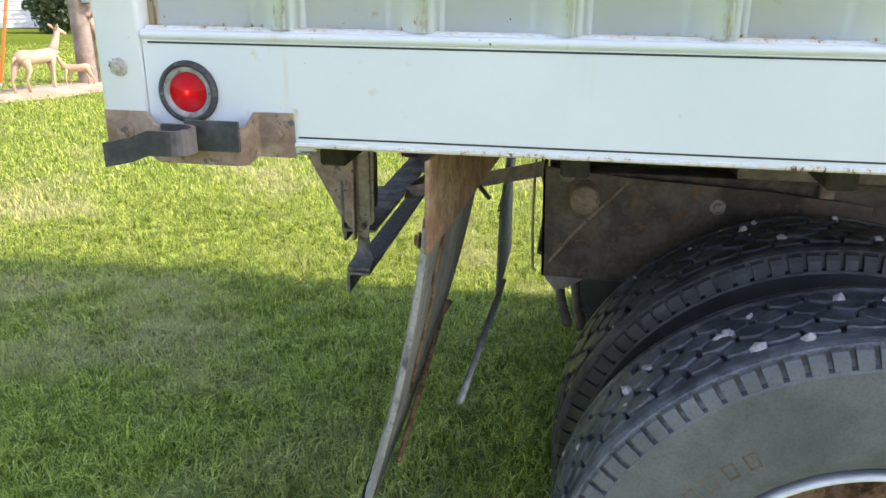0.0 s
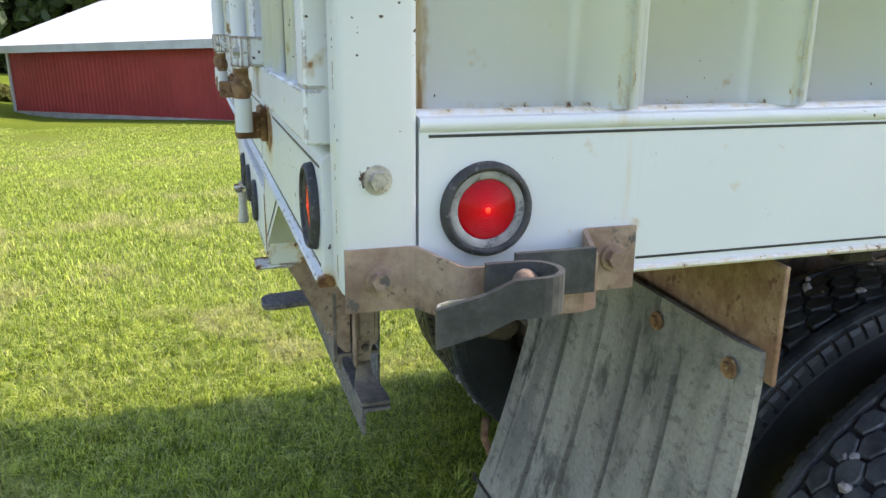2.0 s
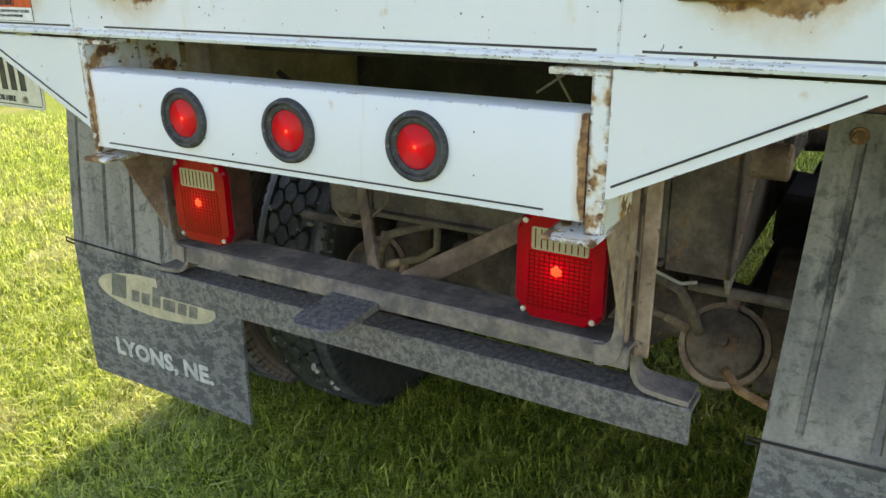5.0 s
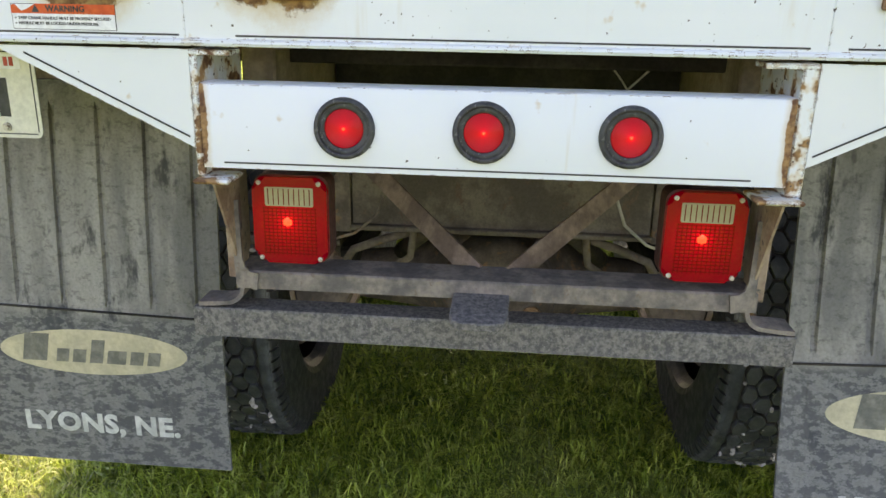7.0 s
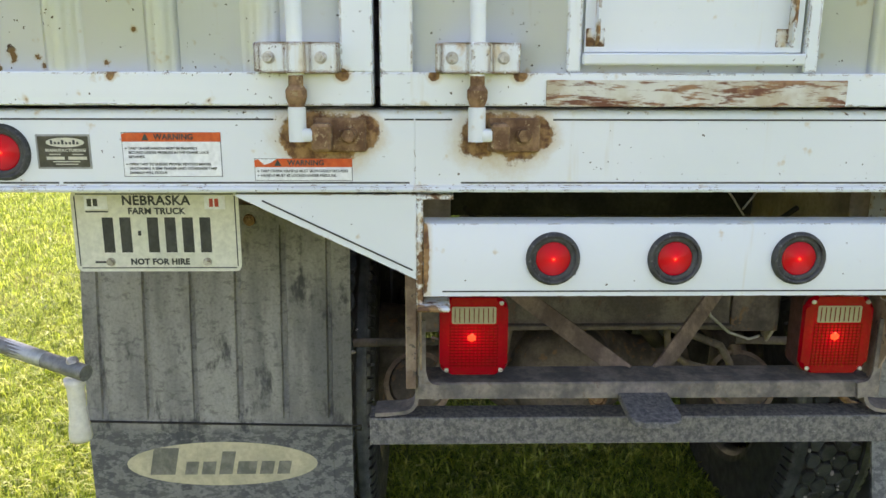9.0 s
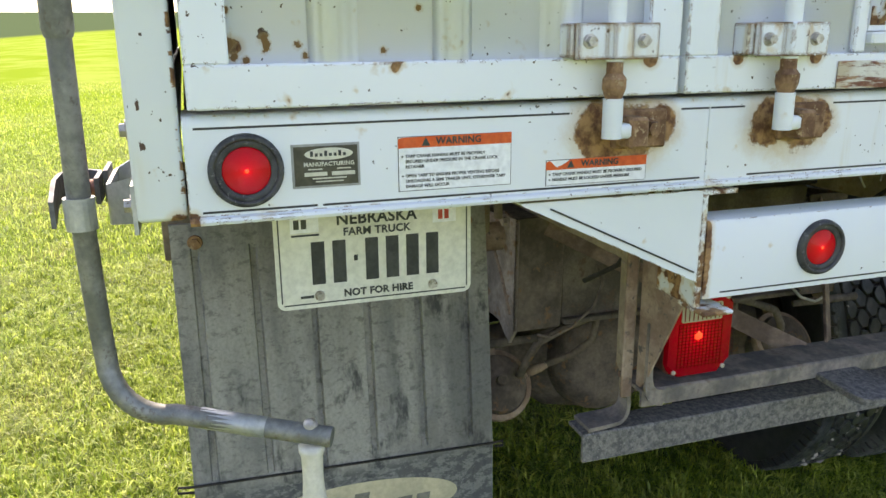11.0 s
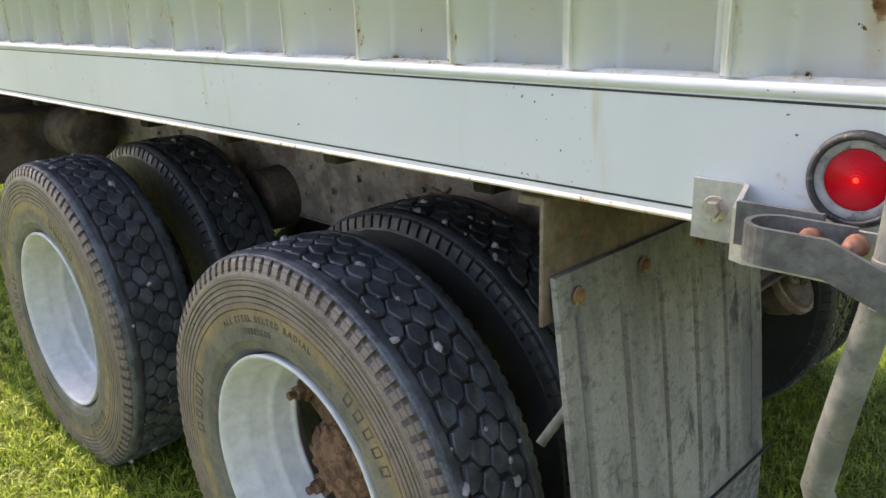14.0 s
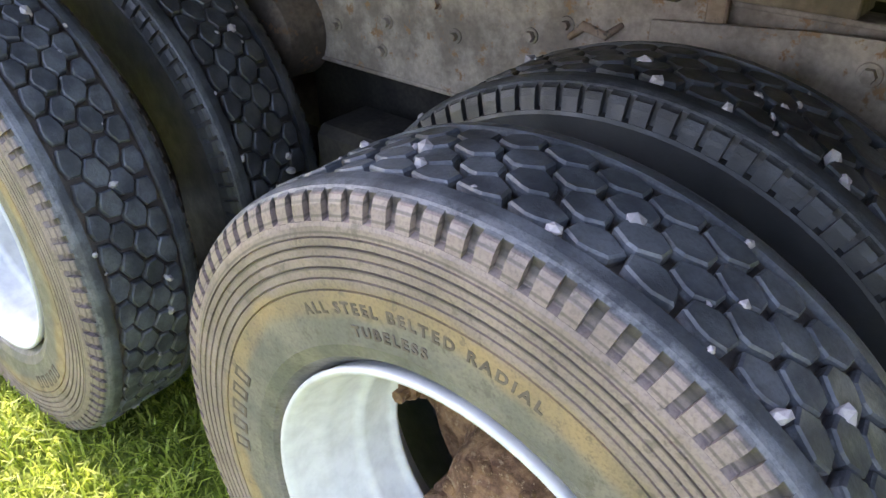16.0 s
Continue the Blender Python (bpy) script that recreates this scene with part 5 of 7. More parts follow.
def rim_mesh(closed=False):
    """A demountable rim: rolled lip, stepped barrel, no disc."""
    bm = bmesh.new()
    h = TYRE_W / 2
    prof = [(0.320, h - 0.055), (0.325, h - 0.026), (0.3295, h - 0.012), (0.327, h - 0.006), (0.320, h - 0.008), (0.314, h - 0.020), (0.310, h - 0.050), (0.300, h - 0.066), (0.296, h - 0.080), (0.292, h - 0.120), (0.286, h - 0.128), (0.280, h - 0.131), (0.277, h - 0.140), (0.276, h - 0.185), (0.270, h - 0.192), (0.262, h - 0.194), (0.262, h - 0.20), (0.276, h - 0.21), (0.290, -h + 0.05), (0.320, -h + 0.02)]
    prof = [(p * 0.957, q) for p, q in prof]
    if closed:
        prof = prof[:-3] + [(0.262, h - 0.21), (0.12, h - 0.22), (0.002, h - 0.22)]
    lathe(bm, prof, (0, 0, 0), "y", 72)
    bmesh.ops.recalc_face_normals(bm, faces=bm.faces)
    me = bpy.data.meshes.new("rim")
    bm.to_mesh(me)
    bm.free()
    me.materials.append(M_RIM)
    for p in me.polygons:
        p.use_smooth = True
    return me


def hub_mesh():
    """A rusted cast hub: lumpy centre, five tapered spokes."""
    bm = bmesh.new()
    h = TYRE_W / 2
    lathe(bm, [(0.250, h - 0.262), (0.246, h - 0.250), (0.150, h - 0.242), (0.10, h - 0.240)], (0, 0, 0), "y", 36)
    rings = lathe(bm, [(0.150, h - 0.245), (0.145, h - 0.205), (0.128, h - 0.185), (0.112, h - 0.160), (0.104, h - 0.120), (0.096, h - 0.100), (0.070, h - 0.092), (0.064, h - 0.085), (0.0005, h - 0.083)], (0, 0, 0), "y", 36)
    for i in range(5):
        a = 2 * math.pi * i / 5 + 0.45
        u, v = Vector((math.cos(a), 0, math.sin(a))), Vector((-math.sin(a), 0, math.cos(a)))
        y0 = Vector((0, h - 0.235, 0))
        prism(bm, [u * 0.09 - v * 0.062 + y0, u * 0.09 + v * 0.062 + y0, u * 0.246 + v * 0.036 + y0, u * 0.246 - v * 0.036 + y0], (0, 0.060, 0), 0.010)
        for j in range(2):
            b = a + 0.42 + 0.42 * j
            c = Vector((0.086 * math.cos(b), h - 0.115, 0.086 * math.sin(b)))
            prism(bm, [c + Vector((0.014 * math.cos(math.pi / 3 * k), 0, 0.014 * math.sin(math.pi / 3 * k))) for k in range(6)], (0, 0.022, 0), 0.002)
    bmesh.ops.recalc_face_normals(bm, faces=bm.faces)
    me = bpy.data.meshes.new("hub")
    bm.to_mesh(me)
    bm.free()
    me.materials.append(M_HUB)
    return me


def clamp_mesh(i):
    """One wedge clamp with stud and nut at a spoke's end."""
    bm = bmesh.new()
    h = TYRE_W / 2
    a = 2 * math.pi * i / 5 + 0.45
    u, v = Vector((math.cos(a), 0, math.sin(a))), Vector((-math.sin(a), 0, math.cos(a)))
    y0 = Vector((0, h - 0.192, 0))
    prism(bm, [u * 0.200 - v * 0.028 + y0, u * 0.200 + v * 0.028 + y0, u * 0.255 + v * 0.034 + y0, u * 0.255 - v * 0.034 + y0], (0, 0.034, 0), 0.007)
    c = u * 0.225 + Vector((0, h - 0.160, 0))
    prism(bm, [c + (u * math.cos(math.pi / 3 * k) + v * math.sin(math.pi / 3 * k)) * 0.021 for k in range(6)], (0, 0.026, 0), 0.003)
    c = u * 0.225 + Vector((0, h - 0.136, 0))
    prism(bm, [c + (u * math.cos(math.pi / 4 * k) + v * math.sin(math.pi / 4 * k)) * 0.0115 for k in range(8)], (0, 0.022, 0), 0.001)
    bmesh.ops.recalc_face_normals(bm, faces=bm.faces)
    me = bpy.data.meshes.new("rim_clamp")
    bm.to_mesh(me)
    bm.free()
    me.materials.append(M_HUB)
    return me


def pebbles_mesh(seed, n=58):
    """Gravel caught in the tread grooves."""
    rnd = random.Random(seed)
    bm = bmesh.new()
    for _ in range(n):
        a = rnd.uniform(0, 2 * math.pi)
        yy = rnd.choice((-0.077, -0.038, 0.0, 0.038, 0.077)) + rnd.uniform(-0.008, 0.008)
        s = 0.0045 + 0.013 * rnd.random() ** 1.6
        r = bmesh.ops.create_icosphere(bm, subdivisions=1, radius=1.0)
        m = Matrix.Translation(((TYRE_R - 0.002) * math.cos(a), yy, (TYRE_R - 0.002) * math.sin(a))) @ Euler((rnd.uniform(0, 6), rnd.uniform(0, 6), rnd.uniform(0, 6))).to_matrix().to_4x4() @ Matrix.Diagonal((s, s * rnd.uniform(0.5, 0.8), s * rnd.uniform(0.5, 0.9), 1))
        bmesh.ops.transform(bm, matrix=m, verts=r["verts"])
    me = bpy.data.meshes.new("gravel")
    bm.to_mesh(me)
    bm.free()
    me.materials.append(M_PEBBLE)
    return me


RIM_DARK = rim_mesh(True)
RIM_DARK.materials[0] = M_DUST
TYRE_IN, TREAD_IN = tyre_mesh(True)
TYRE_IN.materials[0] = TREAD_IN.materials[0] = M_TYRE_CLEAN
# The dual copies take the rubber with shade in its colour.
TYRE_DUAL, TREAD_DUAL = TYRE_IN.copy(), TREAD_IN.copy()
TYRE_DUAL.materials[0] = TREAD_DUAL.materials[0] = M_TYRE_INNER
RIM_ME, HUB_ME, CLAMPS = rim_mesh(), hub_mesh(), [clamp_mesh(i) for i in range(5)]
WHEEL_Z = (0.407, 0.428)


def wheel(x, y, s, turn, hub, seed, label, clean, words=True, deep=0.0):
    """A wheel with its sub-parts; s is the side it faces."""
    w = new("wheel")
    w.parent = truck
    w["label"] = label
    w.location = (x, y, (WHEEL_Z[1] if 2.0 < x < 5.0 else WHEEL_Z[0]) + (0.0 if hub else 0.018))
    w.rotation_euler = (0, radians(turn), 0 if s > 0 else math.pi)
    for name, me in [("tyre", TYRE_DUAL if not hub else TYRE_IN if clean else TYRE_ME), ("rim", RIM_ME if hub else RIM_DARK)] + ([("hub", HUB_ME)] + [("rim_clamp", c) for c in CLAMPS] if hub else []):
        o = new(name, me)
        o.parent = w
        if name in ("hub", "rim_clamp"):
            o.location = (0, -deep, 0)
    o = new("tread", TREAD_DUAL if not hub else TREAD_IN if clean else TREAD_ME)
    o.parent = w
    tagged(o, "worn staggered rubber tread blocks", kind="stuff")
    o = new("gravel", pebbles_mesh(seed))
    o.parent = w
    tagged(o, "pale gravel caught in the tread", kind="stuff")
    if hub:
        for me in (*(WORDS if words else ()), *BARS):
            o = new("raised_lettering", me)
            o.parent = w


seed = 1
for k in (0, 1):
    for s in (1, -1):
        ax = AXLE_X[k]
        wheel(ax, s * 1.082, s, (0 if s > 0 else -32) if k == 0 else 140, True, seed, "black truck tyre on a white rim, rusty hub, muddy wall" if s > 0 else "black truck tyre on a white rim, clean grey wall", s < 0, s > 0, 0.035 if k == 0 else 0.06)
        wheel(ax, s * 0.722, s, 25, False, seed + 20, "inner dual tyre, shade between the duals put into its colour", True)
        seed += 1
for s in (1, -1):
    wheel(8.3, s * 0.94, s, 30, True, seed + 9, "front steering wheel, black tyre", True)
    seed += 1


# ---- mud flaps with their hangers ----
def mud_flap(s):
    """A ribbed rubber flap; the one on the passenger side bows rearwards and curls at its outer edge."""
    y_in, y_out = (0.622, 1.248) if s > 0 else (0.628, 1.248)
    z_top, z_bot = 1.100, (0.180 if s > 0 else 0.185)

    def shape(u, z, lift=0.0):
        d = z_top - z
        if s > 0:
            x = 0.435 + 0.062 * max(0.0, (z - 0.52) / 0.58) ** 1.4 + 0.006 * math.sin(5 * d + 2 * u) * min(d, 0.5)
        else:
            c = max(0.0, u - 0.93) / 0.07
            x = 0.482 - 0.262 * d ** 1.45 + 0.007 * c + 0.016 * (1 - u) * max(0.0, 1 - d / 0.5)
        y = y_in + (y_out - y_in) * u + (0.0 if s > 0 else 0.03 * d * u - 0.004 * c - 0.035 * d * (1 - u))
        return Vector((x - lift, s * y, z))

    zs = [z_bot + (z_top - z_bot) * i / 40 for i in range(41)]
    us = [i / 56 for i in range(57)]

    def lift(u, z):
        """Grooves between the long ribs above, a plain printed field with a frame below."""
        l = 0.0
        if 0.605 < z < 1.035 and 0.07 < u < 0.945:
            v = (u - 0.078) / 0.171
            e = abs(v - round(v))
            l = -0.0075 if e < 0.052 else 0.0034
        elif 0.56 < z <= 0.605:
            l = 0.003
        elif z < 0.56:
            l = 0.002 if 0.07 < u < 0.93 and z > 0.225 else 0.0
        return l

    us = sorted(set([i / 30 for i in range(31)] + [0.078 + 0.171 * k + o for k in range(6) for o in (-0.013, -0.0082, 0.0082, 0.013)] + [0.07, 0.075, 0.925, 0.93]))
    us = [u for u in us if 0 <= u <= 1]
    bm = bmesh.new()
    front = [[bm.verts.new(shape(u, z, lift(u, z))) for u in us] for z in zs]
    back = [[bm.verts.new(shape(u, z, -0.009)) for u in us] for z in zs]
    n, k = len(zs), len(us)
    for j in range(n - 1):
        for i in range(k - 1):
            bm.faces.new((front[j][i], front[j][i + 1], front[j + 1][i + 1], front[j + 1][i]))
            bm.faces.new((back[j][i], back[j + 1][i], back[j + 1][i + 1], back[j][i + 1]))
    for j in range(n - 1):
        for i in (0, k - 1):
            bm.faces.new((front[j][i], front[j + 1][i], back[j + 1][i], back[j][i]))
    for i in range(k - 1):
        for j in (0, n - 1):
            bm.faces.new((front[j][i], back[j][i], back[j][i + 1], front[j][i + 1]))
    flap = auto_smooth(part("mud_flap", bm, M_FLAP, truck, "dusty ribbed rubber mud flap" + (" bowed rearwards" if s < 0 else " printed with an oval sign")), 30)

    def on_flap(pts, d=0.0012):
        """Map (u metres from centre towards the outer side, z) outline points on to the flap."""
        return [shape(0.5 + a / (y_out - y_in), z, 0.002 + d) for a, z in pts]

    bm = bmesh.new()
    ov = [(0.2285 * math.cos(2 * math.pi * i / 40), 0.479 + 0.057 * math.sin(2 * math.pi * i / 40)) for i in range(40)]
    ring = [bm.verts.new(p) for p in on_flap(ov)]
    mid = [bm.verts.new(p) for p in on_flap([(a * 0.5, 0.479 + (z - 0.479) * 0.5) for a, z in ov])]
    for i in range(40):
        bm.faces.new((ring[i], ring[(i + 1) % 40], mid[(i + 1) % 40], mid[i]))
    bm.faces.new(mid)
    part("oval_sign", bm, M_CREAM, flap, "faded cream oval")
    for a0, a1, hgt in ((-0.175, -0.115, 0.070), (-0.092, -0.062, 0.034), (-0.052, -0.020, 0.034), (-0.010, 0.022, 0.060), (0.032, 0.078, 0.034), (0.088, 0.120, 0.034), (0.130, 0.160, 0.034)):
        bm = bmesh.new()
        z0, top = 0.452, 0.452 + hgt
        bm.faces.new([bm.verts.new(p) for p in on_flap([(-s * a, z) for a, z in ((a0, z0), (a1, z0), (a1 + 0.2 * hgt, top), (a0 + 0.2 * hgt, top))], 0.0024)])
        part("letter_bar", bm, M_SCRIPT, flap)
    me = text_mesh("LYONS, NE.", 0.068, 0.0004, spacing=1.06, bold=0.0030)
    wide = max(v.co.x for v in me.vertices) - min(v.co.x for v in me.vertices)
    for v in me.vertices:
        v.co = shape(0.5 - s * v.co.x * 0.388 / wide / (y_out - y_in), 0.288 + v.co.y, 0.0036 + v.co.z)
    me.materials.clear()
    me.materials.append(M_PRINT)
    o = new("lettering", me)
    o.parent = flap
    # hanger, bolts, tie wire
    bm = bmesh.new()
    box(bm, 0.508 if s > 0 else 0.496, 0.515 if s > 0 else 0.503, min(s * 0.605, s * 1.260), max(s * 0.605, s * 1.260), 1.03 if s > 0 else 1.062, 1.2078, 0.0015)
    if s > 0:
        box(bm, 0.515, 0.56, 0.60, 1.250, 1.195, 1.2078, 0.0015)
    if s < 0:
        for v in bm.verts:
            v.co.x += 0.042 * (1.25 + v.co.y) / 0.65
    hang = part("flap_hanger", bm, M_HANGER if s > 0 else M_TANRUST, truck, "rust-stained steel flap hanger")
    for u in (0.07, 0.37, 0.66, 0.93):
        bolt(shape(u, 1.066, 0.003), (-1, 0, 0), M_RUST, flap, 0.009, 0.005, 0.014)
    bm = bmesh.new()
    zw = 0.592
    wire = [shape(u, zw - 0.018 * (1 - u), 0.006) for u in [i / 20 for i in range(21)]]
    e = wire[-1] + Vector((0, s * 0.03, 0.004))
    i0 = wire[0] + Vector((0, -s * 0.022, -0.004))
    wire = [wire[0] + Vector((0.006, -s * 0.004, -0.012)), i0 + Vector((0, 0, -0.006)), i0 + Vector((0, 0, 0.006))] + wire + [e, e + Vector((0.0, 0, -0.012)), wire[-1] + Vector((0.004, 0, -0.014))]
    sweep(bm, wire, 0.0028, 6)
    part("tie_wire", bm, M_UNDER, flap, smooth=True)
    if s < 0:
        bm = bmesh.new()
        sweep(bm, [shape(0.70 + 2 * o, z, -0.012) for z, o in ((1.04, 0.0), (0.95, 0.03), (0.92, 0.0), (0.80, 0.01), (0.74, -0.01), (0.66, -0.06))], 0.003, 6)
        part("edge_wire", bm, M_RUST, flap, smooth=True)
    return flap


flaps = {s: mud_flap(s) for s in (1, -1)}
for a, e in (((0.580, 1.168, 0.778), (0.535, 0.98, 0.94)), ((0.544, -1.189, 0.770), (0.571, -0.70, 0.80))):
    bm = bmesh.new()
    sweep(bm, [a, e], 0.0085 if a[1] > 0 else 0.0065, 8)
    part("flap_stay", bm, M_PIPE, truck, "pale steel rod behind the mud flap", smooth=True)
bm = bmesh.new()
sweep(bm, [(0.42, -0.53, 0.665), (0.405, -0.56, 0.64), (0.40, -0.72, 0.585), (0.39, -1.0, 0.50)], [0.009, 0.008, 0.007, 0.006], 8)
part("flap_rod", bm, M_RUST, truck, "rusty rod across the mud flap", smooth=True)

# ---- number plate ----
plate = new("number_plate")
plate.parent = truck
plate["label"] = "white farm-truck number plate with dark characters"
PX, PY, PZ = 0.124, 0.9395, 1.1165
bm = bmesh.new()
pts = []
for cx, cz, a0 in ((0.1405, 0.0645, 0), (-0.1405, 0.0645, 90), (-0.1405, -0.0645, 180), (0.1405, -0.0645, 270)):
    pts += [(PX, PY + cx + 0.012 * math.cos(radians(a0 + 15 * i)), PZ + cz + 0.012 * math.sin(radians(a0 + 15 * i))) for i in range(7)]
prism(bm, pts, (0.0018, 0, 0), 0.0005)
part("plate_sheet", bm, M_PLATE, plate)
bm = bmesh.new()
for y0, y1, z0, z1 in ((-0.143, 0.143, -0.0705, -0.0685), (-0.143, 0.143, 0.0685, 0.0705), (-0.1465, -0.1445, -0.066, 0.066), (0.1445, 0.1465, -0.066, 0.066)):
    box(bm, PX - 0.0005, PX, PY + y0, PY + y1, PZ + z0, PZ + z1)
part("border", bm, M_INK, plate)
y = PY + 0.105
for w in (0.030, 0.030, 0.016, 0.030, 0.030, 0.030, 0.030):
    z0, z1 = (PZ - 0.040, PZ + 0.026) if w > 0.02 else (PZ - 0.008, PZ + 0.001)
    bm = bmesh.new()
    box(bm, PX - 0.0007, PX, y - w + 0.004, y - 0.006, z0, z1, 0.0002)
    part("character_bar", bm, M_INK, plate)
    y -= w + 0.002
bm = bmesh.new()
box(bm, PX - 0.0007, PX, PY + 0.098, PY + 0.118, PZ - 0.0605, PZ - 0.0565)
part("year_bar", bm, M_INK, plate)
TX = PX - 0.0008
lettering("NEBRASKA", 0.0245, Matrix.Translation((TX, PY - 0.002, PZ + 0.057)) @ REAR, M_INK, plate, spacing=1.05, bold=0.0006)
lettering("FARM TRUCK", 0.0165, Matrix.Translation((TX, PY - 0.002, PZ + 0.0375)) @ REAR, M_INK, plate, spacing=1.05, bold=0.0005)
lettering("NOT FOR HIRE", 0.0155, Matrix.Translation((TX, PY - 0.002, PZ - 0.058)) @ REAR, M_INK, plate, spacing=1.05, bold=0.0006)
for nm, y0, y1, mat in (("sticker", 0.086, 0.128, M_LABEL), ("sticker", -0.128, -0.090, M_LABEL)):
    bm = bmesh.new()
    box(bm, PX - 0.0006, PX, PY + y0, PY + y1, PZ + 0.041, PZ + 0.066)
    part(nm, bm, mat, plate)
for i in range(2):
    bm = bmesh.new()
    box(bm, PX - 0.0010, PX - 0.0006, PY - 0.106 - 0.010 * i, PY - 0.099 - 0.010 * i, PZ + 0.046, PZ + 0.061)
    part("sticker_bar", bm, M_RED_INK, plate)
for i in range(2):
    bm = bmesh.new()
    box(bm, PX - 0.0010, PX - 0.0006, PY + 0.104 + 0.011 * i, PY + 0.112 + 0.011 * i, PZ + 0.047, PZ + 0.061)
    part("sticker_bar", bm, M_INK, plate)
bm = bmesh.new()
box(bm, PX - 0.0010, PX - 0.0006, PY + 0.086, PY + 0.127, PZ + 0.0355, PZ + 0.0385)
part("sticker_bar", bm, M_INK, plate)
for y in (PY + 0.089, PY - 0.089):
    bolt((PX, y, PZ - 0.058), (-1, 0, 0), M_BOLT, plate, 0.0055, 0.004, 0.008)
bm = bmesh.new()
box(bm, PX + 0.002, PX + 0.012, PY - 0.10, PY + 0.10, 1.16, 1.2245, 0.002)
part("plate_bracket", bm, M_RUSTY_STEEL, truck)

# ---- maker's plate and warning labels on the sill ----
mk = new("maker_plate")
mk.parent = truck
mk["label"] = "small dark olive and cream maker's plate"
bm = bmesh.new()
box(bm, -0.0012, 0.0, 0.988, 1.0755, 1.2495, 1.3055, 0.0003)
part("plate_edge", bm, M_GREY_INK, mk)
bm = bmesh.new()
box(bm, -0.0017, -0.0011, 0.991, 1.0725, 1.2525, 1.3025)
part("dark_field", bm, M_OLIVE, mk)
bm = bmesh.new()
bm.faces.new([bm.verts.new((-0.0021, 1.028 + 0.031 * math.cos(2 * math.pi * i / 30), 1.2925 + 0.0078 * math.sin(2 * math.pi * i / 30))) for i in range(30)])
part("oval_sign", bm, M_CREAM_PALE, mk)
for i in range(8):
    bm = bmesh.new()
    y = 1.050 - 0.0060 * i
    box(bm, -0.0025, -0.0021, y - 0.0018, y + 0.0018, 1.2895, 1.2935 if i % 3 else 1.2965)
    part("letter_bar", bm, M_INK, mk)
lettering("MANUFACTURING", 0.0072, Matrix.Translation((-0.0022, 1.028, 1.2795)) @ REAR, M_CREAM_PALE, mk, spacing=1.1, bold=0.0002)
for y0, y1, z0, z1 in ((1.031, 1.060, 1.2645, 1.2695), (0.995, 1.025, 1.2645, 1.2695), (1.037, 1.055, 1.2725, 1.2740), (1.000, 1.018, 1.2725, 1.2740), (1.006, 1.050, 1.2605, 1.2622), (1.010, 1.046, 1.2565, 1.2580)):
    bm = bmesh.new()
    box(bm, -0.0021, -0.0017, y0, y1, z0, z1)
    part("field_bar", bm, M_CREAM_PALE, mk)


def warning(y0, y1, z0, z1, band, lines, size, torn):
    """A label with an orange band and lines of small print (y0 > y1)."""
    w = new("warning_label")
    w.parent = truck
    w["label"] = "white warning label with a peeling orange band"
    bm = bmesh.new()
    box(bm, -0.0009, 0.0, y1, y0, z0, z1)
    part("edge", bm, M_INK, w)
    bm = bmesh.new()
    box(bm, -0.0012, -0.0008, y1 + 0.0008, y0 - 0.0008, z0 + 0.0008, z1 - 0.0008)
    part("white_field", bm, M_LABEL, w)
    bm = bmesh.new()
    top = [(y0, z1 - band), (y0, z1 - 0.003), (y0 - 0.006, z1 - 0.001)]
    top += [(y0 - torn, z1 - band * 0.75), (y0 - torn - 0.01, z1 - band * 0.5), (y0 - torn - 0.022, z1)] if torn > 0.01 else []
    top += [(y1, z1), (y1, z1 - band)]
    prism(bm, [(-0.0014, y, z) for y, z in top], (0.0007, 0, 0))
    part("orange_band", bm, M_ORANGE, w)
    lettering("WARNING", band * 0.85, Matrix.Translation((-0.0018, (y0 + y1) / 2 - 0.004, z1 - band / 2)) @ REAR, M_INK, w, bold=0.0003, spacing=1.05)
    bm = bmesh.new()
    prism(bm, [(-0.0018, (y0 + y1) / 2 + 0.036, z1 - band + 0.002), (-0.0018, (y0 + y1) / 2 + 0.048, z1 - band + 0.002), (-0.0018, (y0 + y1) / 2 + 0.042, z1 - 0.0015)], (0.0004, 0, 0))
    part("alert_triangle", bm, M_INK, w)
    for words, z, first in lines:
        if first:
            bm = bmesh.new()
            box(bm, -0.0015, -0.0011, y0 - 0.007, y0 - 0.0045, z - 0.001, z + 0.001)
            part("bullet", bm, M_INK, w)
        lettering(words, size, Matrix.Translation((-0.0014, y0 - 0.0095, z)) @ REAR, M_INK, w, align="LEFT", bold=0.00012)


warning(0.937, 0.777, 1.2365, 1.3090, 0.0150, [("TARP CRANK HANDLE MUST BE PROPERLY", 1.2830, True), ("SECURED UNDER PRESSURE IN THE CRANK LOCK", 1.2760, False), ("RETAINER", 1.2690, False), ("OPEN TARP TO ENSURE PROPER VENTING BEFORE", 1.2570, True), ("UNLOADING A SEMI TRAILER UNIT, OTHERWISE TARP", 1.2500, False), ("DAMAGE WILL OCCUR", 1.2430, False)], 0.0058, 0.0)
warning(0.724, 0.564, 1.2300, 1.2665, 0.0140, [("TARP CRANK HANDLE MUST BE PROPERLY SECURED", 1.2460, True), ("HANDLE MUST BE LOCKED UNDER PRESSURE.", 1.2385, True)], 0.0060, 0.016)

for ob in truck.children:
    if ob.name.split(".")[0] in ("rear_sill", "tail_gate", "light_bar", "gusset", "end_plate", "maker_plate", "warning_label"):
        ob.location.x += TAIL

# ---- crank pipe, clamp and holders ----
crank = new("tarp_crank")
crank.parent = truck
crank["label"] = "grey steel tarp crank with a white handle"
bm = bmesh.new()
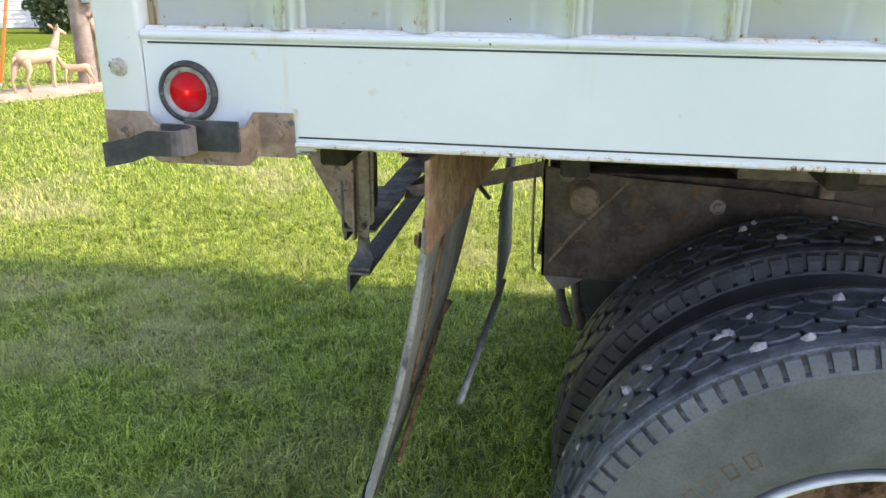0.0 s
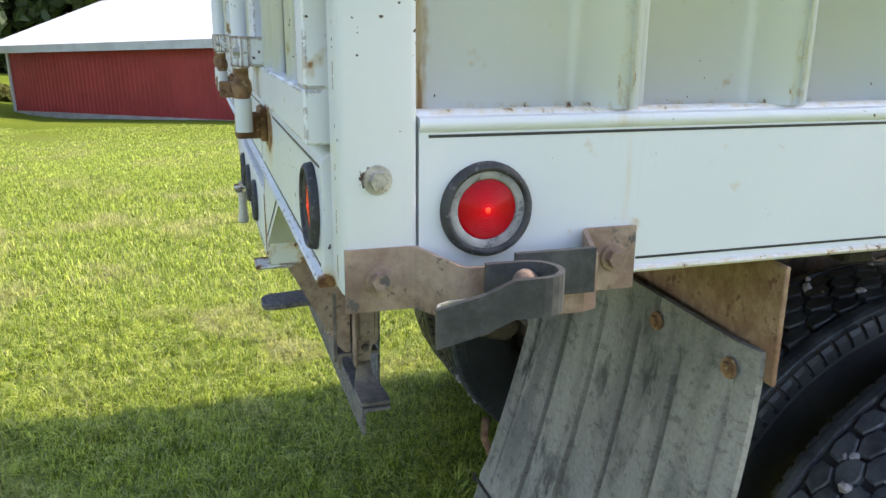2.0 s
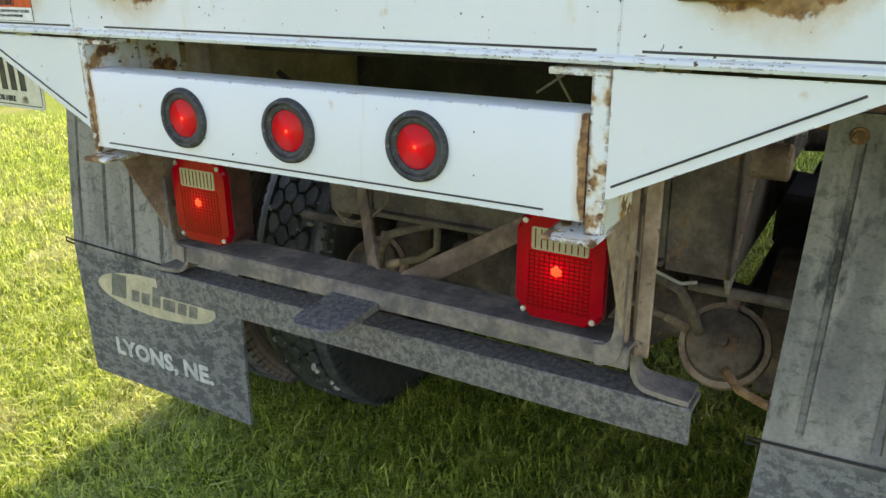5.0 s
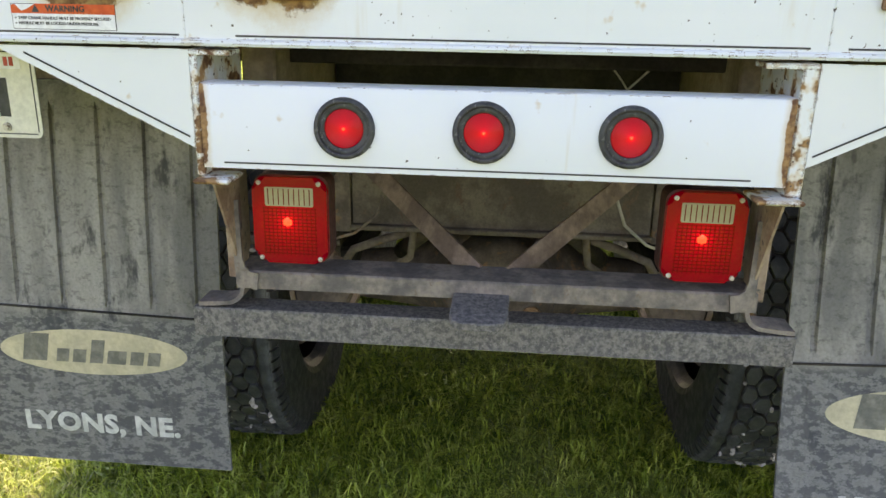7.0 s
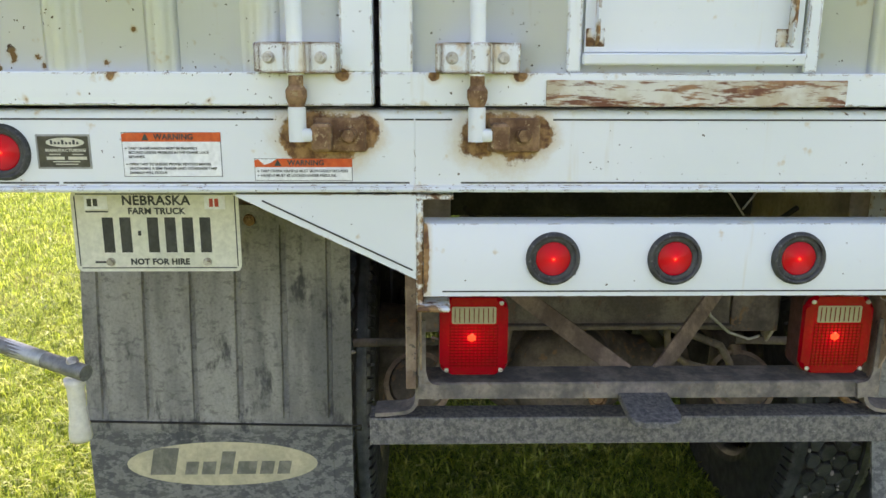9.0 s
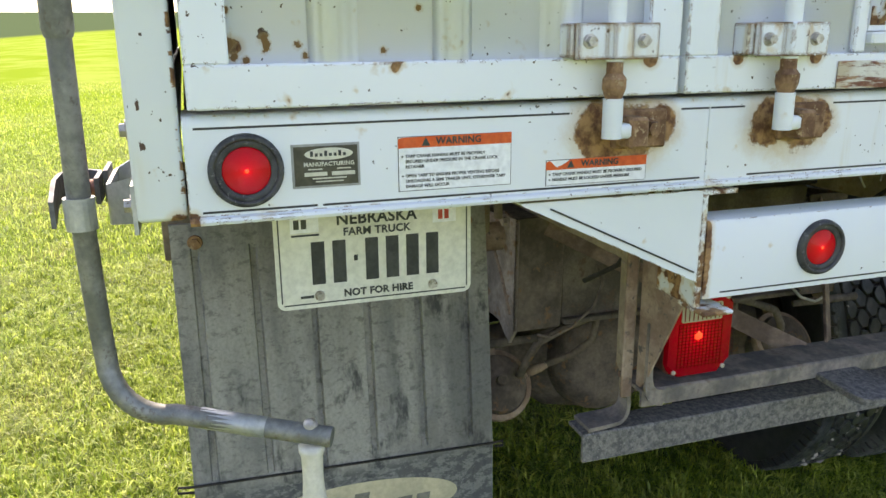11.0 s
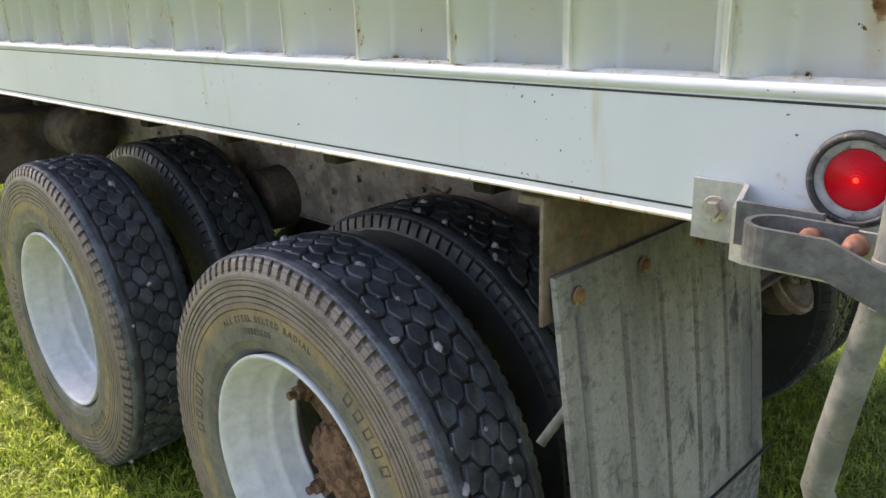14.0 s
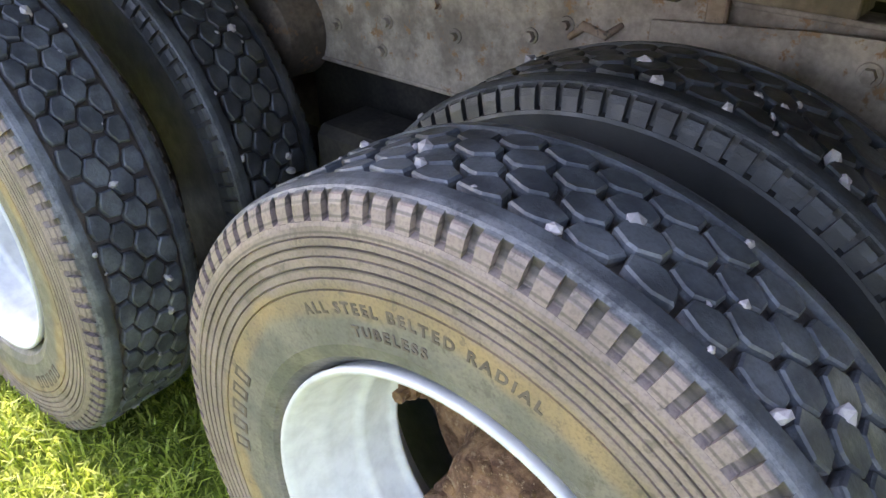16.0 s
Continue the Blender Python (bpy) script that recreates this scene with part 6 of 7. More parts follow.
sweep(bm, [(0.020, 1.310, 2.60), (0.073, 1.334, 1.447), (0.0735, 1.334, 1.438)], [0.0190, 0.0190, 0.0165], 18)
auto_smooth(part("upper_sleeve", bm, M_PIPE, crank, "thicker upper pipe sleeve"), 50)
bm = bmesh.new()
pts = [(0.073, 1.334, 1.46), (0.083, 1.337, 1.23), (0.110, 1.336, 1.06), (0.118, 1.334, 1.00)]
for i in range(1, 9):
    a = radians(90 * i / 8)
    pts.append((0.118 - 0.028 * math.sin(a), 1.334 - 0.085 * (1 - math.cos(a)), 1.00 - 0.085 * math.sin(a) * 1.0))
pts += [(0.052, 1.16, 0.903), (0.000, 1.040, 0.888)]
sweep(bm, pts, 0.0150, 16)
auto_smooth(part("crank_pipe", bm, M_PIPE, crank), 50)
bm = bmesh.new()
sweep(bm, [(0.0765, 1.215, 0.9102), (0.0516, 1.159, 0.9029), (0.0375, 1.1265, 0.8988)], 0.0154, 16)
part("worn_band", bm, M_GALV, crank, "shiny worn band", smooth=True)
bm = bmesh.new()
lathe(bm, [(0.0005, 0.012), (0.008, 0.010), (0.011, 0.004), (0.011, -0.004)], (0.0135, 1.068, 0.902), "z", 14)
part("handle_pin", bm, M_BOLT, crank, smooth=True)
bm = bmesh.new()
lathe(bm, [(0.0005, 0.868), (0.0185, 0.867), (0.0185, 0.858), (0.0155, 0.850), (0.0150, 0.815), (0.0170, 0.785), (0.0195, 0.770), (0.0200, 0.755), (0.018, 0.748), (0.0005, 0.747)], (0.0150, 1.068, 0.006), "z", 20)
part("handle", bm, M_WHITEPLASTIC, crank, "white plastic grip", smooth=True)


def holder(s):
    """A strap bolted to post and rail with a hooked bar that locks the crank."""
    h = new("crank_holder")
    h.parent = truck
    h["label"] = "galvanised crank holder with a clamp" if s > 0 else "empty rust-stained crank holder with a black hook"
    w = side_y(s) + 0.004
    mat = M_GALV if s > 0 else M_RUSTY_STEEL
    bm = bmesh.new()
    plan = [(-0.001, w), (0.058, w), (0.066, w + 0.003), (0.098, w + 0.034), (0.106, w + 0.037), (0.225, w + 0.037), (0.238, w + 0.034), (0.241, w + 0.004), (0.246, w), (0.300, w)]
    strap(bm, [(x, s * y) for x, y in plan], [1.203, 1.203, 1.203, 1.197, 1.196, 1.196, 1.197, 1.203, 1.203, 1.203], [1.264, 1.264, 1.264, 1.252, 1.250, 1.250, 1.252, 1.269, 1.269, 1.269], 0.005)
    part("strap", bm, mat, h, "galvanised strap" if s > 0 else "rust-stained strap")
    for x, z in ((0.031, 1.234), (0.274, 1.238)):
        bolt((x, s * (w + 0.0025), z), (0, s, 0), M_BOLT if s > 0 else M_RUSTY_STEEL, h, 0.0095, 0.008, 0.0145)
    bm = bmesh.new()
    yo = w + 0.040
    hook = [(0.232, yo + 0.003), (0.215, yo + 0.003), (0.150, yo + 0.003), (0.150, yo + 0.018)]
    strap(bm, [(x, s * y) for x, y in hook[:3]], 1.218, 1.262, 0.006)
    cx = 0.178 if s > 0 else 0.152
    plan = [(0.118, yo + 0.012), (0.135, yo + 0.012), (cx, yo + 0.012)] + [(cx + 0.026 * math.cos(radians(a)), yo + 0.038 + 0.026 * math.sin(radians(a))) for a in range(-75, 91, 15)]
    ends = [(0.125, yo + 0.064), (0.100, yo + 0.064), (0.074 if s > 0 else 0.056, yo + 0.063)]
    n = len(plan) + len(ends)
    lo = [1.222 - 0.010 * max(0, i - len(plan)) for i in range(n)]
    strap(bm, [(x, s * y) for x, y in plan + ends], lo, [z + 0.035 for z in lo], 0.006)
    part("hook_bar", bm, M_GREYBAR if s > 0 else M_BLACKBAR, h, "grey hooked bar" if s > 0 else "black hooked bar")
    bm = bmesh.new()
    k = 1.0 if s > 0 else 0.55
    lathe(bm, [(0.0005, s * k * 0.026), (0.009, s * k * 0.024), (0.012, s * k * 0.012), (0.013, 0.0)], (0.155, s * (yo + 0.014), 1.238), "y" if s > 0 else "y", 14)
    part("carriage_bolt", bm, M_COPPER if s > 0 else M_RUSTY_STEEL, h, smooth=True)
    if s > 0:
        bm = bmesh.new()
        lathe(bm, [(0.0005, 0.022), (0.008, 0.02), (0.011, 0.0)], (0.115, yo + 0.02, 1.243), "y", 12)
        part("carriage_bolt", bm, M_COPPER, h, smooth=True)
    if s > 0:
        bm = bmesh.new()
        lathe(bm, [(0.0152, 1.198), (0.0195, 1.198), (0.0195, 1.240), (0.0152, 1.240)], (0.079, 1.337, 0.0), "z", 20)
        part("pipe_clamp", bm, M_GALV, h, smooth=False)
    else:
        bm = bmesh.new()
        strap(bm, [(0.125, -(yo + 0.008)), (0.085, -(yo + 0.010)), (0.073, -(yo + 0.016)), (0.068, -(yo + 0.028)), (0.071, -(yo + 0.040)), (0.080, -(yo + 0.050)), (0.095, -(yo + 0.054))], 1.216, 1.224, 0.003)
        part("loop", bm, M_GALV, h, "pale steel loop")
    return h


for s in (1, -1):
    holder(s)

# ---- cab, step, tank and fender at the front ----
bm = bmesh.new()
box(bm, 5.40, 7.1, -1.02, 1.02, 1.05, 2.65, 0.08, 3)
auto_smooth(part("cab", bm, M_WHITE, truck), 50)
bm = bmesh.new()
box(bm, 7.1, 8.6, -0.85, 0.85, 0.95, 1.75, 0.10, 3)
auto_smooth(part("hood", bm, M_WHITE, truck), 50)
for s in (1, -1):
    bm = bmesh.new()
    lathe(bm, [(0.55, s * 0.80), (0.57, s * 0.82), (0.58, s * 1.10), (0.55, s * 1.12)], (8.3, 0, 0.52), "y", 48)
    bmesh.ops.bisect_plane(bm, geom=bm.verts[:] + bm.edges[:] + bm.faces[:], plane_co=(0, 0, 0.55), plane_no=(0, 0, -1), clear_outer=True)
    part("fender", bm, M_FENDER, truck, "white fender stained with rust", smooth=True)
    bm = bmesh.new()
    box(bm, 5.45, 5.52, s * 0.75, s * 1.14, 0.80, 1.42, 0.02, 2)
    auto_smooth(part("cab_corner", bm, M_FENDER, truck, "white cab corner streaked with rust"), 50)
    bm = bmesh.new()
    box(bm, 5.30, 5.80, s * 0.86, s * 1.18, 0.755, 0.795, 0.006)
    for i in range(5):
        box(bm, 5.31, 5.79, s * (0.885 + 0.058 * i), s * (0.915 + 0.058 * i), 0.795, 0.803)
    part("step", bm, M_GALV, truck, "ribbed metal cab step")
    bm = bmesh.new()
    box(bm, 5.32, 5.78, s * 0.88, s * 1.16, 0.60, 0.754, 0.01)
    part("step_box", bm, M_UNDER, truck)
    bm = bmesh.new()
    lathe(bm, [(0.0005, 4.45), (0.26, 4.45), (0.28, 4.47), (0.28, 5.20), (0.26, 5.22), (0.0005, 5.22)], (0, s * 0.80, 0.92), "x", 32)
    auto_smooth(part("fuel_tank", bm, M_DUST, truck, "dusty cylindrical fuel tank"), 40)
    bm = bmesh.new()
    box(bm, 4.05, 4.40, s * 0.46, s * 0.98, 0.66, 0.99, 0.015, 2)
    part("battery_box", bm, M_DUST, truck, "dusty steel battery box")
    bm = bmesh.new()
    lathe(bm, [(0.0005, 3.62), (0.11, 3.62), (0.12, 3.65), (0.12, 3.95), (0.0005, 3.97)], (0, s * 0.60, 0.90), "x", 20)
    part("air_tank", bm, M_DUST, truck, smooth=True)
bm = bmesh.new()
sweep(bm, [(6.3, 1.03, 1.95), (6.28, 1.32, 1.95), (6.28, 1.32, 2.35), (6.3, 1.03, 2.35)], 0.012, 8)
box(bm, 6.25, 6.30, 1.26, 1.42, 1.98, 2.33, 0.015, 2)
part("door_mirror", bm, M_GALV, truck, "door mirror on a bracket")


# ---- grass blades ----
def blades(name, label, areas, seed):
    """One mesh of bent grass blades; areas are (x0, x1, y0, y1, count, height, width)."""
    rng = np.random.default_rng(seed)
    base, ht, wd = [], [], []
    for x0, x1, y0, y1, n, h, w in areas:
        p = np.stack([rng.uniform(x0, x1, n), rng.uniform(y0, y1, n)], 1) + rng.normal(0.0, 0.06 * min(x1 - x0, y1 - y0), (n, 2))
        clump = np.sin(p[:, 0] * 9.1 + 3 * np.sin(p[:, 1] * 5.3)) * np.sin(p[:, 1] * 8.3 + 2 * np.sin(p[:, 0] * 6.1))
        base.append(p)
        clump2 = np.sin(p[:, 0] * 23.7 + 4 * np.sin(p[:, 1] * 17.3)) * np.sin(p[:, 1] * 21.1 + 3 * np.sin(p[:, 0] * 19.7))
        ht.append(h * (0.75 + 0.24 * clump + 0.22 * clump2) * rng.uniform(0.5, 1.3, n))
        wd.append(w * rng.uniform(0.7, 1.3, n))
    p, h, w = np.concatenate(base), np.concatenate(ht), np.concatenate(wd)
    n = len(p)
    z = np.array([ground_z(a, b) for a, b in p])
    yaw, lean = rng.uniform(0, 2 * np.pi, n), rng.uniform(0.35, 1.55, n)
    d = np.stack([np.cos(yaw), np.sin(yaw)], 1)
    s = np.stack([-np.sin(yaw), np.cos(yaw)], 1) * (w / 2)[:, None]
    co = np.zeros((n, 5, 3), np.float32)
    co[:, 0, :2], co[:, 1, :2] = p - s, p + s
    m = p + d * (h * lean * 0.35)[:, None]
    co[:, 2, :2], co[:, 3, :2] = m + s * 0.8, m - s * 0.8
    co[:, 4, :2] = p + d * (h * lean)[:, None]
    co[:, 0, 2] = co[:, 1, 2] = z - 0.004
    co[:, 2, 2] = co[:, 3, 2] = z + h * 0.62
    co[:, 4, 2] = z + h * (1.05 - 0.40 * lean)
    me = bpy.data.meshes.new(name)
    me.vertices.add(n * 5)
    me.vertices.foreach_set("co", co.ravel())
    idx = (np.arange(n)[:, None] * 5 + np.array([0, 1, 2, 3, 3, 2, 4])).astype(np.int32)
    me.loops.add(n * 7)
    me.loops.foreach_set("vertex_index", idx.ravel())
    me.polygons.add(n * 2)
    me.polygons.foreach_set("loop_start", (np.arange(n)[:, None] * 7 + np.array([0, 4])).astype(np.int32).ravel())
    me.update(calc_edges=True)
    me.materials.append(M_BLADE)
    tagged(new(name, me), label, "grass", kind="stuff")


blades("grass", "short mown lawn grass, green with straw", [
    (-2.4, 1.2, -1.6, 2.6, 190000, 0.074, 0.0048),
    (1.2, 3.4, -1.6, 0.6, 34000, 0.070, 0.008),
    (1.2, 4.6, 0.6, 3.0, 65000, 0.070, 0.0058),
    (3.4, 9.0, -1.6, 1.3, 26000, 0.070, 0.009),
    (-5.0, 6.0, -6.0, -1.6, 52000, 0.075, 0.008),
    (-6.0, -2.4, -1.6, 6.0, 56000, 0.070, 0.008),
    (-2.4, 3.0, 2.6, 7.5, 70000, 0.070, 0.007),
    (3.0, 9.0, 1.3, 6.5, 50000, 0.075, 0.009),
    (9.0, 12.0, 0.5, 9.0, 22000, 0.08, 0.011),
    (12.0, 17.0, 0.5, 11.0, 18000, 0.08, 0.013),
    (17.0, 26.0, 0.0, 15.0, 14000, 0.08, 0.016),
    (-9.0, 3.0, 6.0, 10.5, 60000, 0.05, 0.009),
    (-12.0, 3.0, 10.5, 18.0, 50000, 0.04, 0.012),
], 11)


# ---- round about: shed, house, trees, pole, statues ----
def leaf_material(name, a, b):
    n = Nodes(name)
    col = n.mix(n.island(), a, b)
    n.done(col, 0.6)
    tr = n.node("ShaderNodeBsdfTranslucent", Color=col)
    mx = n.t.nodes.new("ShaderNodeMixShader")
    mx.inputs[0].default_value = 0.3
    n.t.links.new(n.bsdf.outputs[0], mx.inputs[1])
    n.t.links.new(tr.outputs[0], mx.inputs[2])
    n.t.links.new(mx.outputs[0], n.t.nodes["Material Output"].inputs[0])
    return n.mat


M_LEAF = leaf_material("tree_leaf", (0.07, 0.125, 0.028), (0.17, 0.24, 0.06))
M_SHRUB = leaf_material("shrub_leaf", (0.055, 0.09, 0.035), (0.14, 0.18, 0.075))
M_SHRUB_LIGHT = leaf_material("light_shrub_leaf", (0.16, 0.18, 0.045), (0.28, 0.29, 0.085))
M_WOODS = leaf_material("woodland_leaf", (0.035, 0.065, 0.022), (0.10, 0.15, 0.05))
M_BARK = two_tone("bark", (0.09, 0.07, 0.055), (0.20, 0.165, 0.13), 9.0, 0.95, strength=0.8, dist=0.02)
M_RED = two_tone("red_barn_paint", (0.36, 0.028, 0.030), (0.43, 0.042, 0.042), 0.9, 0.5, fine=30.0, strength=0.1)
M_ROOF_WHITE = two_tone("white_metal_roof", (0.78, 0.79, 0.80), (0.84, 0.85, 0.86), 0.8, 0.45, strength=0.1)
M_TRIM = two_tone("grey_white_trim", (0.50, 0.52, 0.54), (0.60, 0.62, 0.63), 1.5, 0.55)
M_CONC = two_tone("concrete", (0.36, 0.34, 0.32), (0.48, 0.46, 0.43), 2.0, 0.9)
M_SIDING = two_tone("white_siding", (0.74, 0.75, 0.76), (0.81, 0.82, 0.83), 0.8, 0.6, fine=20.0)
M_SHINGLE = two_tone("brown_red_shingles", (0.19, 0.085, 0.06), (0.30, 0.15, 0.11), 3.0, 0.9, fine=25.0)
M_GLASS = two_tone("dark_window_glass", (0.03, 0.035, 0.04), (0.07, 0.08, 0.09), 1.0, 0.12)
M_DARKTRIM = two_tone("dark_trim", (0.05, 0.048, 0.045), (0.09, 0.085, 0.08), 3.0, 0.6)
M_SOIL = two_tone("pale_bare_soil", (0.42, 0.32, 0.22), (0.56, 0.45, 0.33), 2.5, 0.95)
M_TAN = two_tone("tan_statue_paint", (0.48, 0.32, 0.20), (0.60, 0.43, 0.29), 5.0, 0.6)
M_POLE = two_tone("weathered_pole_wood", (0.26, 0.20, 0.16), (0.40, 0.33, 0.28), 4.0, 0.9)
M_ORANGE_GUARD = two_tone("orange_plastic_guard", (0.80, 0.18, 0.03), (0.86, 0.24, 0.05), 6.0, 0.45)


def leaves(name, material, parent, clumps, size, seed, label=""):
    """A crown of many single leaves; clumps are (centre, radii, count)."""
    rng = np.random.default_rng(seed)
    cs = []
    for c, r, n in clumps:
        d = rng.normal(size=(n, 3))
        d /= np.linalg.norm(d, axis=1)[:, None]
        d *= (rng.uniform(0.45, 1.0, n) ** 0.5)[:, None] * (1 + 0.18 * np.sin(7 * d[:, :1] + 5 * d[:, 1:2] + seed))
        cs.append(np.array(c) + d * np.array(r))
    c = np.concatenate(cs)
    n = len(c)
    a = rng.normal(size=(n, 3))
    a /= np.linalg.norm(a, axis=1)[:, None]
    b = np.cross(a, rng.normal(size=(n, 3)))
    b /= np.linalg.norm(b, axis=1)[:, None]
    s = (size * rng.uniform(0.6, 1.3, n))[:, None]
    co = np.stack([c - a * s, c + b * s * 0.55, c + a * s, c - b * s * 0.55], 1).astype(np.float32)
    me = bpy.data.meshes.new(name)
    me.vertices.add(n * 4)
    me.vertices.foreach_set("co", co.ravel())
    me.loops.add(n * 4)
    me.loops.foreach_set("vertex_index", np.arange(n * 4, dtype=np.int32))
    me.polygons.add(n)
    me.polygons.foreach_set("loop_start", np.arange(0, n * 4, 4, dtype=np.int32))
    me.update(calc_edges=True)
    me.materials.append(material)
    ob = new(name, me)
    if parent:
        ob.parent = parent
    if label:
        ob["label"] = label
    return ob


def crown_clumps(seed, centre, radii, n_clump, per):
    rnd = random.Random(seed)
    out = []
    for _ in range(n_clump):
        a, z = rnd.uniform(0, 2 * math.pi), rnd.uniform(-0.9, 0.95)
        q = math.sqrt(1 - z * z) * rnd.uniform(0.5, 0.95)
        k = rnd.uniform(0.20, 0.36)
        out.append(((centre[0] + radii[0] * q * math.cos(a), centre[1] + radii[1] * q * math.sin(a), centre[2] + radii[2] * z * 0.85), (radii[0] * k, radii[1] * k, radii[2] * k * 0.9), per))
    return out


def tree(name, at, label, seed, height, radii, n_clump, per, size, material, lean=0.0, fork=True):
    t = thing(name, label, "tree", at)
    rnd = random.Random(seed)
    bm = bmesh.new()
    h0 = height - radii[2] * 0.9
    sweep(bm, [(0, 0, -0.3), (0.03, 0, h0 * 0.35), (lean * 0.5, 0.05, h0 * 0.8), (lean, 0, height)], [0.26, 0.20, 0.16, 0.05], 12)
    part("trunk", bm, M_BARK, t, smooth=True)
    for i in range(6):
        bm = bmesh.new()
        a = i * 1.05 + rnd.uniform(-0.3, 0.3)
        z0 = h0 * rnd.uniform(0.30, 0.85) if i else 0.35
        sweep(bm, [(0.02, 0, z0), (radii[0] * 0.25 * math.cos(a), radii[1] * 0.25 * math.sin(a), z0 + height * 0.16), (radii[0] * 0.62 * math.cos(a), radii[1] * 0.62 * math.sin(a), z0 + height * 0.36)], [0.13, 0.09, 0.03], 8)
        part("limb", bm, M_BARK, t, smooth=True)
    leaves("crown", material, t, crown_clumps(seed, (lean, 0, height), radii, n_clump, per), size, seed)
    return t


# red shed with a white roof
def build_shed():
    shed = thing("shed", "long red metal shed with a white roof", "shed")
    ex = Vector((0.645, -0.763, 0.033)).normalized()
    ez = (Vector((0, 0, 1)) - ex * ex.z).normalized()
    ey = ez.cross(ex)
    m = Matrix(((*ex, 0), (*ey, 0), (*ez, 0), (0, 0, 0, 1))).transposed()
    m.translation = Vector((-6.54, 30.28, -1.49))
    shed.matrix_world = m
    L, W, H = 26.0, 9.0, 2.35
    bm = bmesh.new()
    prof = []
    x = 0.0
    while x < L - 0.2:
        prof += [(x, 0.0), (x + 0.16, 0.0), (x + 0.18, -0.02), (x + 0.21, -0.02), (x + 0.23, 0.0)]
        x += 0.2286
    lo = [bm.verts.new((px, py, 0.10)) for px, py in prof]
    hi = [bm.verts.new((px, py, H)) for px, py in prof]
    for i in range(len(prof) - 1):
        bm.faces.new((lo[i], lo[i + 1], hi[i + 1], hi[i]))
    part("front_cladding", bm, M_RED, shed, "ribbed red metal cladding")
    bm = bmesh.new()
    box(bm, 0.02, L, 0.03, W, -0.6, H)
    prism(bm, [(0.02, 0.03, H), (0.02, W, H), (0.02, W / 2, H + 1.55)], (0.1, 0, 0))
    part("wall", bm, M_RED, shed)
    bm = bmesh.new()
    box(bm, -0.03, L, -0.05, 0.03, -0.6, 0.12)
    part("footing", bm, M_CONC, shed)
    bm = bmesh.new()
    box(bm, -0.06, 0.08, -0.05, 0.06, 0.0, H)
    part("corner_trim", bm, M_TRIM, shed)
    for y0, y1, z0, z1 in ((-0.55, W / 2, H - 0.02, H + 1.75), (W + 0.55, W / 2, H - 0.02, H + 1.75)):
        bm = bmesh.new()
        prism(bm, [(-0.65, y0, z0), (L + 0.5, y0, z0), (L + 0.5, y1, z1), (-0.65, y1, z1)], (0, 0, 0.06))
        part("roof", bm, M_ROOF_WHITE, shed, "white metal roof sheet")
    bm = bmesh.new()
    box(bm, -0.66, L + 0.5, -0.58, -0.55, H - 0.20, H + 0.05)
    part("fascia", bm, M_TRIM, shed)


build_shed()


def house_window(parent, x, z, w, h):
    win = new("window")
    win.parent = parent
    bm = bmesh.new()
    for a0, a1, b0, b1 in ((-w / 2 - 0.09, w / 2 + 0.09, -h / 2 - 0.09, -h / 2), (-w / 2 - 0.09, w / 2 + 0.09, h / 2, h / 2 + 0.09), (-w / 2 - 0.09, -w / 2, -h / 2, h / 2), (w / 2, w / 2 + 0.09, -h / 2, h / 2), (-0.06, 0.06, -h / 2, h / 2), (-w / 2, w / 2, -0.03, 0.03)):
        box(bm, x + a0, x + a1, -0.07, 0.02, z + b0, z + b1)
    part("frame", bm, M_DARKTRIM, win)
    for s in (-1, 1):
        bm = bmesh.new()
        box(bm, x + (0.06 if s > 0 else -w / 2), x + (w / 2 if s > 0 else -0.06), -0.03, -0.01, z - h / 2, z + h / 2)
        part("pane", bm, M_GLASS, win)


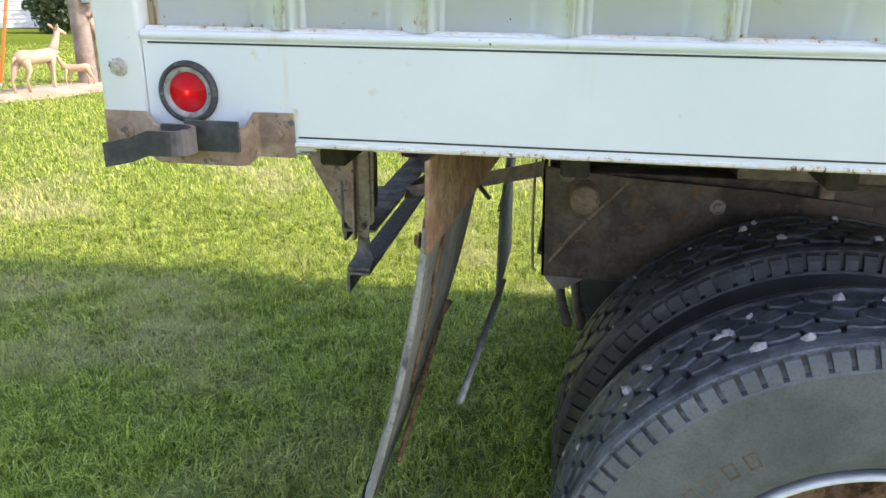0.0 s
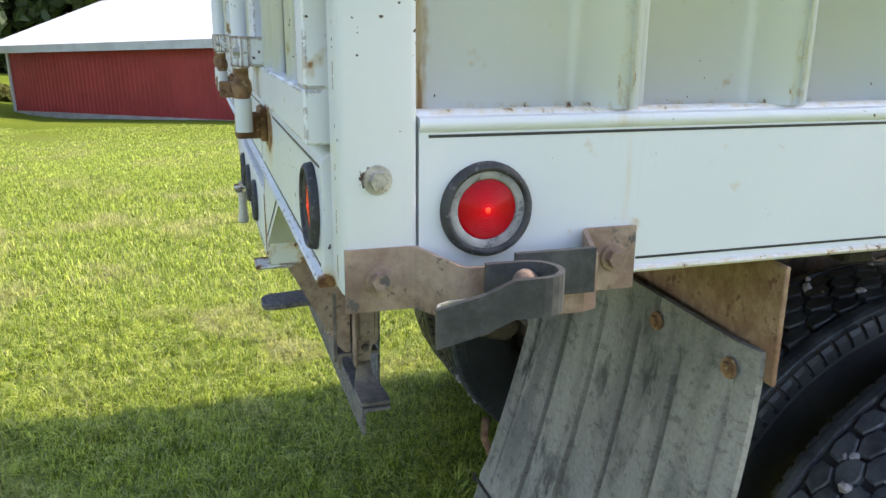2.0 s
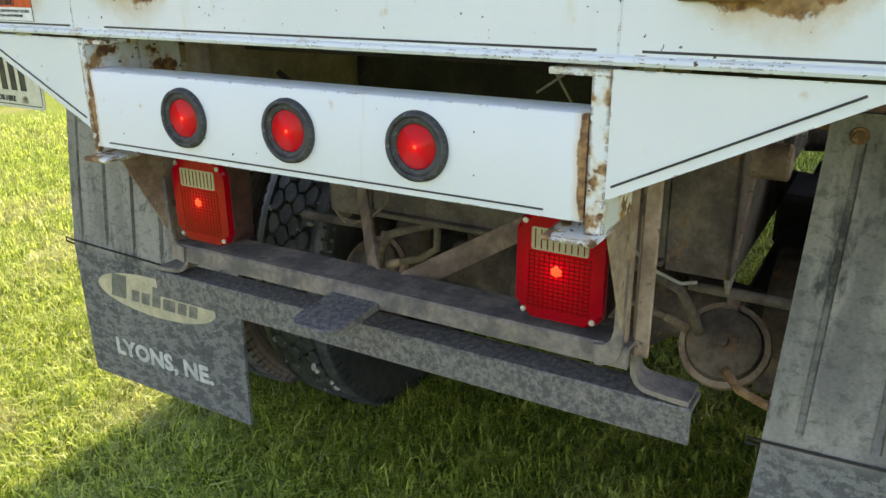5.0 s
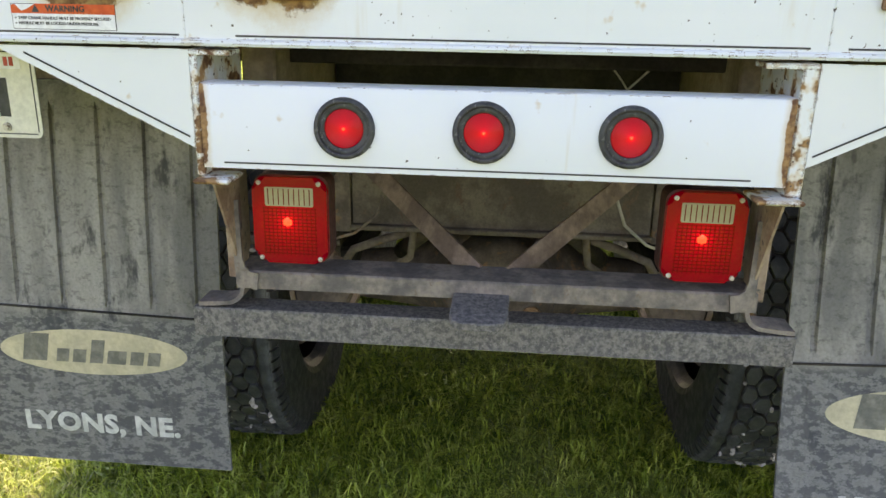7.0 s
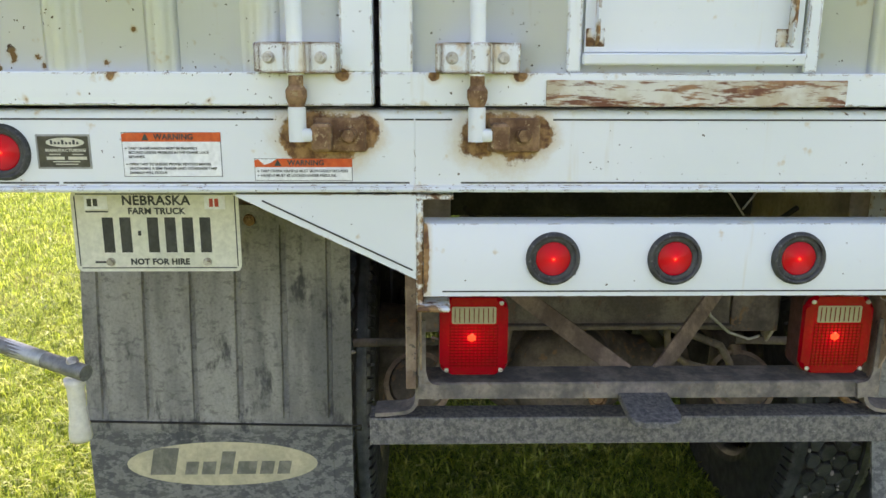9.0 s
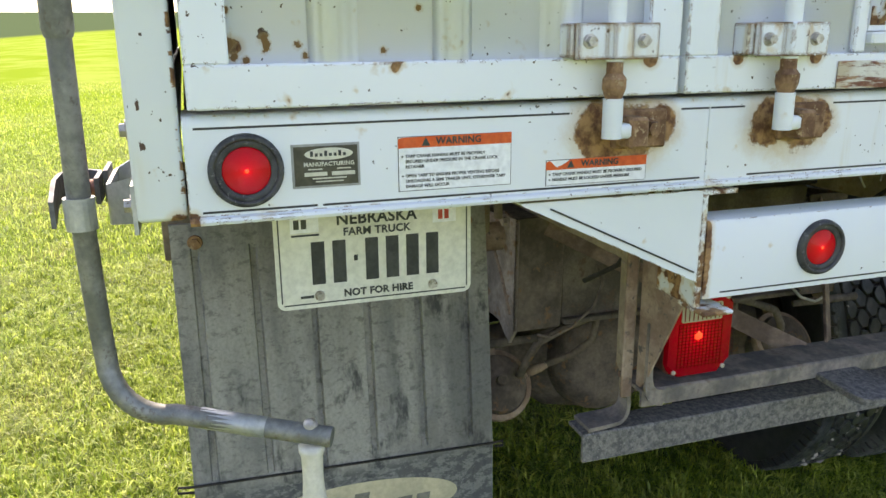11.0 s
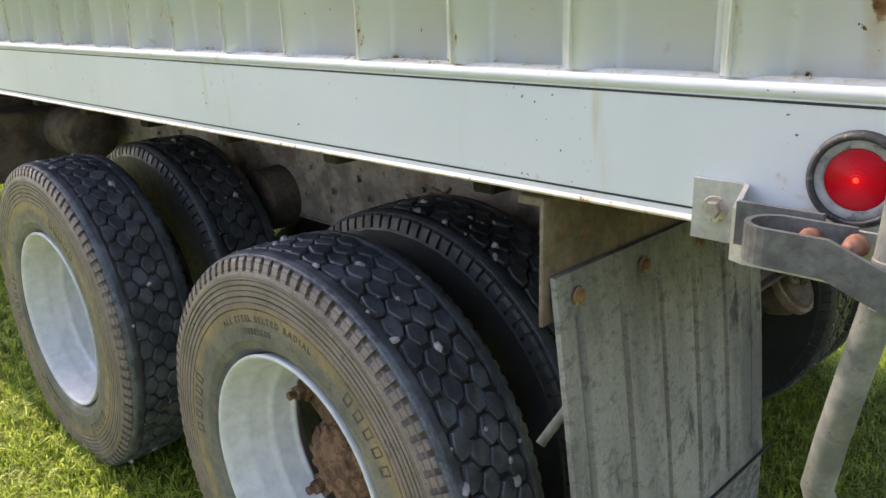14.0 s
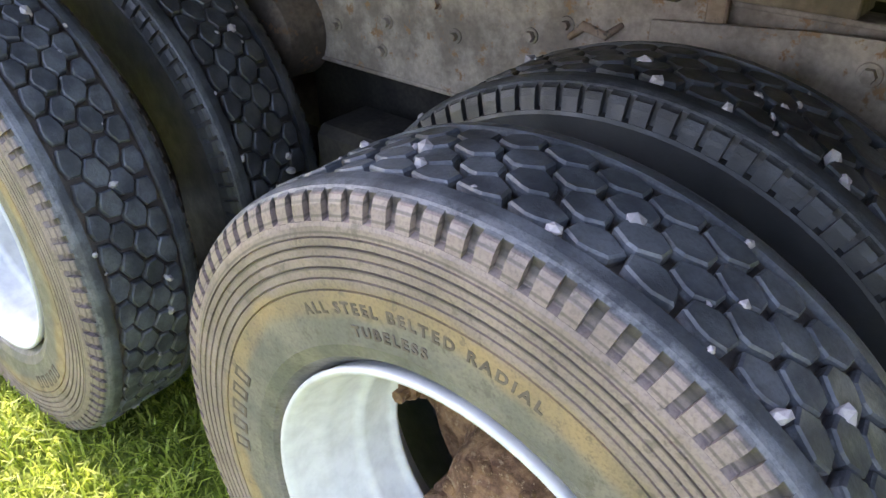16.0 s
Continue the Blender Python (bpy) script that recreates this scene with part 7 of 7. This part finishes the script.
def build_house():
    at = Vector((-16.2, 28.7, -1.0))
    h = thing("house", "white sided farmhouse with brown-red shingle roof", "house", at)
    h.rotation_euler = (0, 0, radians(40))
    bm = bmesh.new()
    box(bm, -10.0, 7.3, 0, 8.0, -0.9, 2.45)
    prism(bm, [(7.2, 0, 2.45), (7.2, 8.0, 2.45), (7.2, 4.0, 4.7)], (0.1, 0, 0))
    part("wall", bm, M_SIDING, h, "white horizontal siding")
    for i in range(15):
        z = 0.15 + 0.16 * i
        bm = bmesh.new()
        prism(bm, [(-10.0, -0.004, z), (-10.0, -0.03, z), (-10.0, -0.004, z + 0.15)], (17.3, 0, 0))
        part("siding_board", bm, M_SIDING, h)
    bm = bmesh.new()
    box(bm, -10.1, 7.4, -0.04, 0.0, -0.9, 0.12)
    part("foundation", bm, M_SHINGLE, h)
    for y0 in (-0.6, 8.6):
        bm = bmesh.new()
        prism(bm, [(-10.6, y0, 2.40), (7.9, y0, 2.40), (7.9, 4.0, 4.9), (-10.6, 4.0, 4.9)], (0, 0, 0.12))
        part("roof", bm, M_SHINGLE, h)
    bm = bmesh.new()
    box(bm, -10.6, 7.9, -0.64, -0.58, 2.26, 2.50)
    part("fascia", bm, M_TRIM, h)
    house_window(h, -1.03, 1.25, 0.98, 1.05)
    house_window(h, 6.3, 1.4, 0.6, 0.9)
    house_window(h, 1.7, 1.3, 1.25, 0.8)
    bm = bmesh.new()
    box(bm, -4.3, -3.3, -0.05, 0.0, 0.05, 2.1, 0.01)
    part("door", bm, M_TRIM, h, "pale grey door")
    bm = bmesh.new()
    box(bm, -2.6, 7.2, -1.3, -0.1, -0.5, -0.02)
    part("porch_slab", bm, M_SOIL, h)
    # small annex
    a = thing("outbuilding", "small white outbuilding with a brown roof", "outbuilding", (-11.5, 38.0, -1.2))
    bm = bmesh.new()
    box(bm, -0.65, 0.65, 0, 3.0, -0.6, 1.6)
    part("wall", bm, M_SIDING, a)
    bm = bmesh.new()
    prism(bm, [(-0.8, -0.3, 1.55), (0.85, -0.3, 1.55), (0.55, 1.5, 2.15), (-0.8, 1.5, 2.15)], (0, 0, 0.1))
    part("roof", bm, M_SHINGLE, a)
    bm = bmesh.new()
    box(bm, -0.5, -0.1, -0.03, 0.0, 0.75, 1.3)
    part("window", bm, M_GLASS, a)


build_house()
tree("tree", (-12.5, 27.4, ground_z(-12.5, 27.4)), "leafy green yard tree with forked trunk", 5, 4.6, (3.9, 3.6, 3.6), 46, 330, 0.13, M_LEAF, 0.3)


def shrub(at, r, h, label, material, seed):
    s = thing("shrub", label, "shrub", at)
    bm = bmesh.new()
    for i in range(5):
        a = i * 1.26
        sweep(bm, [(0, 0, -0.1), (r * 0.4 * math.cos(a), r * 0.4 * math.sin(a), h * 0.5)], [0.03, 0.012], 6)
    part("stems", bm, M_BARK, s)
    leaves("foliage", material, s, crown_clumps(seed, (0, 0, h * 0.5), (r * 0.85, r * 0.85, h * 0.52), 26, 130) + [((0, 0, h * 0.4), (r * 0.7, r * 0.7, h * 0.4), 900)], 0.085, seed)


shrub((-10.9, 30.4, ground_z(-10.9, 30.4)), 1.0, 1.1, "dark rounded shrub on the lawn", M_SHRUB, 21)
shrub((-15.9, 21.4, ground_z(-15.9, 21.4)), 1.0, 1.5, "dark green shrub by the house", M_SHRUB, 22)
shrub((-9.5, 37.5, ground_z(-9.5, 37.5)), 1.0, 1.45, "olive green rounded shrub on grass", M_SHRUB_LIGHT, 23)
shrub((-7.75, 34.8, ground_z(-7.75, 34.8)), 0.5, 0.7, "small pale shrub by the shed", M_SHRUB_LIGHT, 24)


def build_woods():
    clumps = []
    rnd = random.Random(31)
    for i in range(17):
        k = -0.50 + 0.43 * i / 16
        d = rnd.uniform(58, 70)
        x, y, hgt = k * d, d, rnd.uniform(10, 15)
        r = rnd.uniform(3.4, 5.0)
        clumps += crown_clumps(100 + i, (x, y, -2.5 + hgt * 0.5), (r, r, hgt * 0.55), 26, 75)
    ob = leaves("woods", M_WOODS, None, clumps, 0.55, 9)
    tagged(ob, "dark green belt of trees behind the yard", "woods", kind="stuff")


build_woods()


def limb(bm, pts, r, seg=8):
    sweep(bm, pts, r, seg)


def deer(name, at, yaw, k, antlers, label):
    """A painted lawn statue, one plain mesh."""
    bm = bmesh.new()
    limb(bm, [(-0.46, 0, 0.62), (-0.42, 0, 0.64), (-0.30, 0, 0.65), (-0.05, 0, 0.63), (0.20, 0, 0.64), (0.34, 0, 0.67), (0.42, 0, 0.74)], [0.02, 0.10, 0.135, 0.12, 0.125, 0.11, 0.07], 12)
    limb(bm, [(0.33, 0, 0.68), (0.45, 0, 0.84), (0.51, 0, 0.98), (0.53, 0, 1.05)], [0.10, 0.07, 0.055, 0.05], 10)
    limb(bm, [(0.49, 0, 1.07), (0.56, 0, 1.06), (0.66, 0, 1.01), (0.73, 0, 0.98)], [0.045, 0.055, 0.035, 0.022], 10)
    for s in (1, -1):
        limb(bm, [(0.50, s * 0.03, 1.08), (0.47, s * 0.09, 1.15), (0.45, s * 0.12, 1.18)], [0.012, 0.03, 0.005], 6)
        limb(bm, [(0.28, s * 0.075, 0.62), (0.30 + 0.05 * s, s * 0.075, 0.36), (0.29 + 0.05 * s, s * 0.075, 0.10), (0.31 + 0.05 * s, s * 0.075, 0.0)], [0.06, 0.03, 0.02, 0.03], 8)
        limb(bm, [(-0.34, s * 0.08, 0.62), (-0.36 - 0.09 * s, s * 0.08, 0.42), (-0.44 - 0.09 * s, s * 0.08, 0.26), (-0.40 - 0.09 * s, s * 0.08, 0.0)], [0.095, 0.05, 0.025, 0.028], 8)
        if antlers:
            limb(bm, [(0.51, s * 0.03, 1.10), (0.45, s * 0.12, 1.22), (0.47, s * 0.18, 1.36), (0.56, s * 0.18, 1.42)], [0.013, 0.011, 0.009, 0.004], 6)
            for q in ((0.46, 0.13, 1.24), (0.46, 0.16, 1.31)):
                limb(bm, [(q[0], s * q[1], q[2]), (q[0] + 0.08, s * q[1], q[2] + 0.09)], [0.009, 0.003], 6)
    limb(bm, [(-0.46, 0, 0.66), (-0.52, 0, 0.62), (-0.53, 0, 0.55)], [0.03, 0.025, 0.008], 6)
    bmesh.ops.scale(bm, vec=(k, k, k), verts=bm.verts)
    ob = part(name, bm, M_TAN, None, smooth=True)
    ob.location = (*at, ground_z(*at))
    ob.rotation_euler = (0, 0, radians(yaw))
    tagged(ob, label, "statue", group="lawn deer statues")


deer("deer_statue", (-5.45, 7.86), 200, 0.82, True, "tan antlered deer statue on bare soil")
deer("deer_statue", (-6.04, 6.74), 78, 0.70, False, "tan doe statue on bare soil")
deer("deer_statue", (-5.90, 7.30), 205, 0.40, False, "small tan fawn statue beside the pole")


def guy_wire(foot, top, guard, label):
    g = thing("guy_wire", label, "guy wire")
    foot, top = Vector((*foot, ground_z(*foot) - 0.02)), Vector(top)
    bm = bmesh.new()
    sweep(bm, [foot, top], 0.006, 6)
    part("wire", bm, M_GALV, g)
    bm = bmesh.new()
    sweep(bm, [foot + (top - foot) * 0.015, foot + (top - foot) * guard], 0.021, 10)
    part("guard", bm, M_ORANGE_GUARD, g, "orange plastic guard")
    bm = bmesh.new()
    lathe(bm, [(0.0005, 0.07), (0.02, 0.065), (0.028, 0.03), (0.022, -0.03)], tuple(foot + Vector((0, 0, 0.02))), "z", 10)
    part("anchor_eye", bm, M_GALV, g)


def build_pole():
    px, py = -5.99, 7.70
    p = thing("utility_pole", "weathered wooden utility pole with a meter box", "utility pole", (px, py, ground_z(px, py)))
    bm = bmesh.new()
    sweep(bm, [(0, 0, -0.2), (0, 0, 4.0), (0, 0, 8.6)], [0.145, 0.130, 0.105], 20)
    auto_smooth(part("pole", bm, M_POLE, p), 50)
    bm = bmesh.new()
    box(bm, 0.11, 0.27, -0.12, 0.02, 1.08, 1.32, 0.02, 2)
    part("meter_box", bm, M_TRIM, p)
    bm = bmesh.new()
    sweep(bm, [(0.15, -0.05, 1.3), (0.14, -0.05, 4.0)], 0.02, 8)
    part("conduit", bm, M_TRIM, p)
    guy_wire((-5.53, 11.71), (px, py, 5.97), 0.42, "guy wire with a bright orange guard")
    guy_wire((-6.87, 7.03), (px, py, 4.9), 0.42, "second guy wire with an orange guard by the statues")
    st = thing("marker_stake", "thin pale stake standing on the lawn", "stake", (-7.35, 14.6, ground_z(-7.35, 14.6)))
    bm = bmesh.new()
    sweep(bm, [(0, 0, -0.1), (-0.02, 0, 0.6), (-0.04, 0, 1.15)], [0.016, 0.016, 0.016], 8)
    part("rod", bm, M_GALV, st)
    bm = bmesh.new()
    box(bm, -0.09, 0.01, -0.02, 0.02, 1.12, 1.24, 0.008, 1)
    part("cap", bm, M_LABEL, st, "white cap")
    bm = bmesh.new()
    n = 44
    ca, sa = math.cos(radians(59)), math.sin(radians(59))
    cx, cy = -5.72, 7.15
    ring = []
    for i in range(n):
        t = 2 * math.pi * i / n
        u, v = 1.95 * math.cos(t) * (1 + 0.05 * math.sin(5 * t)), 0.62 * math.sin(t) * (1 + 0.14 * math.cos(3 * t + 1) + 0.07 * math.sin(9 * t))
        x, y = cx + u * ca - v * sa, cy + u * sa + v * ca
        ring.append(bm.verts.new((x, y, ground_z(x, y) + 0.012)))
    c = bm.verts.new((cx, cy, ground_z(cx, cy) + 0.05))
    for i in range(n):
        bm.faces.new((ring[i], ring[(i + 1) % n], c))
    tagged(part("bare_soil", bm, M_SOIL), "pale bare soil round the statues", "soil", kind="structure")


build_pole()
